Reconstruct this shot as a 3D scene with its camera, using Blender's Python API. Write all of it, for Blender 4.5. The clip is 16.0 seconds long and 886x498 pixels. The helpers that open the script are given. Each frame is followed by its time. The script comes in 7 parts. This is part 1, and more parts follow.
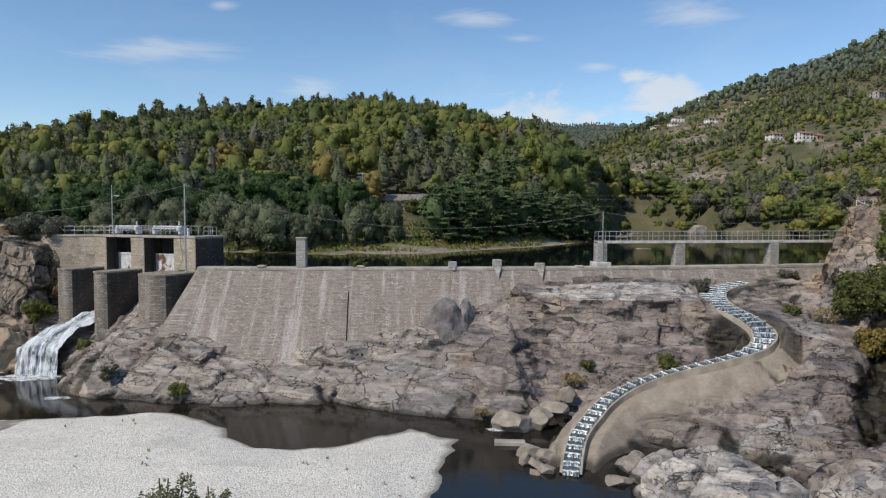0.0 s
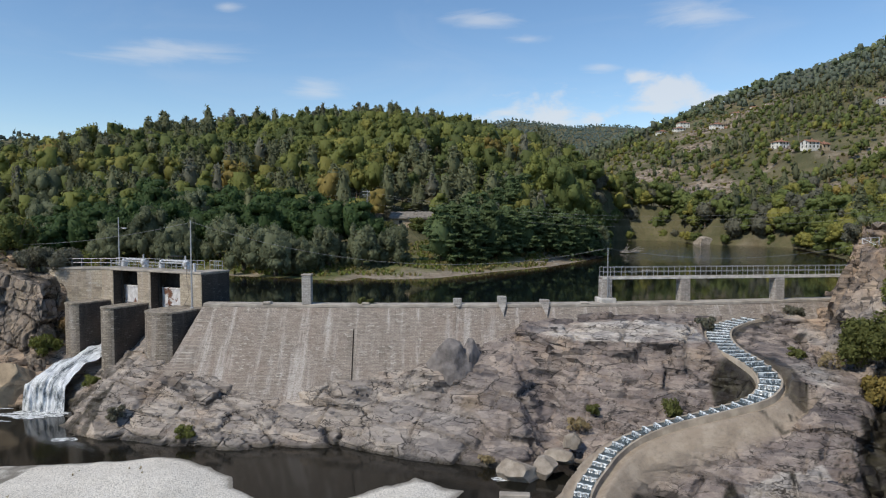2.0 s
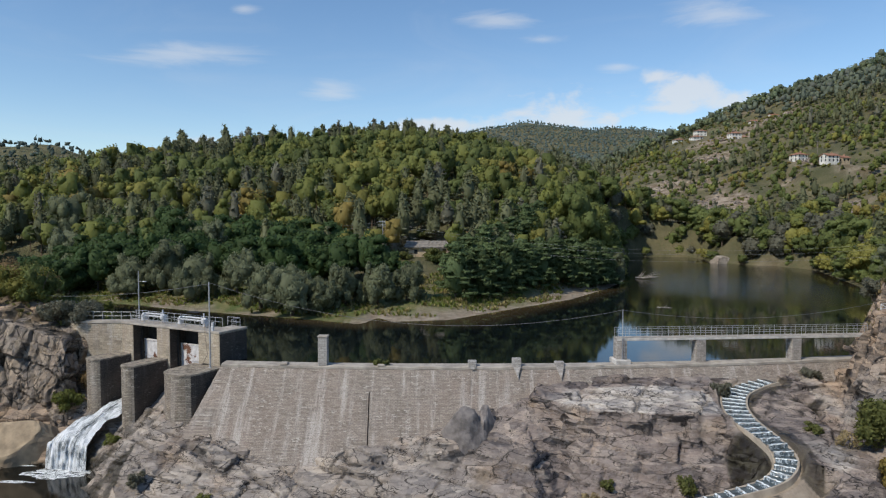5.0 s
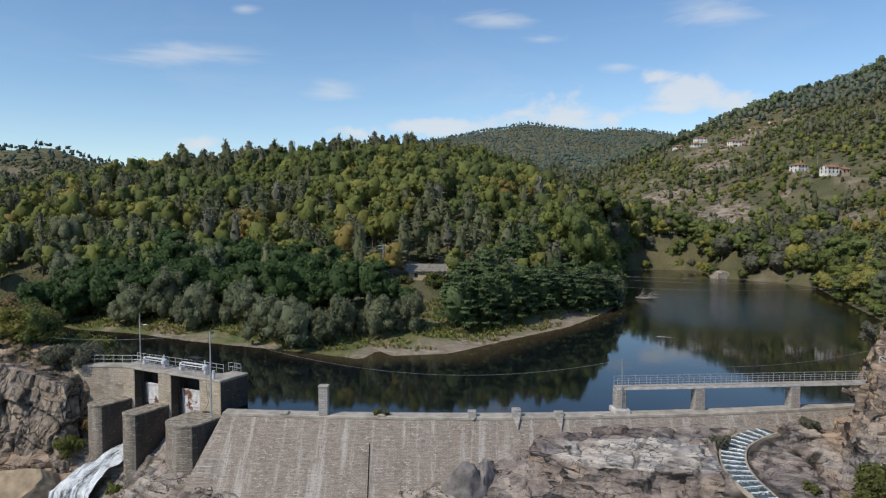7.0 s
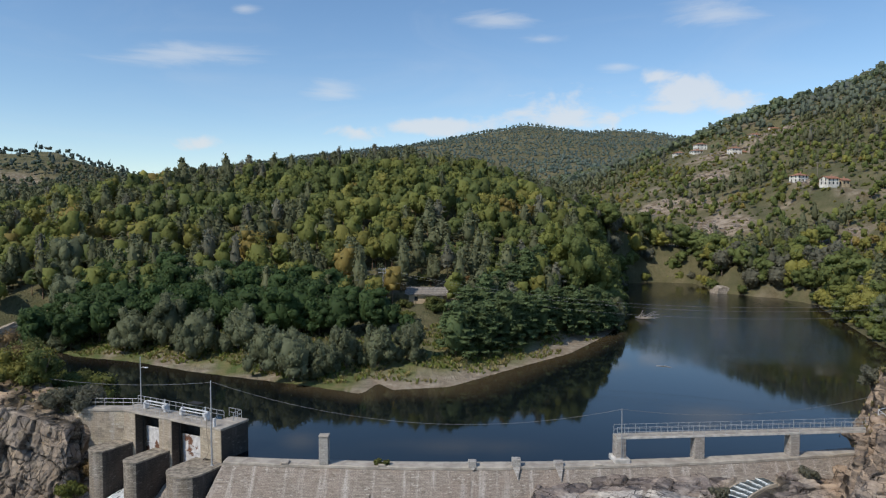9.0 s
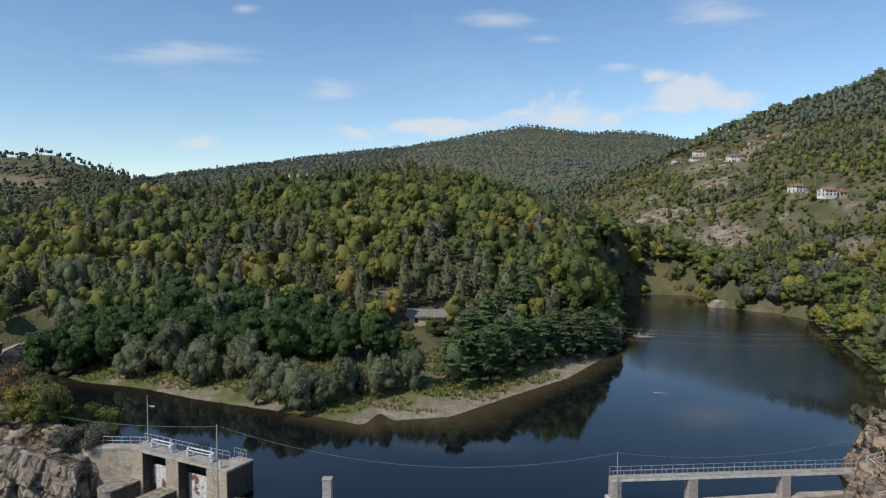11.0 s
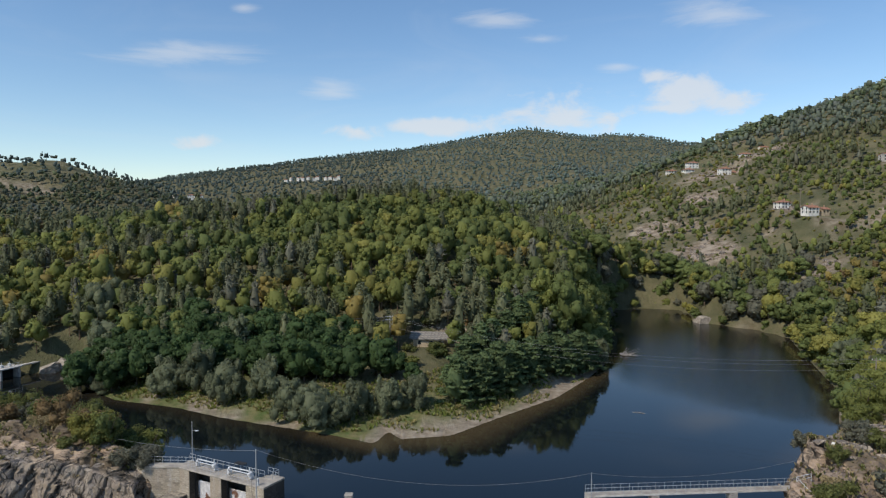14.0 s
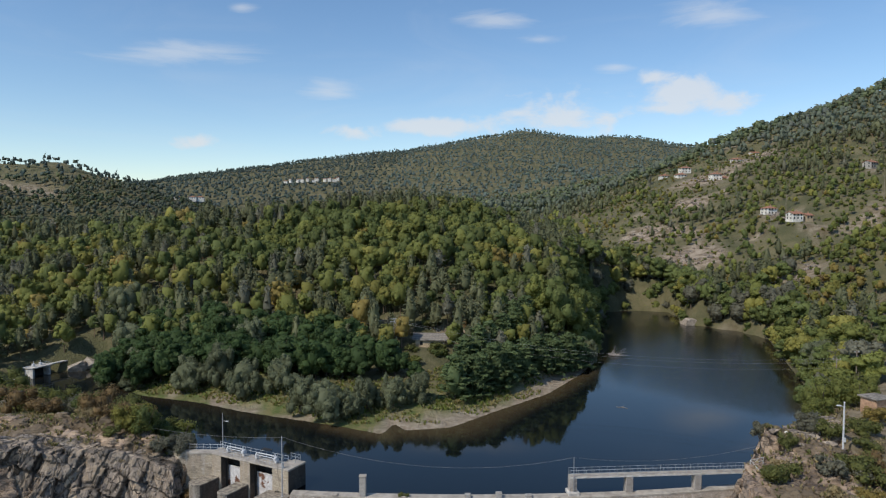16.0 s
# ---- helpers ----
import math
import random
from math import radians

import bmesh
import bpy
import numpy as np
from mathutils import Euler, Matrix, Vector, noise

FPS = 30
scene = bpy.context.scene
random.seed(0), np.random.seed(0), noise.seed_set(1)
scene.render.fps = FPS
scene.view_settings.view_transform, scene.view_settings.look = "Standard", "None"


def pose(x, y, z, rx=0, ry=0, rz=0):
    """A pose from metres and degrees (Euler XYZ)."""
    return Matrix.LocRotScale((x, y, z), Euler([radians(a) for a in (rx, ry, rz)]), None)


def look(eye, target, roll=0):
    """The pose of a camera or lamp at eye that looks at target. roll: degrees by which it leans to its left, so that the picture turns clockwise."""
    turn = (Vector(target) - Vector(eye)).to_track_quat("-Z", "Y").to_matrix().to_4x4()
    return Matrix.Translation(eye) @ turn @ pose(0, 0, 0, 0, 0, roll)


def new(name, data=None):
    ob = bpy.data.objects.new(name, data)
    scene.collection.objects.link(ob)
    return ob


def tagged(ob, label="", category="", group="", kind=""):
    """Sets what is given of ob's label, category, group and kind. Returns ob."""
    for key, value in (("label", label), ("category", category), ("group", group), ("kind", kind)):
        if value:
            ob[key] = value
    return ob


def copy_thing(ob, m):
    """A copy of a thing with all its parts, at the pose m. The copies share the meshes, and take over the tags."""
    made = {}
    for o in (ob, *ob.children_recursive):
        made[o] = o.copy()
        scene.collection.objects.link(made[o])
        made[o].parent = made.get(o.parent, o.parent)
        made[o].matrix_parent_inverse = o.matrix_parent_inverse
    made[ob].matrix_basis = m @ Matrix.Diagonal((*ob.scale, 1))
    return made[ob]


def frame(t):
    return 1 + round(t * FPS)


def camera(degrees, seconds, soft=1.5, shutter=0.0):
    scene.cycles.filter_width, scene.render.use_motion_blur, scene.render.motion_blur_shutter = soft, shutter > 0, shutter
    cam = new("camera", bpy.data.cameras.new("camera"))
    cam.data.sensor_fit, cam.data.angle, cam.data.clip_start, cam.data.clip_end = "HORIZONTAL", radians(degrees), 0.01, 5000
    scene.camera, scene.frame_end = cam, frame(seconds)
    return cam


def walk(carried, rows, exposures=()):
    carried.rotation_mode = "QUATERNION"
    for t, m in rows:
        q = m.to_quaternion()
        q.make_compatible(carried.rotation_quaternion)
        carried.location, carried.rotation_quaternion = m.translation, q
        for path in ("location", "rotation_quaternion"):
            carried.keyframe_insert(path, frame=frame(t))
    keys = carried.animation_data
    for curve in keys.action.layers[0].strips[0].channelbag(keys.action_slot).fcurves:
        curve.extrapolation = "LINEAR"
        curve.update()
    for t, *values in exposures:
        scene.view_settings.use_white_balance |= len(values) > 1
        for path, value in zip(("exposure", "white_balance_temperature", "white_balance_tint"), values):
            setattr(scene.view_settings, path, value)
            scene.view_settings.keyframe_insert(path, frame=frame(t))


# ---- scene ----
cam = camera(67.7, 16.0, soft=1.2)
METRES, EYE, TILT, LEAN, TURN = 58.0, 6.0, -2.8, 0.0, 0.0
ROWS = [
    (0.0, 0.0, 0.0, 0.0, 0.0, 0.0, -0.0),
    (0.5, 0.0004, -0.0004, 0.0164, 0.01, 0.01, 0.02),
    (1.0, 0.0004, -0.0009, 0.0329, 0.02, 0.03, 0.03),
    (1.5, 0.0002, -0.0017, 0.0499, 0.12, 0.05, 0.03),
    (2.0, -0.0001, -0.0026, 0.0674, 0.42, 0.08, 0.01),
    (2.5, -0.0001, -0.0036, 0.0852, 0.76, 0.1, -0.01),
    (3.0, -0.0002, -0.0048, 0.1035, 1.1, 0.11, -0.02),
    (3.5, -0.0002, -0.0061, 0.1218, 1.38, 0.12, -0.04),
    (4.0, -0.0001, -0.0073, 0.1406, 1.61, 0.14, -0.05),
    (6.5, 0.0005, -0.015, 0.2558, 1.75, 0.13, -0.05),
    (7.0, 0.0007, -0.0156, 0.2797, 1.75, 0.13, -0.05),
    (7.5, 0.0008, -0.016, 0.3035, 1.75, 0.14, -0.04),
    (8.0, 0.001, -0.0169, 0.3277, 1.75, 0.13, -0.05),
    (8.5, 0.0009, -0.0177, 0.3515, 1.75, 0.13, -0.04),
    (9.0, 0.0005, -0.0184, 0.3754, 1.75, 0.12, -0.05),
    (11.5, 0.0012, -0.0779, 0.4923, 1.74, 0.09, -0.05),
    (12.0, 0.0016, -0.1134, 0.5135, 1.71, 0.1, -0.07),
    (12.5, 0.0013, -0.155, 0.5345, 1.68, 0.1, -0.09),
    (13.0, 0.001, -0.2017, 0.5551, 1.66, 0.11, -0.11),
    (13.5, 0.0002, -0.2524, 0.5754, 1.64, 0.1, -0.14),
    (14.0, -0.001, -0.3062, 0.596, 1.65, 0.09, -0.16),
    (14.5, -0.0021, -0.3626, 0.6162, 1.64, 0.08, -0.19),
    (15.0, -0.0031, -0.4204, 0.6316, 1.58, 0.09, -0.21),
    (15.5, -0.0045, -0.479, 0.6344, 1.52, 0.1, -0.23),
    (16.0, -0.0061, -0.5394, 0.6312, 1.46, 0.1, -0.25),
]
walk(cam, [(t, pose(0, 0, EYE, TILT, LEAN, TURN) @ pose(METRES * x, METRES * y, METRES * z, 90 + pitch, roll, yaw)) for t, x, y, z, yaw, pitch, roll in ROWS])

# ---- world, sun ----
SUN_AZ, SUN_EL = radians(228), radians(47)
sun_dir = Vector((math.sin(SUN_AZ) * math.cos(SUN_EL), math.cos(SUN_AZ) * math.cos(SUN_EL), math.sin(SUN_EL)))
sun = new("sun", bpy.data.lights.new("sun", "SUN"))
sun.data.energy, sun.data.angle, sun.data.color = 3.4, radians(0.6), (1.0, 0.935, 0.825)
sun.matrix_world = look(sun_dir * 300, (0, 0, 0))


def build_world():
    w = bpy.data.worlds.new("sky")
    scene.world = w
    w.use_nodes = True
    nt = w.node_tree
    nt.nodes.clear()
    N, L = nt.nodes.new, nt.links.new
    out, bg = N("ShaderNodeOutputWorld"), N("ShaderNodeBackground")
    sky = N("ShaderNodeTexSky")
    sky.sky_type, sky.sun_disc = "NISHITA", False
    sky.sun_elevation, sky.sun_rotation, sky.altitude, sky.dust_density, sky.ozone_density = SUN_EL, SUN_AZ, 400, 0.25, 1.4
    co = N("ShaderNodeTexCoord")

    def math_node(op, a, b=None, c=None):
        m = N("ShaderNodeMath")
        m.operation = op
        for i, v in enumerate((a, b, c)):
            if v is None:
                continue
            if isinstance(v, (int, float)):
                m.inputs[i].default_value = v
            else:
                L(v, m.inputs[i])
        return m.outputs[0]

    def noise_at(scale, stretch, detail, offset=(0, 0, 0), warp=0.0):
        mp, n = N("ShaderNodeMapping"), N("ShaderNodeTexNoise")
        mp.inputs["Scale"].default_value, mp.inputs["Location"].default_value = stretch, offset
        L(co.outputs["Generated"], mp.inputs["Vector"])
        L(mp.outputs[0], n.inputs["Vector"])
        n.inputs["Scale"].default_value, n.inputs["Detail"].default_value, n.inputs["Roughness"].default_value = scale, detail, 0.62
        n.inputs["Distortion"].default_value = warp
        return n.outputs["Fac"]

    def ramp(v, lo, hi):
        m = N("ShaderNodeMapRange")
        m.interpolation_type = "SMOOTHSTEP"
        m.inputs["From Min"].default_value, m.inputs["From Max"].default_value = lo, hi
        L(v, m.inputs["Value"])
        return m.outputs["Result"]

    sep = N("ShaderNodeSeparateXYZ")
    L(co.outputs["Generated"], sep.inputs[0])
    az = math_node("DIVIDE", sep.outputs["X"], math_node("MAXIMUM", math_node("ABSOLUTE", sep.outputs["Y"]), 0.05))
    front = ramp(sep.outputs["Y"], 0.1, 0.4)
    el = math_node("DIVIDE", sep.outputs["Z"], math_node("MAXIMUM", math_node("ABSOLUTE", sep.outputs["Y"]), 0.05))

    # heaps of low cloud over the ridge and thin streaks higher up: each a soft oval, broken by noise
    def oval(a, e, wa, we):
        da, de = math_node("DIVIDE", math_node("SUBTRACT", az, a), wa), math_node("DIVIDE", math_node("SUBTRACT", el, e), we)
        r = math_node("SQRT", math_node("ADD", math_node("MULTIPLY", da, da), math_node("MULTIPLY", de, de)))
        return math_node("SUBTRACT", 1.0, r)

    def union(items):
        acc = items[0]
        for i in items[1:]:
            acc = math_node("MAXIMUM", acc, i)
        return acc

    heap = union([oval(0.155, 0.154, 0.15, 0.042), oval(0.215, 0.150, 0.06, 0.022), oval(0.315, 0.186, 0.08, 0.034), oval(0.385, 0.172, 0.06, 0.022),
                  oval(0.29, 0.208, 0.05, 0.018), oval(0.31, 0.164, 0.07, 0.016), oval(-0.05, 0.137, 0.10, 0.016), oval(-0.16, 0.13, 0.06, 0.018), oval(-0.40, 0.112, 0.06, 0.016)])
    thin = union([oval(-0.435, 0.248, 0.14, 0.024), oval(0.375, 0.30, 0.085, 0.03), oval(0.05, 0.295, 0.075, 0.017), oval(-0.25, 0.345, 0.045, 0.02),
                  oval(0.0, 0.35, 0.16, 0.016), oval(0.23, 0.225, 0.035, 0.011), oval(0.12, 0.265, 0.05, 0.01), oval(-0.33, 0.315, 0.03, 0.011), oval(-0.2, 0.19, 0.06, 0.02)])
    n1 = noise_at(13, (1, 1, 1.8), 7, (0.2, 0, 0.1), 0.3)
    n2 = noise_at(7, (1, 1, 5), 6, (1.2, 0, 0.4), 0.8)
    h = ramp(math_node("ADD", math_node("MULTIPLY", heap, 0.9), math_node("MULTIPLY", math_node("SUBTRACT", n1, 0.5), 2.6)), 0.05, 0.75)
    t = ramp(math_node("ADD", math_node("MULTIPLY", thin, 0.8), math_node("MULTIPLY", math_node("SUBTRACT", n2, 0.5), 1.7)), 0.0, 0.95)
    veil = ramp(noise_at(3.2, (1, 1, 4), 5, (3, 1, 0), 1.0), 0.42, 0.85)
    amount = math_node("MAXIMUM", math_node("MULTIPLY", math_node("MULTIPLY", h, 0.74), front), math_node("MULTIPLY", math_node("MULTIPLY", t, 0.45), front))
    amount = math_node("MAXIMUM", amount, math_node("MULTIPLY", veil, 0.10))
    mix = N("ShaderNodeMix")
    mix.data_type = "RGBA"
    L(amount, mix.inputs[0])
    sat = N("ShaderNodeHueSaturation")
    sat.inputs["Saturation"].default_value, sat.inputs["Value"].default_value = 1.14, 0.95
    L(sky.outputs[0], sat.inputs["Color"])
    L(sat.outputs[0], mix.inputs[6])
    mix.inputs[7].default_value = (4.9, 5.05, 5.25, 1)
    L(mix.outputs[2], bg.inputs["Color"])
    bg.inputs["Strength"].default_value = 0.15
    L(bg.outputs[0], out.inputs["Surface"])


build_world()

# ---- materials ----


def node_mat(name):
    m = bpy.data.materials.new(name)
    m.use_nodes = True
    nt = m.node_tree
    b = nt.nodes["Principled BSDF"]
    return m, nt, b


class Nodes:
    """Short hand for wiring a material."""

    def __init__(self, name, rough=0.8, metal=0.0, spec=0.3):
        self.mat, self.nt, self.bsdf = node_mat(name)
        self.bsdf.inputs["Roughness"].default_value, self.bsdf.inputs["Metallic"].default_value = rough, metal
        self.bsdf.inputs["Specular IOR Level"].default_value = spec

    def n(self, kind):
        return self.nt.nodes.new(kind)

    def link(self, a, b):
        self.nt.links.new(a, b)

    def coords(self, out="Object", scale=(1, 1, 1), rot=(0, 0, 0)):
        t, m = self.n("ShaderNodeTexCoord"), self.n("ShaderNodeMapping")
        m.inputs["Scale"].default_value, m.inputs["Rotation"].default_value = scale, rot
        self.link(t.outputs[out], m.inputs["Vector"])
        return m.outputs[0]

    def noise(self, vec, scale, detail=5, rough=0.6, warp=0.0):
        t = self.n("ShaderNodeTexNoise")
        t.inputs["Scale"].default_value, t.inputs["Detail"].default_value = scale, detail
        t.inputs["Roughness"].default_value, t.inputs["Distortion"].default_value = rough, warp
        self.link(vec, t.inputs["Vector"])
        return t.outputs["Fac"]

    def voronoi(self, vec, scale, feature="F1", out="Distance"):
        t = self.n("ShaderNodeTexVoronoi")
        t.feature = feature
        t.inputs["Scale"].default_value = scale
        self.link(vec, t.inputs["Vector"])
        return t.outputs[out]

    def ramp(self, v, lo, hi):
        m = self.n("ShaderNodeMapRange")
        m.interpolation_type = "SMOOTHSTEP"
        m.inputs["From Min"].default_value, m.inputs["From Max"].default_value = lo, hi
        self.link(v, m.inputs["Value"])
        return m.outputs["Result"]

    def mix(self, fac, a, b, mode="MIX"):
        m = self.n("ShaderNodeMix")
        m.data_type, m.blend_type = "RGBA", mode
        for i, v in ((0, fac), (6, a), (7, b)):
            if isinstance(v, (int, float)):
                m.inputs[i].default_value = v
            elif isinstance(v, tuple):
                m.inputs[i].default_value = (*v, 1)
            else:
                self.link(v, m.inputs[i])
        return m.outputs[2]

    def mul(self, a, b, op="MULTIPLY"):
        m = self.n("ShaderNodeMath")
        m.operation = op
        for i, v in enumerate((a, b)):
            if isinstance(v, (int, float)):
                m.inputs[i].default_value = v
            else:
                self.link(v, m.inputs[i])
        return m.outputs[0]

    def attr(self, name, out="Color"):
        a = self.n("ShaderNodeAttribute")
        a.attribute_name = name
        return a.outputs[out]

    def color(self, c):
        if isinstance(c, tuple):
            self.bsdf.inputs["Base Color"].default_value = (*c, 1)
        else:
            self.link(c, self.bsdf.inputs["Base Color"])

    def bump(self, h, strength=0.5, dist=0.05):
        b = self.n("ShaderNodeBump")
        b.inputs["Strength"].default_value, b.inputs["Distance"].default_value = strength, dist
        self.link(h, b.inputs["Height"])
        self.link(b.outputs[0], self.bsdf.inputs["Normal"])


def plain(name, c, rough=0.7, metal=0.0, vary=0.25, scale=3.0, bump=0.0):
    k = Nodes(name, rough, metal)
    v = k.coords()
    n = k.noise(v, scale, 6)
    n2 = k.noise(v, scale * 7, 4)
    dark = tuple(x * (1 - vary) for x in c)
    light = tuple(min(1, x * (1 + vary)) for x in c)
    k.color(k.mix(k.ramp(n, 0.3, 0.7), dark, light))
    if bump:
        k.bump(n2, 0.6, bump)
    return k.mat


def ridge_lines(k, vec, scale, width, detail=3, warp=0.6):
    """Thin wandering lines: where a noise crosses its middle."""
    n = k.noise(vec, scale, detail, 0.55, warp)
    return k.ramp(k.mul(k.mul(n, 0.5, "SUBTRACT"), 0.0, "ABSOLUTE"), width, width * 0.25)


def facets(k, vec, scale, warp=0.25):
    """Broken faces: for each block a tilted plane (as height), a chance value and the distance to its edge."""
    n, add = k.n("ShaderNodeTexNoise"), k.n("ShaderNodeVectorMath")
    n.inputs["Scale"].default_value, n.inputs["Detail"].default_value = scale * 1.4, 3
    k.link(vec, n.inputs["Vector"])
    add.operation = "MULTIPLY_ADD"
    add.inputs[1].default_value = (warp / scale,) * 3
    k.link(n.outputs["Color"], add.inputs[0])
    k.link(vec, add.inputs[2])
    cell, edge = k.n("ShaderNodeTexVoronoi"), k.n("ShaderNodeTexVoronoi")
    edge.feature = "DISTANCE_TO_EDGE"
    for c in (cell, edge):
        c.inputs["Scale"].default_value = scale
        k.link(add.outputs[0], c.inputs["Vector"])
    off, tilt, dot = (k.n("ShaderNodeVectorMath") for i in range(3))
    off.operation, tilt.operation, dot.operation = "SUBTRACT", "SUBTRACT", "DOT_PRODUCT"
    k.link(add.outputs[0], off.inputs[0])
    k.link(cell.outputs["Position"], off.inputs[1])
    k.link(cell.outputs["Color"], tilt.inputs[0])
    tilt.inputs[1].default_value = (0.5, 0.5, 0.5)
    k.link(off.outputs[0], dot.inputs[0])
    k.link(tilt.outputs[0], dot.inputs[1])
    bw = k.n("ShaderNodeRGBToBW")
    k.link(cell.outputs["Color"], bw.inputs[0])
    return dot.outputs["Value"], bw.outputs[0], edge.outputs["Distance"]


def rock_material():
    k = Nodes("fractured_rock", 0.85)
    v = k.coords()
    lay = k.coords(scale=(0.6, 0.8, 2.4), rot=(0.42, -0.30, 0.35))
    steep = k.coords(scale=(1.7, 1.7, 0.35), rot=(0.1, 0.25, 0))
    big, mid, fine = k.noise(v, 0.10, 4), k.noise(lay, 0.45, 9, 0.66, 0.6), k.noise(v, 3.0, 7, 0.75)
    grit = k.noise(lay, 2.2, 8, 0.74, 0.4)
    c = k.mix(k.ramp(big, 0.38, 0.62), (0.336, 0.308, 0.280), (0.400, 0.352, 0.300))
    c = k.mix(k.mul(k.ramp(mid, 0.45, 0.68), 0.7), c, (0.464, 0.424, 0.372))
    # purple-brown massive beds towards the east
    dusk = k.mix(k.ramp(k.noise(v, 0.35, 8, 0.6, 0.8), 0.36, 0.66), (0.228, 0.190, 0.172), (0.352, 0.300, 0.260))
    dusk = k.mix(k.mul(k.ramp(mid, 0.50, 0.70), 0.4), dusk, (0.400, 0.364, 0.328))
    dusk = k.mix(k.mul(k.ramp(k.noise(steep, 0.7, 7, 0.7), 0.52, 0.68), 0.5), dusk, (0.160, 0.138, 0.132))
    c = k.mix(k.attr("tone", "Fac"), c, dusk)
    c = k.mix(k.mul(k.ramp(k.noise(lay, 0.8, 7, 0.68, 1.2), 0.57, 0.72), 0.45), c, (0.152, 0.134, 0.124))
    c = k.mix(k.mul(k.ramp(k.noise(v, 0.25, 5), 0.52, 0.68), 0.5), c, (0.272, 0.200, 0.140))
    c = k.mix(k.mul(k.attr("pale", "Fac"), 0.9), c, k.mix(k.ramp(grit, 0.36, 0.62), (0.384, 0.352, 0.312), (0.592, 0.560, 0.512)))
    c = k.mix(k.mul(k.ramp(grit, 0.53, 0.64), 0.32), c, (0.528, 0.488, 0.440))
    c = k.mix(k.mul(k.ramp(grit, 0.45, 0.34), 0.6), c, (0.13, 0.113, 0.103))
    crack = k.mul(ridge_lines(k, lay, 0.42, 0.014), k.ramp(k.noise(v, 0.33, 3), 0.46, 0.56))
    hair = k.mul(ridge_lines(k, lay, 1.1, 0.016, 4, 0.9), k.ramp(k.noise(v, 0.6, 3), 0.50, 0.60))
    c = k.mix(k.mul(hair, 0.8), c, (0.07, 0.062, 0.056))
    cross = k.mul(ridge_lines(k, steep, 0.4, 0.011), k.ramp(k.noise(v, 0.5, 3), 0.50, 0.60))
    c = k.mix(k.mul(k.mul(crack, cross, "MAXIMUM"), 0.9), c, (0.035, 0.031, 0.028))
    h1, t1, e1 = facets(k, lay, 0.42)
    h2, t2, e2 = facets(k, lay, 1.25)
    c = k.mix(0.5, c, k.mix(1.0, c, k.mix(k.ramp(t1, 0.25, 0.75), (0.72, 0.72, 0.74), (1.25, 1.22, 1.18)), "MULTIPLY"))
    c = k.mix(0.5, c, k.mix(1.0, c, k.mix(k.ramp(t2, 0.25, 0.75), (0.75, 0.75, 0.77), (1.22, 1.20, 1.16)), "MULTIPLY"))
    split = k.mul(k.ramp(e1, 0.032, 0.006), k.ramp(k.noise(v, 0.4, 4), 0.47, 0.57))
    split2 = k.mul(k.ramp(e2, 0.04, 0.01), k.ramp(k.noise(v, 0.5, 4), 0.50, 0.60))
    c = k.mix(k.mul(split, 0.85), c, (0.035, 0.031, 0.028))
    c = k.mix(k.mul(split2, 0.55), c, (0.06, 0.053, 0.047))
    c = k.mix(k.attr("bank", "Fac"), c, k.mix(1.0, c, (1.0, 0.86, 0.72), "MULTIPLY"))
    c = k.mix(k.mul(k.attr("joint", "Fac"), 0.5), c, (0.045, 0.04, 0.035))
    tan = k.mix(k.ramp(k.noise(v, 0.7, 7), 0.35, 0.7), (0.344, 0.284, 0.216), (0.448, 0.380, 0.296))
    tan = k.mix(k.mul(k.ramp(k.noise(k.coords(scale=(0.5, 0.5, 0.25)), 0.9, 5), 0.5, 0.75), 0.45), tan, (0.136, 0.116, 0.092))
    tan = k.mix(k.mul(k.ramp(fine, 0.45, 0.7), 0.3), tan, (0.128, 0.108, 0.088))
    c = k.mix(k.attr("conc", "Fac"), c, tan)
    c = k.mix(k.attr("earth", "Fac"), c, k.mix(fine, (0.128, 0.096, 0.060), (0.240, 0.188, 0.128)))
    c = k.mix(k.attr("wet", "Fac"), c, k.mix(k.ramp(k.noise(v, 1.2, 5), 0.4, 0.65), (0.018, 0.016, 0.013), (0.055, 0.05, 0.03)))
    c = k.mix(1.0, c, (0.92, 0.90, 0.89), "MULTIPLY")
    k.color(c)
    k.link(k.mul(0.88, k.mul(k.attr("wet", "Fac"), 0.55), "SUBTRACT"), k.bsdf.inputs["Roughness"])
    smooth = k.mul(1.0, k.attr("conc", "Fac"), "SUBTRACT")
    block = k.mul(k.mul(k.mul(h1, 2.6), k.mul(h2, 2.2), "ADD"), smooth)
    k.bump(k.mul(block, k.mul(k.mul(grit, 0.30), k.mul(fine, 0.16), "ADD"), "ADD"), 1.0, 0.40)
    return k.mat


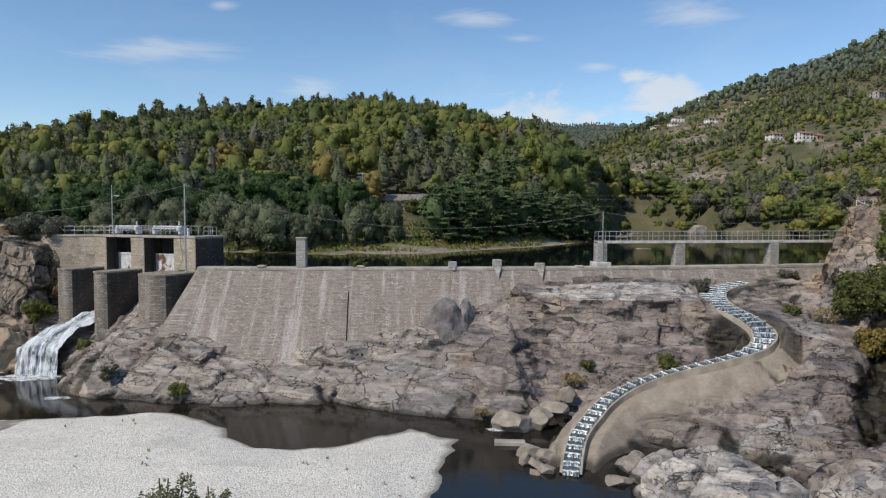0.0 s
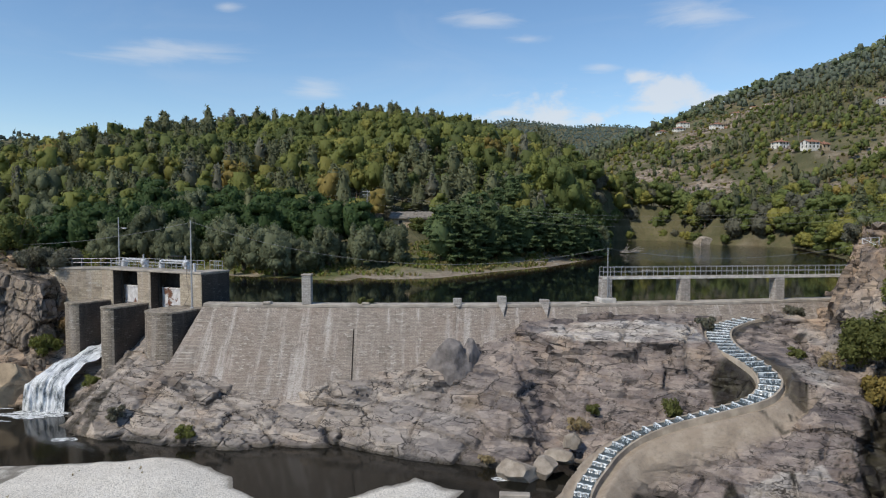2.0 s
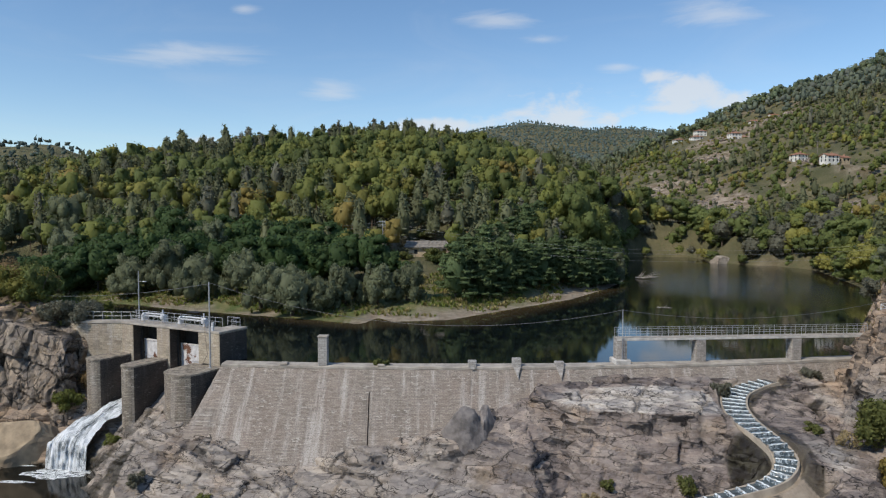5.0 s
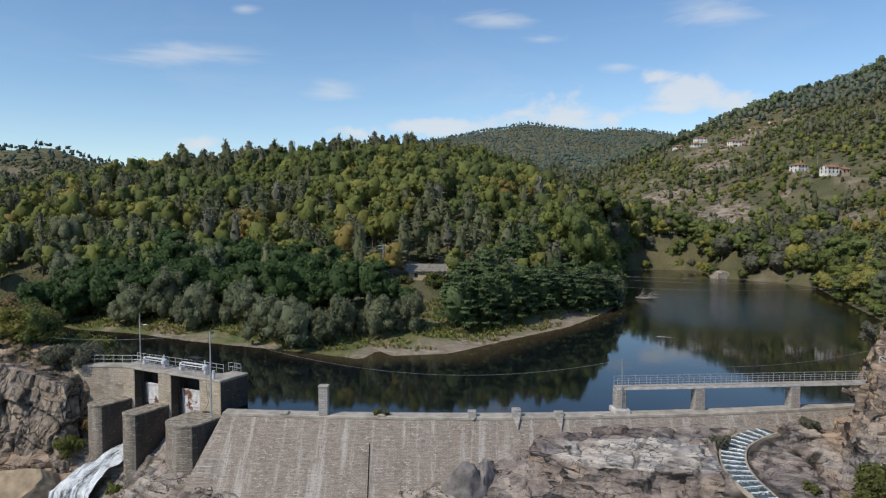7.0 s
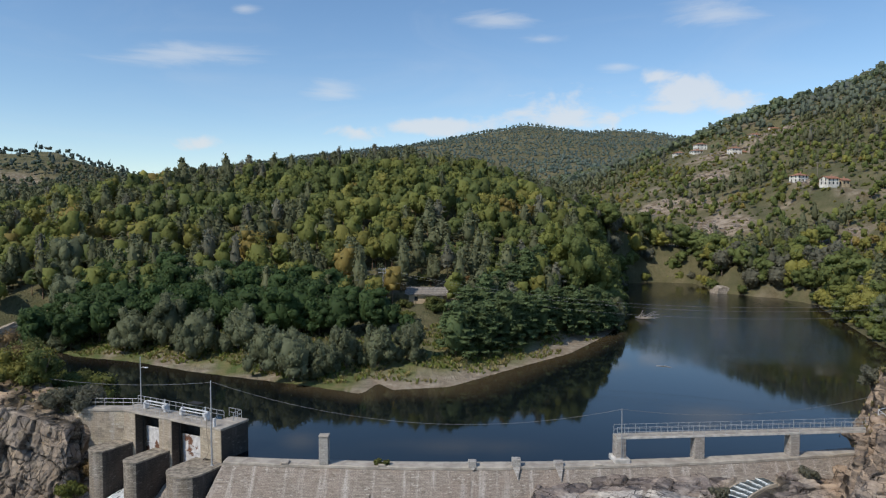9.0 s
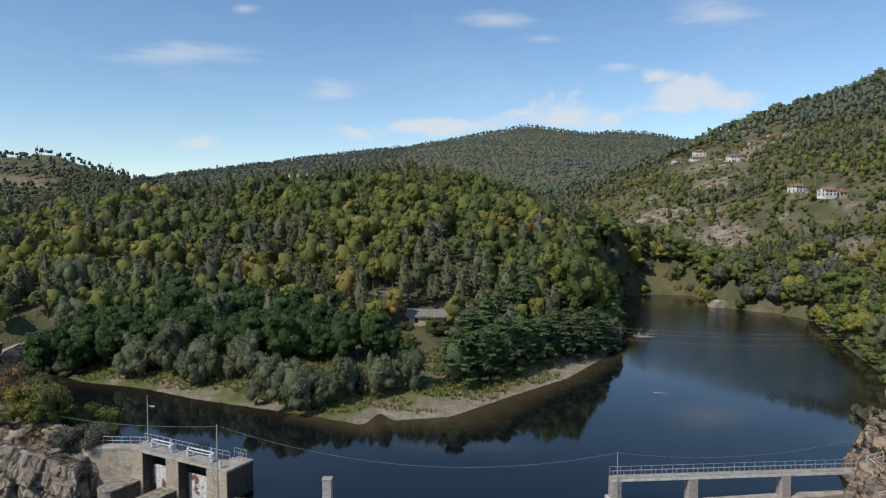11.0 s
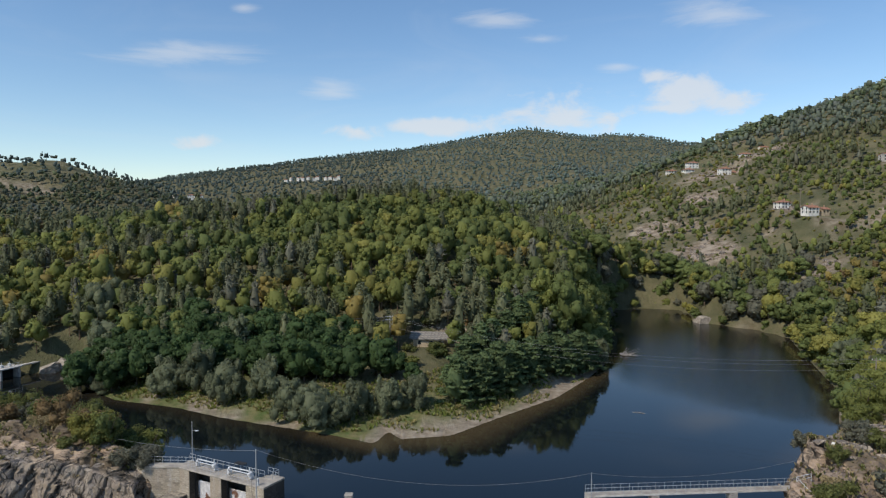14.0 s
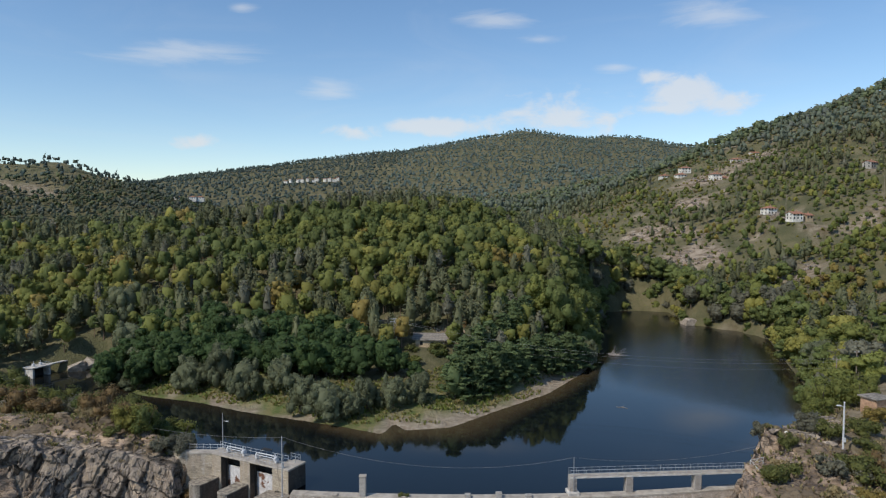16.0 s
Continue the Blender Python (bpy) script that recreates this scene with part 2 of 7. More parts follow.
def cliff_material():
    k = Nodes("blocky_tan_cliff", 0.9)
    v = k.coords()
    up = k.coords(scale=(1.2, 1.2, 0.5))
    grit = k.noise(v, 2.4, 8, 0.72, 0.5)
    c = k.mix(k.ramp(k.noise(v, 0.22, 5), 0.38, 0.62), (0.266, 0.233, 0.200), (0.363, 0.296, 0.233))
    c = k.mix(k.mul(k.ramp(k.noise(up, 0.8, 7, 0.65, 0.8), 0.5, 0.68), 0.7), c, (0.444, 0.389, 0.318))
    c = k.mix(k.mul(k.ramp(k.noise(up, 0.45, 7, 0.65, 0.5), 0.54, 0.68), 0.55), c, (0.170, 0.148, 0.137))
    c = k.mix(k.mul(k.ramp(grit, 0.44, 0.33), 0.5), c, (0.14, 0.122, 0.108))
    c = k.mix(k.mul(k.ramp(k.noise(v, 0.6, 6, 0.7), 0.46, 0.58), k.attr("earth", "Fac")), c, (0.19, 0.145, 0.085))
    h1, t1, e1 = facets(k, up, 0.5, 0.4)
    h2, t2, e2 = facets(k, up, 1.3, 0.4)
    c = k.mix(0.6, c, k.mix(1.0, c, k.mix(k.ramp(t1, 0.25, 0.75), (0.6, 0.6, 0.62), (1.2, 1.15, 1.08)), "MULTIPLY"))
    c = k.mix(0.6, c, k.mix(1.0, c, k.mix(k.ramp(t2, 0.25, 0.75), (0.65, 0.65, 0.67), (1.25, 1.2, 1.12)), "MULTIPLY"))
    c = k.mix(k.mul(k.mul(k.ramp(e1, 0.05, 0.01), k.ramp(k.noise(v, 0.5, 4), 0.40, 0.55)), 0.9), c, (0.04, 0.035, 0.03))
    c = k.mix(k.mul(k.mul(k.ramp(e2, 0.05, 0.01), k.ramp(k.noise(v, 0.9, 4), 0.46, 0.58)), 0.7), c, (0.05, 0.043, 0.036))
    c = k.mix(k.attr("joint", "Fac"), c, (0.05, 0.043, 0.036))
    k.color(c)
    k.bump(k.mul(k.mul(k.mul(h1, 2.0), k.mul(h2, 1.6), "ADD"), k.mul(grit, 0.4), "ADD"), 1.0, 0.4)
    return k.mat


def masonry_material(name, a, b, mortar, streak=0.5, dark=0.0, w=0.55, h=0.27):
    k = Nodes(name, 0.88)
    v = k.coords("UV")
    warp = k.n("ShaderNodeVectorMath")
    warp.operation = "MULTIPLY_ADD"
    nn = k.n("ShaderNodeTexNoise")
    nn.inputs["Scale"].default_value = 0.9
    k.link(v, nn.inputs["Vector"])
    k.link(nn.outputs["Color"], warp.inputs[0])
    warp.inputs[1].default_value = (0.12, 0.12, 0)
    k.link(v, warp.inputs[2])
    br = k.n("ShaderNodeTexBrick")
    br.inputs["Scale"].default_value, br.inputs["Brick Width"].default_value, br.inputs["Row Height"].default_value = 1, w, h
    br.inputs["Mortar Size"].default_value, br.inputs["Mortar Smooth"].default_value, br.inputs["Bias"].default_value = 0.028, 0.4, -0.1
    br.inputs["Color1"].default_value, br.inputs["Color2"].default_value, br.inputs["Mortar"].default_value = (*a, 1), (*b, 1), (*mortar, 1)
    k.link(warp.outputs[0], br.inputs["Vector"])
    c = br.outputs["Color"]
    c = k.mix(0.3, c, k.mix(k.ramp(k.noise(k.coords("UV", (0.5, 3.2, 1)), 1.2, 6, 0.7), 0.35, 0.65), tuple(x * 0.6 for x in a), tuple(x * 1.25 for x in b)))
    big = k.noise(v, 0.16, 5)
    c = k.mix(k.mul(k.ramp(big, 0.42, 0.7), 0.35), c, (0.27, 0.19, 0.145))
    vs = k.coords("UV", (0.75, 0.07, 1))
    c = k.mix(k.mul(k.ramp(k.noise(vs, 1.0, 6, 0.7), 0.49, 0.66), streak * 0.9), c, (0.54, 0.49, 0.44))
    vd = k.coords("UV", (1.3, 0.1, 1))
    c = k.mix(k.mul(k.ramp(k.noise(vd, 1.3, 6, 0.7), 0.54, 0.75), 0.55 + dark * 0.3), c, (0.085, 0.075, 0.065))
    if dark:
        c = k.mix(k.mul(k.ramp(k.noise(v, 0.5, 6), 0.3, 0.65), dark), c, (0.06, 0.055, 0.05))
    # single pale and single dark stones
    for bias, tone, much in ((-0.74, (0.60, 0.56, 0.50), 0.42 * min(1.0, streak + 0.2)), (-0.62, (0.09, 0.078, 0.065), 0.4)):
        odd = k.n("ShaderNodeTexBrick")
        odd.inputs["Scale"].default_value, odd.inputs["Brick Width"].default_value, odd.inputs["Row Height"].default_value = 1, w, h
        odd.inputs["Mortar Size"].default_value, odd.inputs["Bias"].default_value = 0.03, bias
        odd.inputs["Color1"].default_value, odd.inputs["Color2"].default_value, odd.inputs["Mortar"].default_value = (0, 0, 0, 1), (4, 4, 4, 1), (0, 0, 0, 1)
        shift = k.n("ShaderNodeVectorMath")
        shift.inputs[1].default_value = (0, 0, 0) if bias < -0.7 else (w * 37, h * 12, 0)
        k.link(warp.outputs[0], shift.inputs[0])
        k.link(shift.outputs[0], odd.inputs["Vector"])
        pick = k.ramp(k.mul(odd.outputs["Color"], k.ramp(k.noise(v, 0.45, 4), 0.4, 0.6)), 0.1, 0.8)
        c = k.mix(k.mul(pick, much), c, tone)
    c = k.mix(k.mul(k.ramp(k.noise(v, 6.0, 5, 0.75), 0.52, 0.40), 0.45), c, tuple(x * 0.45 for x in a))
    k.color(c)
    k.bump(k.mul(br.outputs["Fac"], k.mul(k.noise(v, 5, 5), -0.8), "ADD"), 0.7, -0.05)
    return k.mat


def foliage_material():
    k = Nodes("foliage", 0.65, spec=0.15)
    a = k.attr("tint")
    v = k.coords()
    c = k.mix(k.mul(k.noise(v, 0.8, 3), 0.25), a, k.mix(1.0, a, (0.6, 0.6, 0.55), "MULTIPLY"))
    k.color(c)
    tr, ms = k.n("ShaderNodeBsdfTranslucent"), k.n("ShaderNodeMixShader")
    k.link(c, tr.inputs["Color"])
    ms.inputs[0].default_value = 0.40
    out = k.nt.nodes["Material Output"]
    k.link(k.bsdf.outputs[0], ms.inputs[1])
    k.link(tr.outputs[0], ms.inputs[2])
    k.link(ms.outputs[0], out.inputs["Surface"])
    return k.mat


def ground_material():
    k = Nodes("hill_ground", 0.95)
    v = k.coords()
    c = k.mix(k.ramp(k.noise(v, 0.05, 6, 0.65), 0.35, 0.65), (0.085, 0.085, 0.040), (0.175, 0.150, 0.080))
    c = k.mix(k.mul(k.ramp(k.noise(v, 0.6, 6, 0.7), 0.45, 0.7), 0.6), c, (0.105, 0.108, 0.045))
    c = k.mix(k.attr("bare", "Fac"), c, k.mix(k.ramp(k.noise(v, 0.18, 7, 0.7), 0.35, 0.65), (0.15, 0.108, 0.065), (0.40, 0.325, 0.245)))
    c = k.mix(k.attr("grass", "Fac"), c, k.mix(k.ramp(k.noise(v, 0.35, 6, 0.7), 0.35, 0.68), (0.10, 0.135, 0.035), (0.22, 0.19, 0.085)))
    c = k.mix(k.attr("sand", "Fac"), c, k.mix(k.ramp(k.noise(v, 0.5, 7, 0.7), 0.35, 0.7), (0.25, 0.195, 0.135), (0.44, 0.37, 0.28)))
    k.color(c)
    k.bump(k.mul(k.noise(v, 1.5, 6, 0.7), k.mul(k.noise(v, 0.25, 6, 0.7), 3.0), "ADD"), 1.0, 0.5)
    return k.mat


def gravel_material():
    k = Nodes("pale_gravel", 0.9)
    v = k.coords()
    cell = k.n("ShaderNodeTexVoronoi")
    cell.inputs["Scale"].default_value = 8.5
    k.link(v, cell.inputs["Vector"])
    bw = k.n("ShaderNodeRGBToBW")
    k.link(cell.outputs["Color"], bw.inputs[0])
    c = k.mix(bw.outputs[0], (0.60, 0.55, 0.47), (0.86, 0.81, 0.72))
    c = k.mix(k.mul(k.ramp(k.noise(v, 0.25, 6), 0.45, 0.75), 0.4), c, (0.50, 0.46, 0.39))
    c = k.mix(k.mul(k.ramp(k.voronoi(v, 8.5), 0.45, 0.9), 0.6), c, (0.22, 0.20, 0.17))
    c = k.mix(k.mul(k.ramp(k.noise(v, 3.5, 6, 0.8), 0.56, 0.66), 0.5), c, (0.42, 0.38, 0.31))
    c = k.mix(k.attr("wet", "Fac"), c, (0.13, 0.115, 0.09))
    k.color(c)
    k.bump(k.mul(k.voronoi(v, 8.5), k.mul(k.noise(v, 4, 5, 0.7), -0.8), "ADD"), 0.8, -0.05)
    return k.mat


def water_material(name, deep, shoal, ripple, rough):
    k = Nodes(name, rough, spec=0.5)
    k.bsdf.inputs["IOR"].default_value = 1.33
    v = k.coords()
    c = k.mix(k.attr("shoal", "Fac"), deep, k.mix(k.noise(v, 0.5, 5), shoal, tuple(x * 1.6 for x in shoal)))
    k.color(c)
    b = k.n("ShaderNodeBump")
    b.inputs["Distance"].default_value = 0.2
    k.link(k.mul(k.mul(k.attr("ruffle", "Fac"), 0.42), ripple * 0.15, "ADD"), b.inputs["Strength"])
    k.link(k.mul(k.noise(v, 1.3, 3, 0.5), k.mul(k.noise(k.coords(scale=(1, 2.5, 1)), 5, 2), 0.25), "ADD"), b.inputs["Height"])
    k.link(b.outputs[0], k.bsdf.inputs["Normal"])
    return k.mat


def falling_water_material():
    k = Nodes("white_water", 0.35, spec=0.5)
    v = k.coords("UV", (3.6, 0.30, 1))
    n = k.noise(v, 2.4, 10, 0.82, 0.8)
    m = k.noise(k.coords("UV", (0.5, 0.35, 1)), 1.0, 5, 0.65)
    s = k.mul(n, k.mul(k.mul(m, 0.5, "SUBTRACT"), 0.7), "SUBTRACT")
    c = k.mix(k.ramp(s, 0.38, 0.56), (0.12, 0.14, 0.145), (0.86, 0.88, 0.89))
    c = k.mix(k.ramp(s, 0.40, 0.33), c, (0.045, 0.048, 0.045))
    k.color(c)
    k.bump(n, 0.8, 0.18)
    return k.mat


M_ROCK = rock_material()
M_CLIFF = cliff_material()
M_DAM = masonry_material("dam_masonry", (0.275, 0.230, 0.190), (0.40, 0.342, 0.285), (0.20, 0.170, 0.142), 0.8, 0.0, 0.36, 0.17)
M_PIER = masonry_material("dark_pier_masonry", (0.25, 0.215, 0.17), (0.45, 0.39, 0.31), (0.10, 0.088, 0.072), 0.45, 0.14, 0.44, 0.19)
# black stone for sunless sides: water stain, with shade put into the colour
M_BLACK = masonry_material("black_stain_and_shade_masonry", (0.055, 0.048, 0.042), (0.085, 0.074, 0.062), (0.032, 0.028, 0.024), 0.1, 0.4, 0.42, 0.2)
M_STONE = masonry_material("tan_stone_masonry", (0.42, 0.35, 0.26), (0.60, 0.51, 0.385), (0.33, 0.28, 0.21), 0.6, 0.12, 0.6, 0.3)
M_PALE = masonry_material("pale_stone_masonry", (0.36, 0.34, 0.31), (0.50, 0.47, 0.43), (0.27, 0.25, 0.23), 0.5)
M_CONC = plain("weathered_concrete", (0.36, 0.32, 0.27), 0.9, 0, 0.25, 0.8, 0.03)
M_CONC_PALE = plain("pale_concrete", (0.50, 0.47, 0.43), 0.85, 0, 0.3, 0.9, 0.04)
M_STEEL = plain("galvanised_steel", (0.40, 0.40, 0.40), 0.5, 0.3, 0.2, 6)
M_WHITE_STEEL = plain("white_painted_steel", (0.55, 0.55, 0.55), 0.5, 0, 0.25, 5)
M_CAP = plain("worn_stone_top", (0.25, 0.215, 0.17), 0.95, 0, 0.5, 1.7, 0.1)


def rust_material():
    k = Nodes("rusty_painted_gate", 0.7)
    v = k.coords(scale=(1, 1, 0.7))
    c = k.mix(k.ramp(k.noise(v, 2.0, 5), 0.4, 0.65), (0.50, 0.48, 0.47), (0.68, 0.66, 0.65))
    c = k.mix(k.ramp(k.noise(v, 0.9, 6, 0.65), 0.54, 0.60), c, (0.16, 0.075, 0.045))
    k.color(c)
    return k.mat


M_RUST = rust_material()
M_DARK = plain("dark_steel_and_recess", (0.03, 0.028, 0.026), 0.7, 0, 0.4, 2)
M_BARK = plain("bark", (0.12, 0.095, 0.07), 0.95, 0, 0.4, 4)
M_PINE_BARK = plain("pine_bark", (0.20, 0.135, 0.09), 0.95, 0, 0.35, 2)
M_LEAF = foliage_material()
M_GROUND = ground_material()
M_GRAVEL = gravel_material()
M_LAKE = water_material("reservoir_water", (0.0045, 0.0065, 0.0075), (0.05, 0.037, 0.02), 0.05, 0.04)
M_POOL = water_material("dark_river_water", (0.012, 0.011, 0.008), (0.05, 0.042, 0.03), 0.10, 0.07)
M_FALL = falling_water_material()
M_WALL = plain("white_render", (0.70, 0.665, 0.60), 0.9, 0, 0.22, 0.35)
M_ROOF = plain("old_clay_tiles", (0.30, 0.15, 0.095), 0.85, 0, 0.35, 1.5, 0.05)
M_SLATE = plain("grey_stone_roof", (0.22, 0.195, 0.165), 0.9, 0, 0.4, 1.2, 0.1)
M_MUDWALL = plain("ochre_mud_wall", (0.46, 0.36, 0.24), 0.95, 0, 0.2, 0.8)
M_BRICK = plain("orange_brick_wall", (0.40, 0.25, 0.16), 0.9, 0, 0.25, 1.5)
M_WINDOW = plain("dark_window_pane", (0.03, 0.033, 0.036), 0.15, 0, 0.2, 3)
M_WOOD = plain("grey_wood", (0.24, 0.20, 0.16), 0.9, 0, 0.3, 3)
M_CABLE = plain("cable", (0.22, 0.22, 0.22), 0.6, 0.3, 0.1, 3)

# ---- mesh helpers ----


def value_noise(p, seed=0):
    """Smooth noise in -1..1 for an array of points (n, 2 or 3)."""
    p = np.asarray(p, float)
    if p.shape[1] == 2:
        p = np.c_[p, np.full(len(p), 0.37)]
    i = np.floor(p).astype(np.int64)
    f = p - i
    f = f * f * f * (f * (f * 6 - 15) + 10)

    def lattice(dx, dy, dz):
        h = (i[:, 0] + dx) * 374761393 + (i[:, 1] + dy) * 668265263 + (i[:, 2] + dz) * 2147483647 + seed * 974711
        h = (h ^ (h >> 13)) * 1274126177
        h = h ^ (h >> 16)
        return (h & 0xFFFF) / 32767.5 - 1

    r = 0
    for dx in (0, 1):
        for dy in (0, 1):
            for dz in (0, 1):
                r = r + lattice(dx, dy, dz) * (f[:, 0] if dx else 1 - f[:, 0]) * (f[:, 1] if dy else 1 - f[:, 1]) * (f[:, 2] if dz else 1 - f[:, 2])
    return r


def fbm(p, octaves=4, seed=0, gain=0.5):
    p = np.asarray(p, float)
    r, a = 0, 1.0
    for o in range(octaves):
        r = r + a * value_noise(p * 2 ** o + 17.3 * o, seed + o)
        a *= gain
    return r


def slabs(q, size, seed=0):
    """Jointed rock in three dimensions: staggered box-shaped blocks, each proud or back by its own amount, with a tilt. Also the nearness to a joint."""
    q = q / size

    def rnd(*key):
        h = np.zeros(len(q), np.int64) + seed * 362437
        for n, k in zip((374761393, 668265263, 1440662683, 97711), key):
            h = h + k * n
        h = (h ^ (h >> 13)) * 1274126177
        return ((h ^ (h >> 16)) & 0xFFFF) / 65535.0

    iz = np.floor(q[:, 2]).astype(np.int64)
    x = q[:, 0] * (0.75 + 0.5 * rnd(iz)) + 7 * rnd(iz, iz + 3)
    ix = np.floor(x).astype(np.int64)
    y = q[:, 1] * (0.75 + 0.5 * rnd(ix, iz + 9)) + 7 * rnd(ix, iz)
    iy = np.floor(y).astype(np.int64)
    e = np.stack([x - ix, y - iy, q[:, 2] - iz], 1) - 0.5
    hh = (rnd(ix, iy, iz) - 0.5) * 0.75 + (rnd(ix, iy, iz + 5) - 0.5) * e[:, 0] * 0.6 + (rnd(ix, iy, iz + 8) - 0.5) * e[:, 1] * 0.6 + (rnd(ix, iy, iz + 11) - 0.5) * e[:, 2] * 0.6
    return hh * size, (0.5 - np.abs(e)).min(1)


def sstep(a, b, x):
    t = np.clip((x - a) / (b - a), 0, 1)
    return t * t * (3 - 2 * t)


def big_mesh(name, verts, faces, mats, attrs=None, face_mat=None, smooth=False, uv=None):
    """One mesh object from arrays. attrs: name -> (n,) or (n, 3) values on the points."""
    verts, faces = np.asarray(verts, np.float32), np.asarray(faces, np.int32)
    me = bpy.data.meshes.new(name)
    k = faces.shape[1]
    me.vertices.add(len(verts))
    me.vertices.foreach_set("co", verts.ravel())
    me.loops.add(faces.size)
    me.loops.foreach_set("vertex_index", faces.ravel())
    me.polygons.add(len(faces))
    me.polygons.foreach_set("loop_start", np.arange(len(faces), dtype=np.int32) * k)
    me.update(calc_edges=True)
    for m in mats:
        me.materials.append(m)
    if face_mat is not None:
        me.polygons.foreach_set("material_index", np.asarray(face_mat, np.int32))
    me.polygons.foreach_set("use_smooth", np.full(len(faces), bool(smooth)))
    for key, val in (attrs or {}).items():
        val = np.asarray(val, np.float32)
        if val.ndim == 1:
            me.attributes.new(key, "FLOAT", "POINT").data.foreach_set("value", val)
        else:
            me.attributes.new(key, "FLOAT_COLOR", "POINT").data.foreach_set("color", np.c_[val, np.ones(len(val))].astype(np.float32).ravel())
    if uv is not None:
        me.uv_layers.new(name="UVMap").data.foreach_set("uv", np.asarray(uv, np.float32)[faces.ravel()].ravel())
    me.validate()
    return new(name, me)


def grid_faces(nx, ny):
    i = np.arange(nx * ny).reshape(ny, nx)
    return np.stack([i[:-1, :-1], i[:-1, 1:], i[1:, 1:], i[1:, :-1]], -1).reshape(-1, 4)


def box_uv(bm):
    """Masonry coordinates in metres: along the wall and up."""
    lay = bm.loops.layers.uv.verify()
    for f in bm.faces:
        n = f.normal
        for l in f.loops:
            c = l.vert.co
            if abs(n.z) > 0.8:
                l[lay].uv = (c.x, c.y)
            elif abs(n.x) > abs(n.y):
                l[lay].uv = (c.y, c.z)
            else:
                l[lay].uv = (c.x, c.z)


def part(name, bm, material, parent=None, label="", smooth=False):
    bmesh.ops.recalc_face_normals(bm, faces=bm.faces)
    bm.normal_update()
    box_uv(bm)
    me = bpy.data.meshes.new(name)
    bm.to_mesh(me)
    bm.free()
    me.materials.append(material)
    if smooth:
        me.polygons.foreach_set("use_smooth", [True] * len(me.polygons))
    ob = new(name, me)
    if parent:
        ob.parent = parent
    if label:
        tagged(ob, label)
    return ob


def box(bm, x0, x1, y0, y1, z0, z1, bevel=0.0, m=None):
    r = bmesh.ops.create_cube(bm, size=1.0)
    vs = r["verts"]
    for v in vs:
        v.co = Vector((x0 if v.co.x < 0 else x1, y0 if v.co.y < 0 else y1, z0 if v.co.z < 0 else z1))
    if bevel:
        es = list({e for v in vs for e in v.link_edges})
        g = bmesh.ops.bevel(bm, geom=es, offset=bevel, segments=1, affect="EDGES")
        vs = list({v for f in g["faces"] for v in f.verts})
    if m is not None:
        for v in vs:
            v.co = m @ v.co
    return vs


def tube(bm, pts, r, n=6, taper=1.0):
    pts = [Vector(p) for p in pts]
    rings = []
    for i, p in enumerate(pts):
        d = (pts[min(i + 1, len(pts) - 1)] - pts[max(i - 1, 0)]).normalized()
        a = d.cross(Vector((0, 0, 1)))
        if a.length < 1e-3:
            a = Vector((1, 0, 0))
        a.normalize()
        b = d.cross(a)
        rr = r * (1 + (taper - 1) * i / max(1, len(pts) - 1))
        rings.append([bm.verts.new(p + (a * math.cos(t) + b * math.sin(t)) * rr) for t in [2 * math.pi * k / n for k in range(n)]])
    for q, s in zip(rings, rings[1:]):
        for k in range(n):
            bm.faces.new((q[k], q[(k + 1) % n], s[(k + 1) % n], s[k]))
    bm.faces.new(rings[0][::-1])
    bm.faces.new(rings[-1])


def prism(bm, poly, z0, z1, lean=0.0):
    """An upright prism over a plan; lean: how far the foot stands out, as a share of the size."""
    c = Vector((sum(p[0] for p in poly) / len(poly), sum(p[1] for p in poly) / len(poly)))
    lo = [bm.verts.new((c.x + (p[0] - c.x) * (1 + lean), c.y + (p[1] - c.y) * (1 + lean), z0)) for p in poly]
    hi = [bm.verts.new((p[0], p[1], z1)) for p in poly]
    n = len(poly)
    for i in range(n):
        bm.faces.new((lo[i], lo[(i + 1) % n], hi[(i + 1) % n], hi[i]))
    bm.faces.new(lo[::-1])
    bm.faces.new(hi)


def empty(name, x=0, y=0, z=0, rz=0):
    ob = new(name)
    ob.matrix_basis = pose(x, y, z, 0, 0, rz)
    return ob


def put(ob, x, y, z, rz=0):
    ob.matrix_basis = pose(x, y, z, 0, 0, rz)
    return ob

# ---- the lie of the land ----
# waterline of the reservoir, anticlockwise from the gate house round the far shore to the east end of the dam
SHORE = np.array([(-44, 83), (-54, 95), (-75, 108), (-100, 122), (-124, 136), (-116, 152), (-106, 157), (-92, 141), (-79, 130), (-62.7, 124.7), (-49.5, 117.5),
                  (-36, 112), (-25, 107.5), (-16, 103), (-14.3, 110), (-11.3, 105.5), (-2, 108), (9, 121), (22, 135.5), (33.4, 155.5), (42, 174), (46.5, 192),
                  (51, 214), (56, 236), (63, 262), (69, 282), (84, 289), (97, 284), (97, 266), (92.5, 251), (99, 241.5), (108, 232), (113, 214), (109, 203), (92, 150), (88.5, 138), (79, 123),
                  (73, 112), (62, 101), (50, 87), (47.5, 84), (46, 76), (0, 72), (-28, 73)])


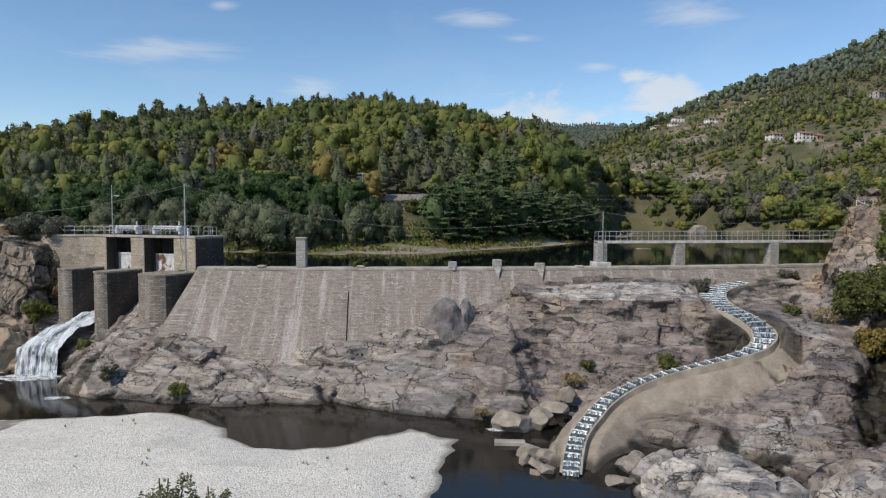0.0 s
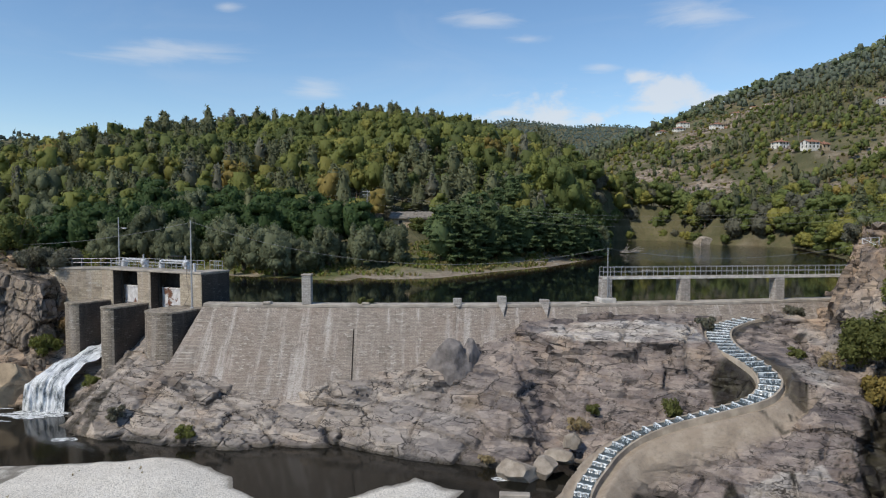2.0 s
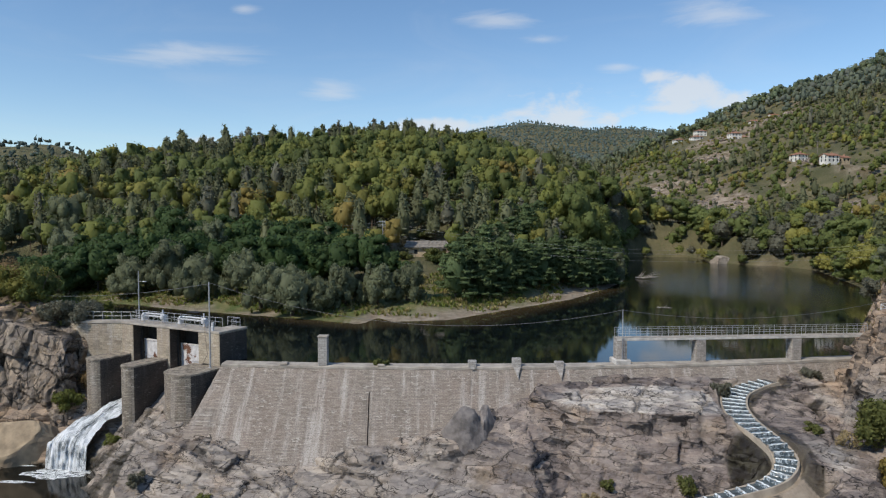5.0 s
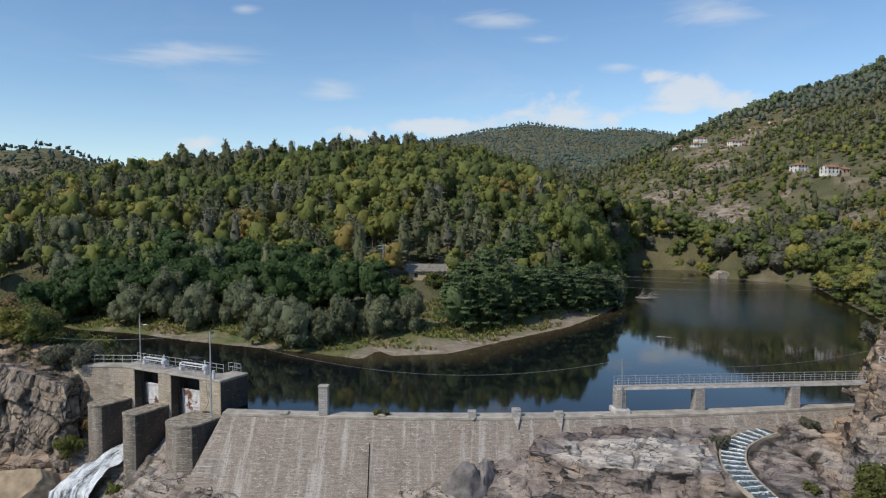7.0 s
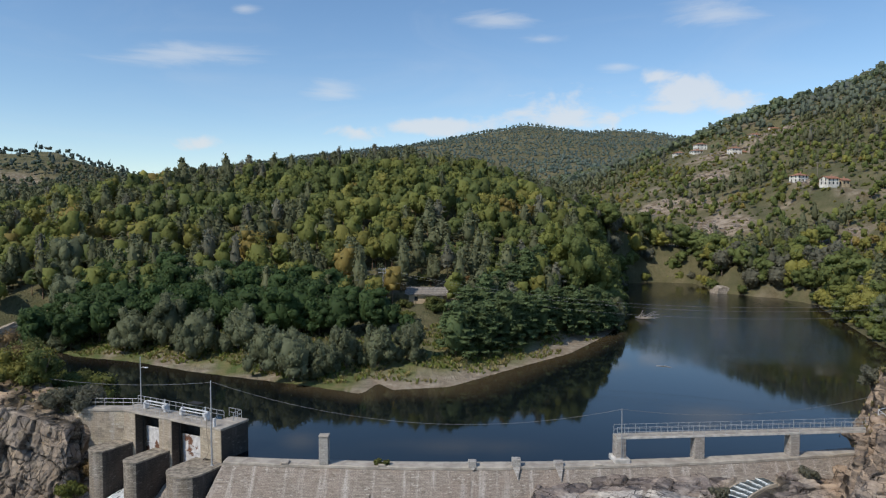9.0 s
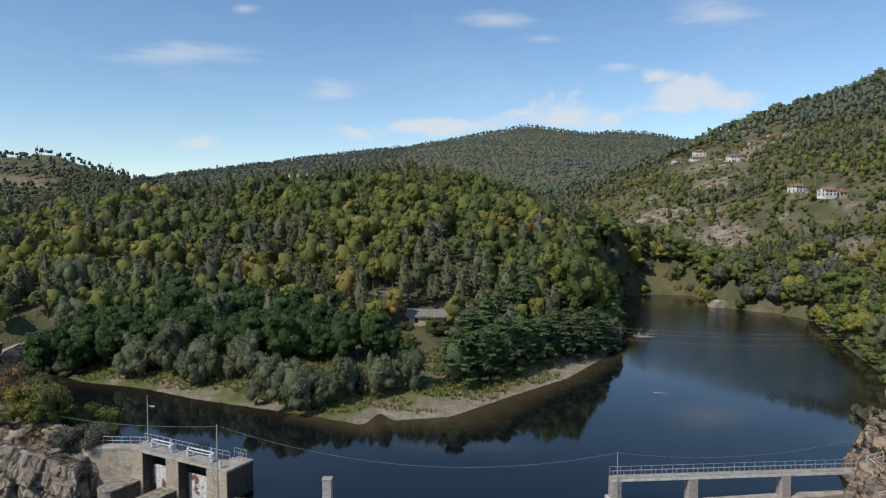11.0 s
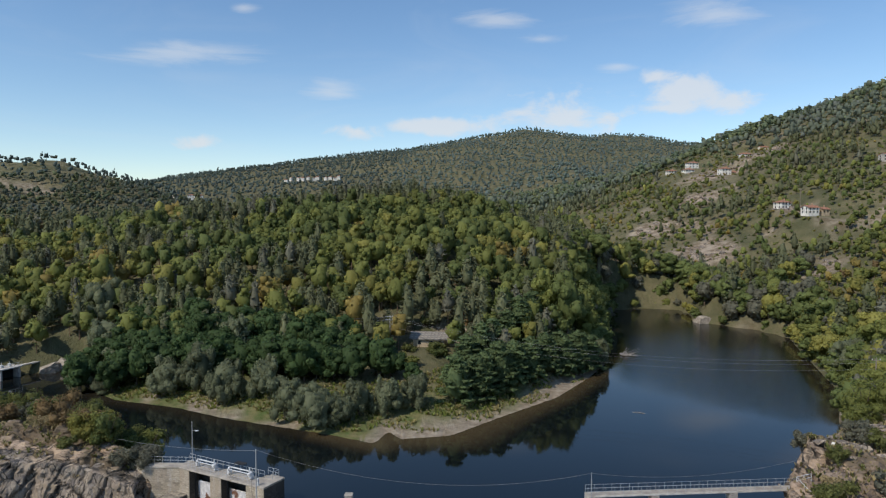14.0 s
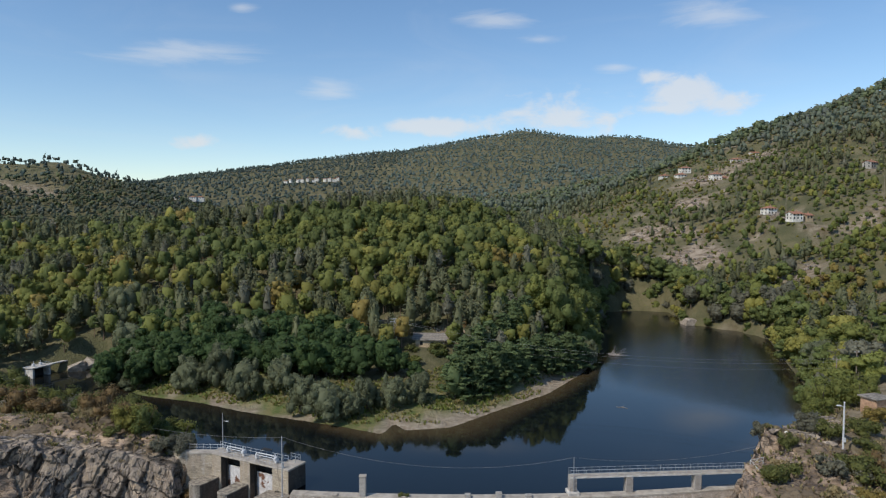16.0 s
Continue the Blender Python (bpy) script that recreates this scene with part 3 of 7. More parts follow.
def polygon_distance(p, poly):
    """Signed distance to a closed line on the plan: negative inside."""
    d = np.full(len(p), 1e9)
    inside = np.zeros(len(p), bool)
    for a, b in zip(poly, np.roll(poly, -1, 0)):
        e = b - a
        t = np.clip(((p - a) @ e) / (e @ e), 0, 1)
        d = np.minimum(d, np.hypot(p[:, 0] - a[0] - t * e[0], p[:, 1] - a[1] - t * e[1]))
        cross = (a[1] > p[:, 1]) != (b[1] > p[:, 1])
        dy = e[1] if abs(e[1]) > 1e-9 else 1e-9
        inside ^= cross & (p[:, 0] < a[0] + (p[:, 1] - a[1]) / dy * e[0])
    return np.where(inside, -d, d)


# ridges: plan, height of the ground, fall to the side
RIDGES = [
    (0.40, [(-260, 215, 11), (-150, 225, 20), (-100, 232, 27), (-70, 236, 31), (-40, 240, 34), (-5, 222, 29), (22, 200, 17), (40, 188, 5)]),
    (0.34, [(-330, 320, 26), (-198, 300, 34), (-138, 288, 39), (-100, 265, 40), (-64, 270, 42), (-48, 282, 45), (-28, 288, 47), (-9, 290, 46), (8, 268, 39), (22, 238, 29), (32, 212, 15)]),
    (0.22, [(-420, 640, 14), (-200, 640, 30), (-37, 700, 64), (90, 640, 46), (150, 560, 38)]),
    (0.36, [(128, 640, 50), (190, 610, 72), (255, 560, 96), (335, 600, 130), (520, 660, 205), (700, 640, 250)]),
    (0.42, [(125, 470, 36), (160, 510, 58), (200, 500, 69), (250, 485, 82), (330, 470, 108), (450, 440, 150)]),
    (0.45, [(128, 330, 12), (150, 330, 26), (182, 360, 42), (230, 350, 56), (330, 330, 90)]),
    (0.55, [(54, 78, 7), (62, 84, 8), (95, 110, 7), (125, 160, 12), (150, 262, 18), (200, 260, 42), (330, 250, 90)]),
    (0.45, [(-60, 80, 4.5), (-80, 88, 5.0), (-140, 92, 8), (-240, 130, 18), (-420, 220, 30)]),
    (0.30, [(-1500, 1000, 158), (-708, 1000, 130), (-630, 1000, 126), (-575, 1000, 90), (-510, 1000, 50), (-430, 1000, 20)]),
    (0.17, [(-1900, 2600, 60), (-1330, 2600, 130), (-1075, 2600, 212), (-742, 2600, 240), (-475, 2600, 264), (-250, 2600, 306), (-120, 2600, 312), (60, 2600, 302)]),
    (0.22, [(60, 2600, 302), (158, 2600, 346), (220, 2600, 378), (248, 2600, 386), (300, 2600, 376), (406, 2600, 364), (500, 2600, 362), (586, 2600, 370), (640, 2600, 354), (748, 2600, 338), (950, 2600, 290), (1500, 2600, 230)]),
    (0.22, [(248, 2600, 366), (230, 1700, 185), (215, 1200, 118), (240, 900, 88)]),
    (0.20, [(-300, 1500, 88), (-180, 1450, 102), (-60, 1500, 118), (100, 1700, 170)]),
    (0.6, [(66, 30, 4), (80, -80, 12), (95, -300, 24), (80, -900, 60)]),
    (0.6, [(-80, 60, 4), (-90, 0, 8), (-95, -200, 22), (-140, -900, 60)]),
]


def upland(p):
    """Ground height of the hills, without river or reservoir."""
    z = np.full(len(p), 1.0)
    acc = np.exp(z / 4.0)
    for fall, line in RIDGES:
        best = np.full(len(p), -60.0)
        for a, b in zip(line, line[1:]):
            a2, e = np.array(a[:2]), np.array(b[:2]) - np.array(a[:2])
            t = np.clip(((p - a2) @ e) / (e @ e), 0, 1)
            d = np.hypot(p[:, 0] - a2[0] - t * e[0], p[:, 1] - a2[1] - t * e[1])
            top = a[2] + t * (b[2] - a[2])
            best = np.maximum(best, top - fall * (np.sqrt(d * d + 64) - 8))
        acc = acc + np.exp(np.clip(best, -60, 480) / 4.0)
    z = 4.0 * np.log(acc)
    r = np.hypot(p[:, 0], p[:, 1])
    z = z + fbm(p / 70.0, 4, 3) * np.clip((r - 120) / 60, 0, 1) * np.clip(1.0 + r / 250, 0, 5)
    return z


def crest_y(x):
    """Downstream edge of the dam's crest."""
    return 71.3 + 0.0022 * (np.clip(x, -40, 48) + 6) ** 2


def barrier_y(x):
    """Line on the plan that parts reservoir from gorge: the dam, the gate house and the west wall."""
    return np.where(x > -27, crest_y(x) + 0.2, np.interp(x, [-90, -60, -50, -41, -28, -27], [92, 86, 82.5, 81.2, 75.2, 73.0]))


# white water: middle of the fall from the sluice
FALL = np.array([(-39.0, 80.5, -4.9), (-40.2, 76.5, -5.15), (-41.7, 73.9, -5.95), (-43.2, 71.9, -7.1), (-43.6, 70.9, -7.6), (-43.7, 70.4, -11.0), (-43.8, 69.4, -11.6)])

# rock apron below the dam: x, waterline y, head y, head z
APRON = np.array([(-60, 72, 76, -6), (-47, 71, 75.5, -6.6), (-44, 70, 77, -6.2), (-40, 67.5, 78, -6.0), (-36, 62, 72, -6.0), (-33, 61, 69.2, -5.3), (-28, 60.2, 67.9, -5.3), (-20, 58.8, 65, -7.4),
                  (-16, 59.6, 64.7, -7.8), (-10, 59, 65.3, -6.3), (-5, 56.8, 66, -5.6), (0, 55, 66.4, -4.6), (4, 54, 66.9, -3.2), (7, 53, 67.3, -1.6), (12, 52, 63.4, -1.7),
                  (18, 51, 62.2, -1.8), (24, 50, 62.0, -1.9), (60, 50, 62, -1.9)])
# fish ladder: the middle of its channel, going down
LADDER = np.array([(33.8, 73.0, -1.2), (31.6, 72.0, -1.5), (28.9, 69.8, -1.9), (27.3, 66.3, -2.3), (26.9, 62.9, -2.7), (27.5, 59.9, -3.2), (28.0, 57.6, -4.0), (27.3, 55.8, -4.7), (25.4, 54.5, -5.4),
                   (21.6, 53.8, -6.2), (18.0, 53.4, -7.0), (14.9, 52.7, -7.9), (12.8, 51.2, -8.6), (11.3, 49.3, -9.2), (9.9, 47.2, -9.8), (9.0, 44.9, -10.4), (8.4, 42.7, -11.0)])


def smooth_path(pts, step):
    """Evenly spaced points of a smooth curve through pts."""
    out = []
    P = np.vstack([2 * pts[0] - pts[1], pts, 2 * pts[-1] - pts[-2]])
    for i in range(1, len(P) - 2):
        for t in np.linspace(0, 1, 24, endpoint=False):
            a, b, c, d = P[i - 1:i + 3]
            out.append(0.5 * (2 * b + (c - a) * t + (2 * a - 5 * b + 4 * c - d) * t * t + (3 * b - a - 3 * c + d) * t ** 3))
    out = np.array(out + [pts[-1]])
    s = np.r_[0, np.cumsum(np.linalg.norm(np.diff(out, axis=0), axis=1))]
    n = max(2, int(round(s[-1] / step)))
    return np.stack([np.interp(np.linspace(0, s[-1], n + 1), s, out[:, k]) for k in range(out.shape[1])], 1)


LADDER_FINE = smooth_path(LADDER, 0.4)


def ladder_near(p):
    """Distance to the ladder's middle line, its height there, and the side (positive: the outer, camera side)."""
    d, z, side = np.full(len(p), 1e9), np.zeros(len(p)), np.zeros(len(p))
    for a, b in zip(LADDER_FINE, LADDER_FINE[1:]):
        e = b[:2] - a[:2]
        t = np.clip(((p - a[:2]) @ e) / (e @ e), 0, 1)
        q = p - a[:2] - t[:, None] * e
        dd = np.hypot(q[:, 0], q[:, 1])
        m = dd < d
        d, z = np.where(m, dd, d), np.where(m, a[2] + t * (b[2] - a[2]), z)
        side = np.where(m, np.sign(e[0] * q[:, 1] - e[1] * q[:, 0]), side)
    return d, z, side


# edge of the gravel bar
GRAVEL = np.array([(-62, 55), (-36.6, 54.3), (-28, 55.7), (-23.5, 56.7), (-19.3, 55.2), (-17.2, 52.5), (-16.6, 50.0), (-13.8, 47.6), (-10.9, 47.4), (-7.8, 48.4), (-4.6, 50.8), (-2.9, 52.8), (-1, 52.2),
                   (2, 49.9), (0.8, 46), (0.1, 42), (0, 36), (1, 20), (-2, -60), (-70, -60)])


def hump(p, x, y, rx, ry, top, power=2.0, turn=0.0):
    c, s = math.cos(radians(turn)), math.sin(radians(turn))
    u, v = (p[:, 0] - x) * c + (p[:, 1] - y) * s, -(p[:, 0] - x) * s + (p[:, 1] - y) * c
    r = (np.abs(u / rx) ** power + np.abs(v / ry) ** power) ** (1 / power)
    return top - np.clip(r, 0, 9) ** 3 * min(rx, ry) * 0.7


def fall_near(p):
    """Share of the fall's channel, and the water's height there."""
    dc, cz = np.full(len(p), 1e9), np.zeros(len(p))
    for a, b in zip(FALL, FALL[1:]):
        e = b[:2] - a[:2]
        t = np.clip(((p - a[:2]) @ e) / (e @ e), 0, 1)
        dd = np.hypot(p[:, 0] - a[0] - t * e[0], p[:, 1] - a[1] - t * e[1])
        m = dd < dc
        dc, cz = np.where(m, dd, dc), np.where(m, a[2] + t * (b[2] - a[2]), cz)
    return 1 - sstep(2.3, 3.8, dc), cz


def gorge(p):
    """Large shape of the rock below the dam, and masks of its surfaces."""
    x, y = p[:, 0], p[:, 1]
    foot, hy, hz = (np.interp(x, APRON[:, 0], APRON[:, k]) for k in (1, 2, 3))
    s = (y - foot) / (hy - foot)
    up = np.clip(s, 0, 1)
    z = -11 + (hz + 11) * up ** 0.85
    z = np.where(s < 0, -11 + np.clip(s, -1, 0) * 3.0, z)
    # ledge above the head, up to the crest
    back = np.clip((y - hy) / np.maximum(crest_y(x) - hy, 0.5), 0, 1.6)
    ledge = hz + (np.where(x > 8, -0.5, -2.6) - hz) * sstep(0, 1, back)
    z = np.where(s > 1, np.where(x > 5, ledge, np.minimum(ledge, hz + 0.5 * (y - hy))), z)
    # sheer face of the east outcrop
    face = (x > 6) & (x < 27)
    prof = np.interp(y - hy, [-9.5, -6.5, -3.5, -1.6, -0.4, 0.3, 3, 9], [-11, -9.1, -7.0, -5.2, -4.1, -1.9, -1.5, -0.7])
    wgt = sstep(6, 9.5, x) * (1 - sstep(23.5, 26.5, x))
    z = np.where(face, z * (1 - wgt) + prof * wgt, z)
    z = np.maximum(z, hump(p, 0.0, 65.6, 2.5, 2.1, -4.4, 3.0))
    z = np.maximum(z, hump(p, -1.8, 64.6, 2.2, 1.7, -4.8, 3.0))
    # block below the ladder's bend, and the slope above it
    plane = -6.8 + 0.352 * (x - 23.6) + 0.43 * (y - 51.9)
    cap = np.interp(y, [30, 50, 56, 60, 66, 72, 80], [-5.2, -4.9, -3.6, -3.0, -2.6, -1.2, -0.3])
    right = np.minimum(plane, cap)
    wr = sstep(22.5, 27.5, x + np.clip(56 - y, 0, 20) * 1.2)
    z = np.where((y < 57) | (x > 27), z * (1 - wr) + np.where(wr > 0, right, 0) * wr, z)
    z = np.maximum(z, hump(p, 16.5, 38.5, 5.6, 6.4, -8.4, 2.6, 12))
    z = np.maximum(z, hump(p, 25.8, 37.0, 4.6, 6.5, -8.5, 2.6, -8))
    z = np.maximum(z, hump(p, 12.0, 45.2, 2.2, 1.6, -9.9, 3.0, 20))
    z = np.maximum(z, hump(p, 34.5, 66.2, 3.4, 2.2, -1.9, 2.6, -25))
    z = np.maximum(z, hump(p, 37.0, 71.6, 3.6, 1.6, -0.9, 2.6, 8))
    # gully towards the east bank
    g = np.exp(-((x - np.interp(y, [42, 45.2, 48.9, 52.6, 56], [28.2, 30.0, 32.2, 35.4, 36.4])) / 1.1) ** 2) * sstep(42, 45, y) * (1 - sstep(53, 57, y))
    z = z - 2.2 * g
    g2 = np.exp(-((x - 35.8) / 1.0) ** 2) * sstep(60, 63, y) * (1 - sstep(69, 71, y))
    z = z - 1.5 * g2
    # ladder's bed and the concrete on both sides of it
    d, lz, side = ladder_near(p)
    low = (p[:, 1] < 57.2) & (lz < -4.6)
    fillet = lz + 0.15 - 0.95 * np.clip(d - 1.2, 0, 30) * np.where(low, 1, 0.15)
    wide = np.where(side > 0, 4.4, 2.4)
    wf = np.where(low, 1 - sstep(wide * 0.6, wide, d), 0) * np.where(side > 0, 1, 0.8)
    z = z * (1 - wf) + np.where(side > 0, np.maximum(fillet, -11.4), lz + 0.25 + 0.25 * np.clip(d - 1.2, 0, 9)) * wf
    bed = 1 - sstep(1.1, 1.7, d)
    z = z * (1 - bed) + (lz - 0.35) * bed
    conc = np.maximum(np.where(low, 1 - sstep(wide * 0.55, wide * 1.0, d), 1 - sstep(1.2, 2.0, d)), 0)
    # channel of the fall
    cut, cz = fall_near(p)
    z = z * (1 - cut) + np.minimum(z, cz - 0.6) * cut
    # banks
    east_foot = np.interp(y, [20, 35, 45, 52, 58, 61, 65, 70, 73, 76, 80], [40, 39.5, 38, 36.5, 36.0, 36.3, 37.2, 39.4, 41.5, 46.5, 49.0])
    east = -3.2 + np.interp(y, [40, 60, 67, 71], [0.65, 0.75, 1.4, 1.9]) * (x - east_foot)
    sheer = np.minimum(-3.2 + 2.7 * (x - east_foot), np.minimum(4.2 + 0.8 * (x - 36.2), 6.8 + 0.06 * (x - 43)))
    ws = sstep(55, 59, y) * (1 - sstep(71, 74, y))
    east = np.minimum(east, 7.2 + 0.06 * (x - 44)) * (1 - ws) + sheer * ws
    z = np.where(x > east_foot, np.maximum(z, east), z)
    west_foot = np.interp(x, [-90, -75, -62, -52, -47.5, -46.2], [64, 69.5, 75.6, 76.6, 77.2, 80.0])
    west = -7.5 + 2.6 * (y - west_foot)
    z = np.where(x < -46, np.maximum(z, np.minimum(west, np.interp(x, [-90, -60, -50, -47, -46], [8, 4.6, 2.4, 0.8, -3]) + 0.25 * np.clip(y - 78, 0, 30))), z)
    # gravel bar
    bd = polygon_distance(p, GRAVEL)
    bar = np.where(bd < 0, -11 + np.minimum(-bd * 0.11, 0.55 + 0.01 * np.clip(-bd - 5, 0, 40)), -11 - 0.3 * bd) + 0.12 * fbm(p / 5.0, 3, 66)
    return z, bar, conc


def valley(p):
    """Ground height everywhere."""
    x, y = p[:, 0], p[:, 1]
    d = polygon_distance(p, SHORE)
    up = upland(p)
    spit = (x > -100) & (x < 60) & (y > 100)
    reach = np.where(spit, 16.0, 7.0)
    z = np.where(d < 0, np.maximum(-2.5, d * np.where(spit, 0.05, 0.4)), np.minimum(0.07 * d, 0.9) * np.where(spit, 1, 2) * (1 - sstep(2, reach, d)) + up * sstep(2, reach, d))
    gz, bar, conc = gorge(p)
    low = sstep(26, 34, y)
    bank = np.minimum(up, np.maximum(-12.0, -12 + 0.75 * (np.abs(x + 4) - 40)))
    zlow = np.maximum(gz * low + bank * (1 - low), bar)
    edge = np.maximum(sstep(50, 64, x), sstep(64, 84, -x)) * low
    zlow = zlow * (1 - edge) + up * edge
    above = sstep(0.2, 2.4, y - barrier_y(x))
    z = zlow * (1 - above) + z * above
    # rock tower at the footbridge's end
    r = (np.abs((x - 55.4) / 4.6) ** 4 + np.abs((y - 80.4) / 4.0) ** 4) ** 0.25
    z = np.where(r < 1.7, np.maximum(z, 8.5 - 16 * np.clip(r - 0.88, 0, 1) - 0.12 * (x - 55)), z)
    for hx, hy, hz in PADS:
        pad = 1 - sstep(7, 22, np.hypot(x - hx, (y - hy + 4) * 0.8))
        z = z * (1 - pad) + (hz + 0.06 * (y - hy)) * pad
    hut = 1 - sstep(6, 12, np.hypot(x + 8.5, y - 157))
    z = z * (1 - hut) + 7.6 * hut
    return z, d


# levelled ground under the hillside houses
PADS = [(179.3, 560, 78.0), (185.5, 535, 76.8), (194.5, 552, 83.3), (200.5, 498, 74.2), (235.8, 546, 91.6), (257.5, 561, 99.2), (178.7, 359, 46.6), (178.5, 329, 42.6), (260.6, 400, 76.0)]


def ground_sheet():
    ang = np.r_[np.linspace(-180, -60, 50, endpoint=False), np.linspace(-60, 60, 470, endpoint=False), np.linspace(60, 180, 50)]
    rad = np.r_[np.linspace(0.2, 28, 14), 30.0 * (4700 / 30.0) ** np.linspace(0, 1, 200)]
    A, R = np.meshgrid(np.radians(ang), rad)
    p = np.c_[(R * np.sin(A)).ravel(), (R * np.cos(A) - 12).ravel()]
    z, d = valley(p)
    near = (p[:, 0] > -84) & (p[:, 0] < 62) & (p[:, 1] > 32.5) & (p[:, 1] < 90)
    z = np.where(near, z - 6.0, z)
    spit = (p[:, 0] > -100) & (p[:, 0] < 45) & (p[:, 1] > 95)
    n = fbm(p / 9.0, 3, 8)
    wide = np.where(p[:, 0] < -18, 0.15, np.where(p[:, 0] > -8, 1.5, 1.0))
    sand = np.where((d > -30), (1 - sstep(1.5 * wide, 5.5 * wide, d + 2.5 * n * wide)), 0) * np.where(spit, 1, 0.0)
    west_sand = np.clip(fbm(p / 7.0, 3, 5) * 2.2 - 0.35, 0, 1) * (p[:, 0] < -20) * spit * (1 - sstep(10, 17, d))
    sand = np.clip(np.maximum(sand * (p[:, 0] > -19), west_sand), 0, 1)
    grass = np.where(spit, 1 - sstep(10, 26, d), 0.0)
    far = np.hypot(p[:, 0], p[:, 1])
    bare = np.zeros(len(p))
    for x, y, r in BARE:
        bare = np.maximum(bare, 1 - sstep(0.6, 1.15, np.hypot(p[:, 0] - x, (p[:, 1] - y)) / r + 0.35 * fbm(p / (r * 0.7), 3, 4)))
    bare = np.maximum(bare, 0.8 * sstep(0.45, 0.9, fbm(p / 26.0, 4, 21)) * (p[:, 0] > 70) * (far < 800))
    bare = np.maximum(bare, 0.55 * (p[:, 1] < 120) * (np.abs(p[:, 0]) > 45))
    bare = np.maximum(bare, 0.75 * (p[:, 0] < -540) * sstep(832, 840, p[:, 1]) * (1 - sstep(866, 874, p[:, 1])))
    ob = big_mesh("ground", np.c_[p, z], grid_faces(len(ang), len(rad)), [M_GROUND], {"bare": bare, "grass": grass, "sand": sand}, smooth=True)
    tagged(ob, "wooded hills of dry grass and bare earth round a reservoir", "ground", kind="structure")


# bare places on the slopes: x, y, radius
BARE = [(123, 329, 22), (150, 268, 12), (196, 500, 26), (182, 350, 12), (72, 425, 13), (116, 395, 16), (-3, 164, 5), (-20, 165, 5), (-137, 203, 9), (-100, 186, 7), (160, 430, 14),
        (240, 515, 18), (60, 82, 10), (80, 100, 12)]


def bedrock():
    xs = np.r_[np.arange(-86, -66, 0.5), np.arange(-66, -48, 0.3), np.arange(-48, 53, 0.2), np.arange(53, 64.1, 0.4)]
    ys = np.r_[np.arange(31, 41, 0.28), np.arange(41, 75, 0.19), np.arange(75, 92.1, 0.5)]
    X, Y = np.meshgrid(xs, ys)
    p = np.c_[X.ravel(), Y.ravel()]
    z, d = valley(p)
    z0, bar, conc = gorge(p)
    gravel = (bar > z0) & (p[:, 1] < 60) & (p[:, 0] < 5)
    Z = z.reshape(X.shape)
    gy, gx = np.gradient(Z, ys, xs)
    nrm = np.stack([-gx.ravel(), -gy.ravel(), np.ones(len(p))], 1)
    nrm /= np.linalg.norm(nrm, axis=1)[:, None]
    q = np.c_[p, z]
    q = q + np.stack([fbm(q / 5, 2, 40), fbm(q / 5, 2, 50), fbm(q / 5, 2, 55)], 1) * 0.7
    dip = np.array(Euler((0.42, -0.30, 0.35)).to_matrix())
    q = (q @ dip.T) * np.array([0.75, 1.0, 2.1])
    f1, j1 = slabs(q, 4.2, 1)
    f2, j2 = slabs(q + 3, 1.7, 2)
    rough = (1 - 0.97 * conc) * np.where(gravel, 0.0, 1.0) * (1 - 0.9 * fall_near(p)[0])
    bed = q[:, 2] / 2.9 + 0.9 * fbm(q / 6.0, 3, 61)
    steep = np.clip(1.25 - nrm[:, 2] * 1.1, 0, 1)
    rel = (0.20 + 0.10 * steep) * f1 + 0.07 * f2 + 0.18 * fbm(p / 5, 3, 9) + 0.14 * (0.5 - bed % 1.0)
    # the banks are broken into upright blocks
    qb = np.c_[p, z] + np.stack([fbm(p / 4, 2, 171), fbm(p / 4, 2, 172), fbm(p / 4, 2, 173)], 1) * 0.6
    b1, k1 = slabs(qb, 3.6, 111)
    b2, k2 = slabs(qb + 5, 1.6, 112)
    b3, k3 = slabs(qb + 9, 0.8, 113)
    banks = sstep(37, 40, p[:, 0]) + sstep(44, 47, -p[:, 0])
    blocky = 0.45 * b1 + 0.34 * b2 + 0.2 * b3 - 0.3 * np.exp(-(k1 / 0.04) ** 2)
    rel = rel * (1 - banks) + blocky * banks
    j1, j2 = j1 * (1 - banks) + k1 * banks, j2 * (1 - banks) + k2 * banks
    rel = rel - 0.45 * np.exp(-(j1 / 0.03) ** 2) - 0.12 * np.exp(-(j2 / 0.06) ** 2)
    zone = np.where((p[:, 0] > 26) & (p[:, 0] < 36) & (p[:, 1] > 57), 0.5, 1.0) * np.where((p[:, 0] > 8) & (p[:, 1] < 55), 0.8, 1.0) * np.where(np.abs(p[:, 0] + 2) > 39, 1.25, 1.0) * (1 - 0.4 * sstep(-12, -4, p[:, 0]) * (1 - sstep(4, 8, p[:, 0]))) * (1 - 0.3 * sstep(6, 9, p[:, 0]) * (p[:, 1] > 55))
    zone = zone * np.where(p[:, 1] > barrier_y(p[:, 0]) + 3, 0.6, 1)
    rel = (rel * rough * zone)[:, None] * nrm
    p0 = p
    z = z + rel[:, 2]
    joint = np.clip(np.exp(-(j1 / 0.04) ** 2) * sstep(-0.3, 0.2, fbm(p0 / 6.0, 2, 3)) + 0.5 * np.exp(-(j2 / 0.05) ** 2) * sstep(0.0, 0.3, fbm(p0 / 3.0, 2, 4)), 0, 1) * rough
    p = p + rel[:, :2]
    z = np.where(gravel, bar + 0.025 * fbm(p0 / 1.4, 3, 90), z)
    lake = (p[:, 1] > crest_y(p[:, 0]) + 2.0) & (d < 0)
    z = np.where(lake, np.minimum(z, -0.7 - 0.1 * np.abs(d)), z)
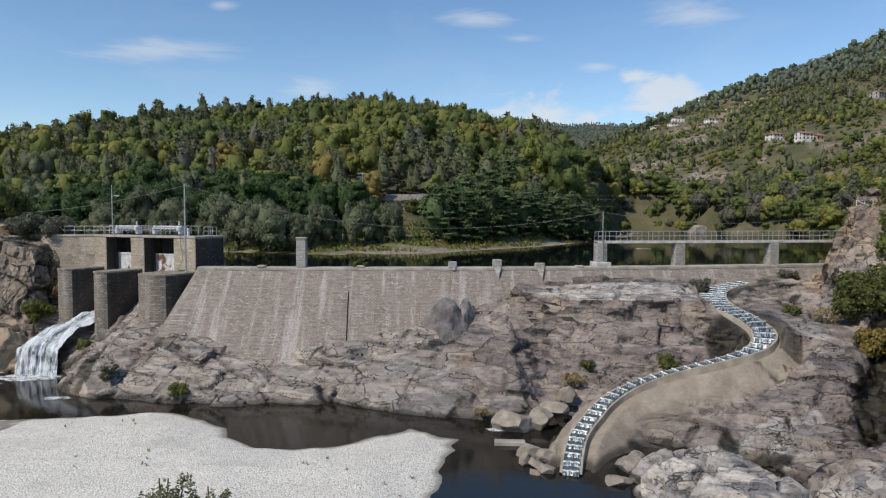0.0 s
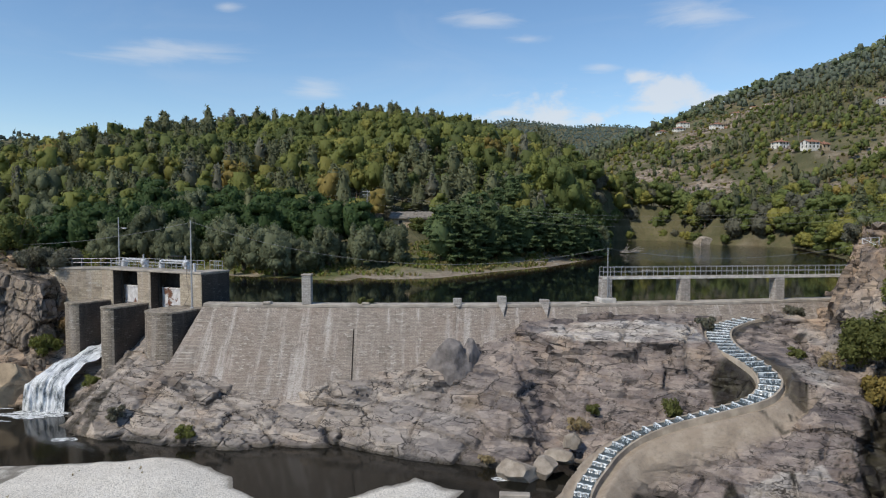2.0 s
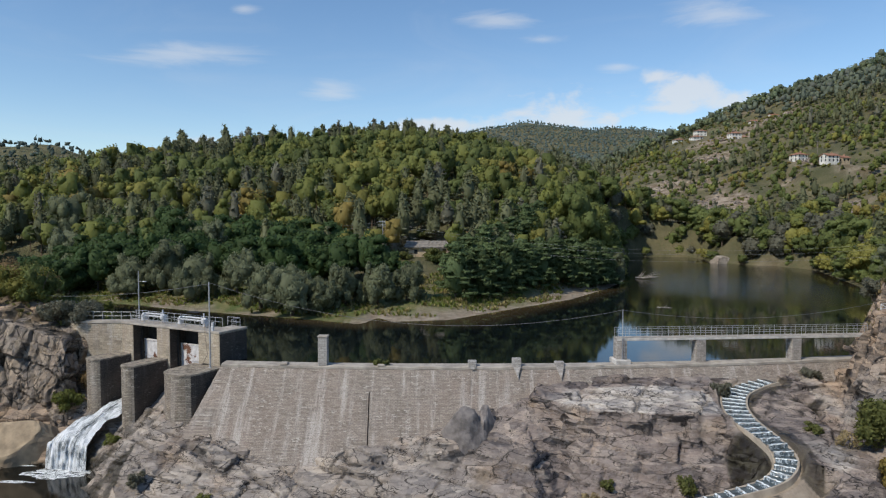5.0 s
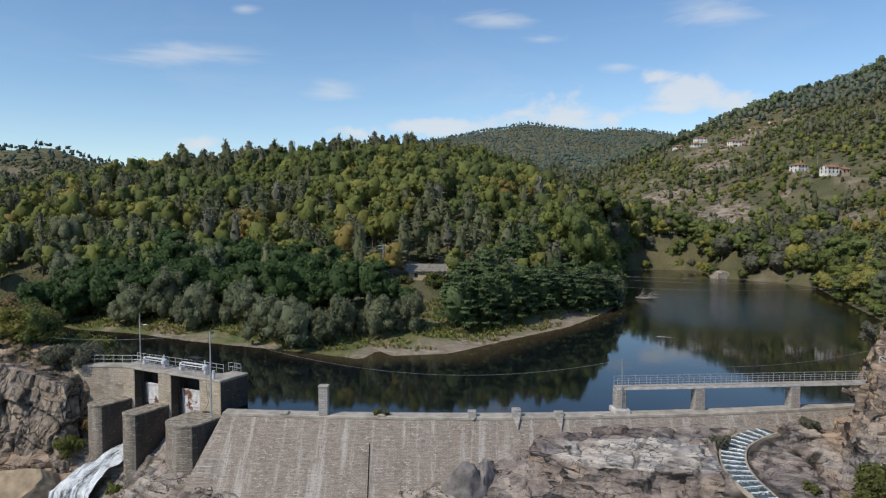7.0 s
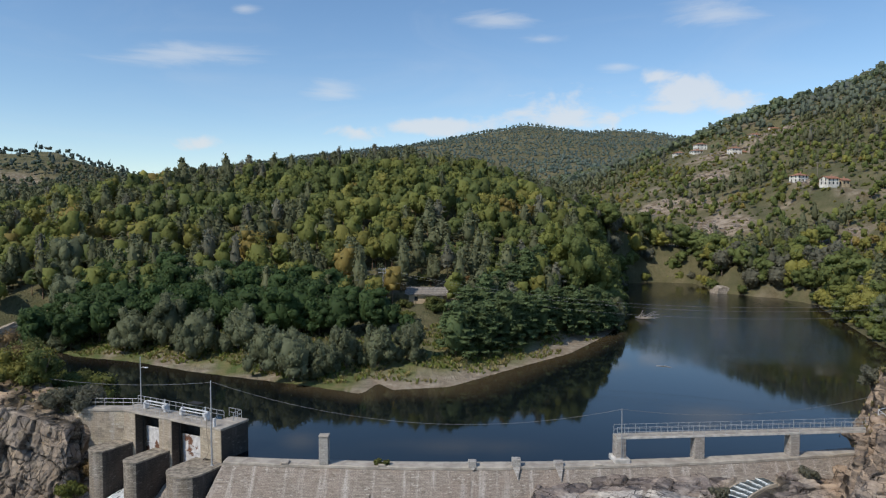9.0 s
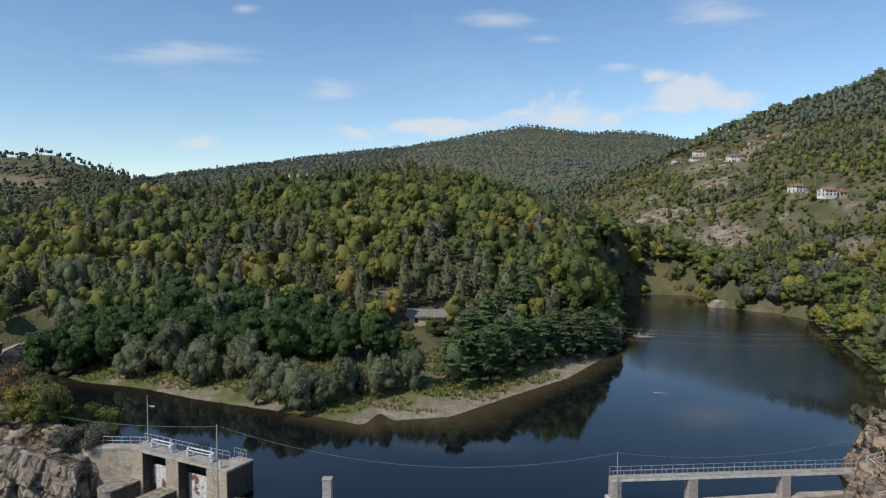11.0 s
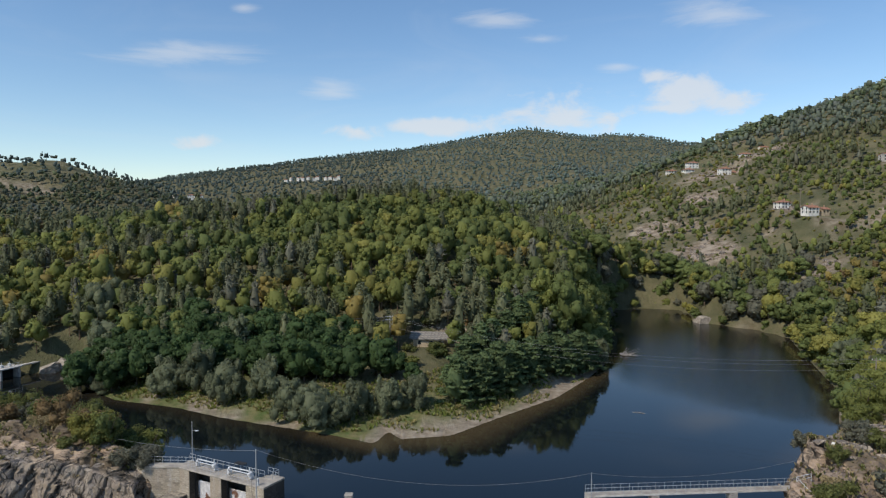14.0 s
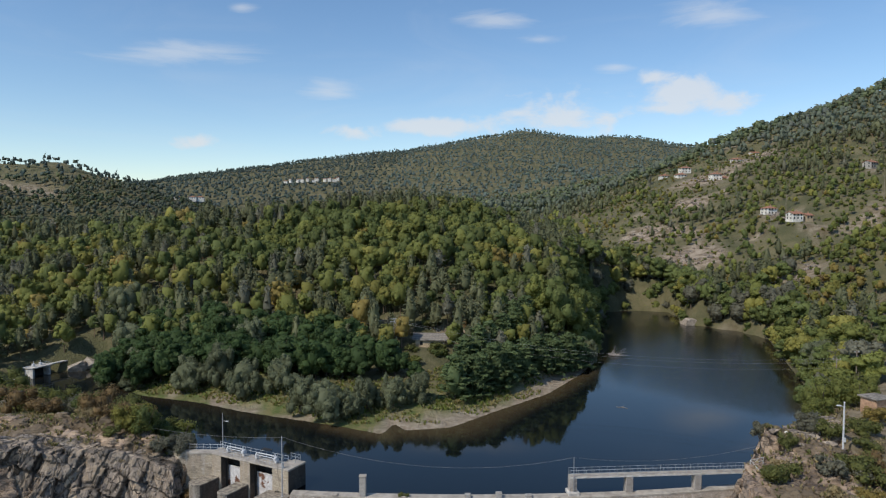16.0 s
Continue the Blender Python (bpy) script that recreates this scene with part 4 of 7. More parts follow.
    slope_flat = np.clip(1.25 - 1.1 * np.abs(gy).ravel(), 0, 1)
    pale = sstep(0.1, 0.9, fbm(p / 4.0, 4, 33) * 0.8 + np.where((p[:, 1] < 47) & (p[:, 0] > 10) & (p[:, 0] < 27), 1.0, 0) + np.where((p[:, 0] > 7) & (p[:, 0] < 25) & (z > -2.7) & (p[:, 1] < 69), 1.1, 0) - 0.35) * slope_flat
    earth = sstep(0.2, 0.8, fbm(p / 5.0, 4, 60) + np.where((np.abs(p[:, 0]) > 40) & (z > 1.5) & ~((p[:, 0] > 38) & (p[:, 0] < 52) & (p[:, 1] > 62)), 0.5, -0.6))
    wet = (1 - sstep(-10.85, -10.55, z + 0.15 * fbm(p / 1.0, 2, 71))) * 0.8
    wet = np.where(gravel, 0.8 * (1 - sstep(-11.0, -10.9, z)), wet)
    dl, lz, side = ladder_near(p)
    basin = (side < 0) * sstep(0.9, 1.3, dl) * (1 - sstep(2.8, 4.2, dl + 0.6 * fbm(p0 / 2.0, 2, 16))) * sstep(-6.4, -5.6, lz) * (1 - sstep(-3.4, -2.6, lz))
    wet = np.maximum(wet, 0.9 * sstep(0.5, 0.8, np.exp(-(((p[:, 0] - 35.6) / 2.2) ** 2 + ((p[:, 1] - 68.6) / 0.9) ** 2) ** 2)))
    # dark strip beside the upper ladder: wet edge and its painted cast shadow
    wet = np.maximum(wet, 0.75 * (side > 0) * (lz > -4.8) * (dl > 1.2) * (dl < 2.2 + 0.8 * fbm(p0 / 2.0, 2, 15)))
    wet = np.maximum(wet, 0.93 * sstep(0.25, 0.55, basin))
    gully = np.interp(p[:, 1], [42, 45.2, 48.9, 52.6, 56], [28.2, 30.0, 32.2, 35.4, 36.4])
    wet = np.maximum(wet, 0.95 * (1 - sstep(0.9, 1.9, np.abs(p[:, 0] - gully) + 0.5 * fbm(p0 / 1.2, 3, 19))) * (p[:, 1] > 43) * (p[:, 1] < 56))
    seep = 1 - sstep(0.05, 0.14, np.abs(fbm(np.c_[p0[:, 0] / 1.6 + 0.5 * fbm(p0 / 1.5, 2, 12), p0[:, 1] / 7.0], 3, 77)))
    wet = np.maximum(wet, 0.9 * seep * sstep(-0.1, 0.15, fbm(p0 / 2.6, 2, 29)) * (p[:, 0] > 24.5) * (p[:, 0] < 33) * (p[:, 1] < 53) * (p[:, 1] > 44))
    for px, py, rx, ry in ((14.6, 47.5, 1.0, 0.7), (20.4, 46.6, 0.6, 1.0), (22.0, 44.2, 1.6, 0.6)):
        wet = np.maximum(wet, 0.95 * (1 - sstep(0.8, 1.2, np.hypot((p0[:, 0] - px) / rx, (p0[:, 1] - py) / ry) + 0.4 * fbm(p0 / 0.9, 3, 47))))
    wet = np.maximum(wet, 0.85 * (p[:, 0] < -34.5) * (p[:, 0] > -46) * (p[:, 1] < 74) * sstep(-0.5, 0.2, fbm(p / 2.2, 3, 81)))
    tone = sstep(-6, 9, p0[:, 0] + 2 * fbm(p0 / 4.0, 3, 52)) * np.where(p0[:, 0] > 37, 0.1, 1.0)
    tone = np.maximum(tone * (1 - 0.8 * pale), 0)
    ob = big_mesh("bedrock", np.c_[p, z], grid_faces(len(xs), len(ys)), [M_ROCK, M_GRAVEL], {"pale": pale * (1 - conc), "conc": conc, "wet": np.clip(wet, 0, 1), "earth": earth * (1 - conc), "joint": joint, "tone": tone, "bank": banks},
                  face_mat=gravel.reshape(X.shape)[:-1, :-1].ravel(), smooth=True)
    tagged(ob, "fractured grey rock apron, cliffs and pale gravel bar below the dam", "rock", kind="structure")


def west_cliff():
    """Blocky rock face beside the gate house, following its line on the plan."""
    line = smooth_path(np.array([(-84, 66), (-75, 69.5), (-68, 72.6), (-62, 75.0), (-56, 75.5), (-51, 75.2), (-47.6, 75.0), (-46.3, 76.3), (-45.8, 82.0)], float), 0.22)
    n = len(line)
    d = np.gradient(line, axis=0)
    out = np.c_[d[:, 1], -d[:, 0]] / np.hypot(d[:, 0], d[:, 1])[:, None]
    top = np.interp(line[:, 0], [-84, -60, -52, -49, -46.5, -45], [7.5, 4.8, 3.3, 2.2, 0.3, -1.5]) + 0.5 * fbm(line / 3.0, 3, 5)
    m = 58
    U, T = np.meshgrid(np.arange(n), np.linspace(0, 1, m))
    U, T = U.ravel(), T.ravel()
    face = np.clip(T / 0.72, 0, 1)
    back = np.clip((T - 0.72) / 0.28, 0, 1)
    z = -8.4 + (top[U] + 8.4) * np.clip(face ** 0.95, 0, 1) + 0.9 * back
    inset = (z + 8.4) * (0.24 + 0.06 * fbm(line[U] / 6.0, 2, 8)) + 5.0 * back
    P = np.c_[line[U] - out[U] * inset[:, None], z]
    q = P + np.stack([fbm(P / 4, 2, 71), fbm(P / 4, 2, 72), fbm(P / 4, 2, 73)], 1) * 0.5
    turn = np.array(Euler((0.15, -0.35, 0.5)).to_matrix())
    q = (q @ turn.T) * np.array([1.0, 1.0, 0.9])
    f1, j1 = slabs(q, 3.4, 11)
    f2, j2 = slabs(q + 5, 1.5, 12)
    f3, j3 = slabs(q + 9, 0.7, 13)
    rel = 0.55 * f1 + 0.36 * f2 + 0.2 * f3 - 0.25 * np.exp(-(j1 / 0.03) ** 2) - 0.12 * np.exp(-(j2 / 0.05) ** 2) + 0.25
    rel = rel * (1 - 0.8 * back)
    nrm = np.c_[out[U] * (1 - 0.6 * back)[:, None], 0.25 + 0.6 * back]
    P = P + nrm * rel[:, None]
    joint = np.clip(np.exp(-(j1 / 0.03) ** 2) + 0.5 * np.exp(-(j2 / 0.05) ** 2), 0, 1) * (1 - 0.6 * back) * 0.8
    ob = big_mesh("rock_face", P, grid_faces(n, m), [M_CLIFF], {"joint": joint, "earth": np.clip(0.35 + back, 0, 1)}, smooth=False)
    tagged(ob, "blocky tan-grey cliff with dark crevices beside the gate house", "cliff", kind="structure")


def water_sheets():
    xs, ys = np.arange(-150, 125, 1.0), np.arange(70, 330, 1.0)
    X, Y = np.meshgrid(xs, ys)
    p = np.c_[X.ravel(), Y.ravel()]
    keep = (polygon_distance(p, SHORE) < 14) & (p[:, 1] > crest_y(p[:, 0]) + 0.9) & ~((p[:, 0] < -30) & (p[:, 1] < 84 - 0.5 * (p[:, 0] + 40)))
    z, d = valley(p)
    spit = (p[:, 0] > -30) & (p[:, 0] < 40)
    shoal = (1 - sstep(0.0, 7.0 + 5 * np.exp(-((p[:, 0] - 4) / 12) ** 2), -d)) * np.where(spit, 1, 0.35) * (p[:, 1] > 95)
    f = grid_faces(len(xs), len(ys))
    f = f[keep[f].all(1)]
    used = np.unique(f)
    idx = np.zeros(len(p), int)
    idx[used] = np.arange(len(used))
    ob = big_mesh("reservoir_water", np.c_[p, np.zeros(len(p))][used], idx[f], [M_LAKE], {"shoal": shoal[used], "ruffle": (sstep(30, 62, p[:, 0]) * sstep(112, 165, p[:, 1] + 6 * fbm(p / 25.0, 2, 3)) * (1 - 0.6 * sstep(225, 260, p[:, 1])) * sstep(1, 9, -d))[used]}, smooth=True)
    tagged(ob, "still dark reservoir water mirroring the trees", "water", kind="structure")
    xs, ys = np.arange(-62, 40, 1.0), np.arange(-40, 80, 1.0)
    X, Y = np.meshgrid(xs, ys)
    p = np.c_[X.ravel(), Y.ravel()]
    ob = big_mesh("river_water", np.c_[p, np.full(len(p), -11.0)], grid_faces(len(xs), len(ys)), [M_POOL], {"shoal": np.zeros(len(p)), "ruffle": np.full(len(p), 0.04)}, smooth=True)
    tagged(ob, "dark shallow river water below the dam", "water", kind="structure")


ground_sheet()
bedrock()
west_cliff()
water_sheets()

# ---- dam ----


def build_dam():
    dam = empty("dam", 0, 72, 0)
    tagged(dam, "long sloping masonry gravity dam with a stained stone face", "dam")
    xs = np.unique(np.r_[np.arange(-26.9, 47.2, 0.6), [-10.24, -10.20, -10.12, -10.08]])
    prof = [(-9.6, -11.2), (-5.75, -6.6), (-5.6, -6.4), (-1.95, -2.1), (-1.8, -1.9), (-0.08, 0.1), (0.0, 0.14), (-0.07, 0.16), (-0.07, 0.42), (0.02, 0.5), (1.55, 0.5), (1.6, 0.42), (1.6, -3.0)]
    V, UV = [], []
    for x in xs:
        for k, (dy, z) in enumerate(prof):
            y = crest_y(x) + dy
            if k in (2, 3) and -10.21 < x < -10.11:
                y += 0.5
            low = z + 0.05 * math.sin(x * 1.3) * (k in (7, 8, 9))
            # the west end leans outwards at its foot
            xx = x - 0.36 * max(0, 0.5 - z) if x < -26.8 else x + 0.075 * min(max(0, 0.5 - z), 6.5) * (abs(x + 10.16) < 0.2)
            V.append((xx, y - 72, low))
            UV.append((x, z * 1.32 + (k > 9) * dy))
    rows = len(prof)
    F = [(i * rows + k, (i + 1) * rows + k, (i + 1) * rows + k + 1, i * rows + k + 1) for i in range(len(xs) - 1) for k in range(rows - 1)]
    wall = big_mesh("wall", V, F, [M_DAM, M_CONC], uv=UV, face_mat=[1 if (i % (rows - 1)) in (6, 7, 8, 9, 10) else 0 for i in range(len(F))])
    wall.parent = dam
    bm = bmesh.new()
    a = [bm.verts.new((-26.9 - 0.36 * max(0, 0.5 - z), crest_y(-26.9) + dy - 72, z)) for dy, z in prof]
    bm.faces.new(a)
    part("end_wall", bm, M_DAM, dam)
    # tapering butts of the old crest posts
    for x, w, h, drop in ((-19.8, 0.9, 0.22, 0.0), (-8.9, 0.9, 0.25, 0.0), (1.05, 0.95, 0.62, 0.3), (5.9, 1.0, 0.85, 1.1), (10.6, 1.05, 0.45, 1.3), (15.0, 0.9, 0.15, 0)):
        bm = bmesh.new()
        box(bm, x - w / 2, x + w / 2, crest_y(x) - 72 - 0.12, crest_y(x) - 72 + 0.75, 0.45, 0.5 + h, 0.07)
        if drop:
            a = [bm.verts.new((x - w * 0.42, crest_y(x) - 72.16, 0.5)), bm.verts.new((x + w * 0.42, crest_y(x) - 72.16, 0.5)), bm.verts.new((x + 0.08, crest_y(x) - 72.1 - drop * 0.8, 0.5 - drop)),
                 bm.verts.new((x - w * 0.42, crest_y(x) - 71.7, 0.5)), bm.verts.new((x + w * 0.42, crest_y(x) - 71.7, 0.5))]
            for f in ((0, 1, 2), (0, 2, 3), (1, 4, 2), (0, 3, 4, 1), (3, 2, 4)):
                bm.faces.new([a[i] for i in f])
        part("post_stub", bm, M_PALE if h > 0.4 else M_CONC, dam)
    post = empty("crest_post", -15.4, crest_y(-15.4) + 0.45, 0.5)
    tagged(post, "tall lone stone post on the dam's crest", "post")
    bm = bmesh.new()
    box(bm, -0.52, 0.52, -0.45, 0.45, -0.05, 3.1, 0.06)
    part("shaft", bm, M_PALE, post)
    bm = bmesh.new()
    box(bm, -0.58, 0.58, -0.5, 0.5, 3.1, 3.28, 0.05)
    part("cap", bm, M_CONC, post)


build_dam()

# ---- gate house ----


def rail_run(parent, pts, h=1.0, step=1.3, mids=(0.5,), mat=None, r=0.03):
    """A railing along a line: each post and each rail a part."""
    mat = mat or M_STEEL
    pts = [Vector(p) for p in pts]
    for a, b in zip(pts, pts[1:]):
        n = max(1, round((b - a).length / step))
        for i in range(n + 1):
            if i == n and b is not pts[-1]:
                continue
            q = a.lerp(b, i / n)
            bm = bmesh.new()
            tube(bm, [q, q + Vector((0, 0, h))], r * 1.25, 6)
            part("rail_post", bm, mat, parent)
    for k in (*mids, 1.0):
        bm = bmesh.new()
        tube(bm, [p + Vector((0, 0, h * k)) for p in pts], r, 6)
        part("rail", bm, mat, parent)


def pier_plan(x0, x1, nose, back):
    """Plan of a pier with a rounded downstream end."""
    c, r = (x0 + x1) / 2, (x1 - x0) / 2
    arc = [(c - r * math.cos(a), nose + r * 0.85 - r * 0.85 * math.sin(a)) for a in np.linspace(0, math.pi, 13)]
    return [(x0, back)] + arc + [(x1, back)]


def build_gate_house():
    g = empty("gate_house", -30.6, 74.9, 0, -25.9)
    tagged(g, "old stone sluice gate house with rounded masonry piers beside the dam", "gate house")
    for name, x0, x1, nose, top in (("pier", -14.6, -11.8, -4.6, -0.05), ("pier", -7.6, -5.2, -5.0, -0.1), ("pier", -0.6, 4.0, -5.4, -0.1)):
        bm = bmesh.new()
        plan = pier_plan(x0, x1, nose, 0.0)
        prism(bm, plan, -9.5, top - 0.18, 0.03)
        p = part(name, bm, M_PIER, g)
        # the sides turned from the sun get black for stain and painted shade
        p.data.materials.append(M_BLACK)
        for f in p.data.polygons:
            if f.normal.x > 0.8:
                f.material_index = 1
        bm = bmesh.new()
        prism(bm, pier_plan(x0 - 0.05, x1 + 0.05, nose - 0.06, 0.0), top - 0.18, top)
        part("cap", bm, M_CAP, p, "worn stone top of the pier")
    # walls between and beside the openings
    for x0, x1, y1 in ((-14.0, -11.3, 2.6), (-7.0, -4.8, 2.6)):
        bm = bmesh.new()
        box(bm, x0, x1, 0, y1, -9.5, 3.55, 0.04)
        part("jamb_wall", bm, M_STONE, g)
    bm = bmesh.new()
    box(bm, 0, 3.35, 0, 4.3, -9.5, 3.55, 0.05)
    part("end_block", bm, M_STONE, g, "square stone end block")
    # black skins on sunless sides: stain and shade in one colour
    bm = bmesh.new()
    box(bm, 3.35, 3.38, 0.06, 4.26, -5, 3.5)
    part("stained_shaded_face", bm, M_BLACK, g, "black side of the end block, coloured for water stain and shade")
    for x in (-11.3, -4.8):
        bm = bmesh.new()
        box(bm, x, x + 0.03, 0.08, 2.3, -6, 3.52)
        part("stained_shaded_face", bm, M_BLACK, g, "black side of the opening, coloured for water stain and shade")
    bm = bmesh.new()
    box(bm, -14.15, 3.4, -0.08, 2.7, 3.55, 3.80, 0.04)
    part("slab", bm, M_CONC, g, "concrete slab over the sluice openings")
    bm = bmesh.new()
    box(bm, 0.9, 3.4, 2.75, 4.4, 3.55, 3.8, 0.05)
    part("block_top", bm, M_CONC, g)
    for x0, x1 in ((-11.3, -7.0), (-4.8, 0.0)):
        bm = bmesh.new()
        box(bm, x0, x1, 1.55, 1.75, -6, 1.65, 0.02)
        for z in (-2.2, -0.4, 1.45):
            box(bm, x0 + 0.05, x1 - 0.05, 1.47, 1.55, z, z + 0.12)
        part("gate_leaf", bm, M_RUST, g, "rust-streaked white steel sluice gate, closed")
        # near-black wall: the recess's shade is put into its colour
        bm = bmesh.new()
        box(bm, x0, x1, 2.3, 2.6, -6, 3.55)
        part("breast_wall", bm, M_DARK, g, "wall behind the gate, painted black for the dark recess")
        for x in (x0 + 0.16, x1 - 0.16):
            bm = bmesh.new()
            box(bm, x - 0.14, x + 0.14, 1.1, 1.38, -6, 3.5, 0.02)
            part("guide", bm, M_DARK, g)
        # hoist: two bearing stands, shaft, gearbox and racks
        for x in (x0 + 0.3, x1 - 0.3):
            bm = bmesh.new()
            box(bm, x - 0.2, x + 0.2, 1.1, 1.8, 3.95, 4.45, 0.05)
            box(bm, x - 0.12, x + 0.12, 1.05, 1.85, 4.45, 4.72, 0.06)
            tube(bm, [(x - 0.12, 1.45, 4.66), (x + 0.12, 1.45, 4.66)], 0.26, 12)
            part("hoist_stand", bm, M_WHITE_STEEL, g)
        for dy, zz, rr in ((1.25, 4.62, 0.07), (1.62, 4.84, 0.10)):
            bm = bmesh.new()
            tube(bm, [(x0 + 0.3, dy, zz), (x1 - 0.3, dy, zz)], rr, 8)
            part("hoist_shaft", bm, M_WHITE_STEEL, g)
        bm = bmesh.new()
        box(bm, x1 - 0.65, x1 - 0.15, 0.95, 1.6, 4.3, 4.85, 0.1)
        tube(bm, [(x1 - 0.45, 1.3, 5.0), (x1 - 0.45, 1.3, 5.5)], 0.09, 8)
        part("gearbox", bm, M_WHITE_STEEL, g)
    bm = bmesh.new()
    box(bm, -4.2, -2.4, 2.0, 2.9, 5.3, 5.36)
    for x, y in ((-4.1, 2.1), (-2.5, 2.1), (-4.1, 2.8), (-2.5, 2.8)):
        tube(bm, [(x, y, 3.95), (x, y, 5.3)], 0.04, 5)
    part("canopy", bm, M_DARK, g, "small dark canopy over the hoist")
    rail_run(g, [(-11.6, 0.1, 3.95), (1.0, 0.1, 3.95)], 0.8, 0.8, (0.5,), r=0.02)
    rail_run(g, [(-14.0, 2.6, 3.95), (1.2, 2.6, 3.95)], 0.95, 1.2, (0.5,))
    rail_run(g, [(0.4, 4.2, 3.8), (2.4, 4.2, 3.8), (2.4, 2.9, 3.8)], 1.0, 0.8, (0.5,))
    bm = bmesh.new()
    tube(bm, [(2.0, 0.35, 3.6), (2.0, 0.35, 4.75)], 0.17, 8)
    part("pipe_stub", bm, M_WHITE_STEEL, g)
    # hanging rope
    bm = bmesh.new()
    tube(bm, [(1.2, -0.1, 4.6), (1.5, -0.35, 3.2), (2.0, -0.5, 1.2), (1.75, -0.9, 0.3), (1.9, -2.2, -0.4), (2.0, -2.9, -1.3)], 0.035, 5)
    part("rope", bm, M_WOOD, g)

    w = empty("abutment_wall", -40.9, 80.3, 0)
    tagged(w, "tan stone retaining wall with a rusty handrail", "wall")
    bm = bmesh.new()
    poly = [(0.2, 0.4), (-7.5, 0.5), (-13, 3.5), (-13, 5.0), (-7.4, 2.0), (0.2, 2.0)]
    prism(bm, poly, -7, 3.6)
    part("stonework", bm, M_STONE, w)
    bm = bmesh.new()
    prism(bm, [(0.2, 0.32), (-7.55, 0.42), (-13, 3.4), (-13, 5.1), (-7.4, 2.1), (0.2, 2.1)], 3.6, 3.82)
    part("coping", bm, M_CONC, w)
    rail_run(w, [(0, 1.7, 3.82), (-7.3, 1.8, 3.82), (-13, 4.7, 3.82)], 1.0, 1.25, (0.5,))


build_gate_house()


def mast(name, x, y, z0, z1, r, lamp, label):
    m = empty(name, x, y, z0)
    tagged(m, label, "mast")
    bm = bmesh.new()
    tube(bm, [(0, 0, 0), (0, 0, z1 - z0)], r, 8, 0.6)
    part("shaft", bm, M_STEEL, m)
    bm = bmesh.new()
    box(bm, -0.16, 0.16, -0.16, 0.16, 0, 0.12, 0.02)
    part("foot", bm, M_STEEL, m)
    if lamp:
        bm = bmesh.new()
        tube(bm, [(0, 0, lamp), (0.3, -0.1, lamp + 0.15), (0.75, -0.2, lamp + 0.12)], 0.035, 6)
        part("arm", bm, M_STEEL, m)
        bm = bmesh.new()
        box(bm, 0.6, 1.1, -0.32, -0.1, lamp + 0.05, lamp + 0.17, 0.04)
        part("lamp_head", bm, M_WHITE_STEEL, m)
    return m


mast("lamp_mast", -41.6, 83.2, 3.9, 10.0, 0.085, 4.6, "slim steel lamp mast on the gate house")
mast("cable_mast", -28.3, 72.5, -0.1, 9.6, 0.11, 0, "steel cable mast standing on the pier")
mast("walkway_mast", 17.75, 73.3, 0.9, 6.6, 0.07, 0, "short steel mast at the walkway's end")


def cable(name, a, b, sag, r, label, group=""):
    a, b = Vector(a), Vector(b)
    bm = bmesh.new()
    tube(bm, [a.lerp(b, t) - Vector((0, 0, sag * 4 * t * (1 - t))) for t in np.linspace(0, 1, 33)], r, 5)
    ob = part(name, bm, M_CABLE)
    tagged(ob, label, "cable", group)


cable("cable", (-28.3, 72.5, 9.5), (17.75, 73.3, 6.5), 3.1, 0.018, "thin cable slung along the dam")
cable("cable", (17.75, 73.3, 6.5), (49.2, 79, 6.8), 1.4, 0.018, "thin cable slung above the walkway")
cable("cable", (-28.3, 72.5, 9.4), (-75, 95, 7.0), 1.6, 0.022, "thin cable running to the west bank")

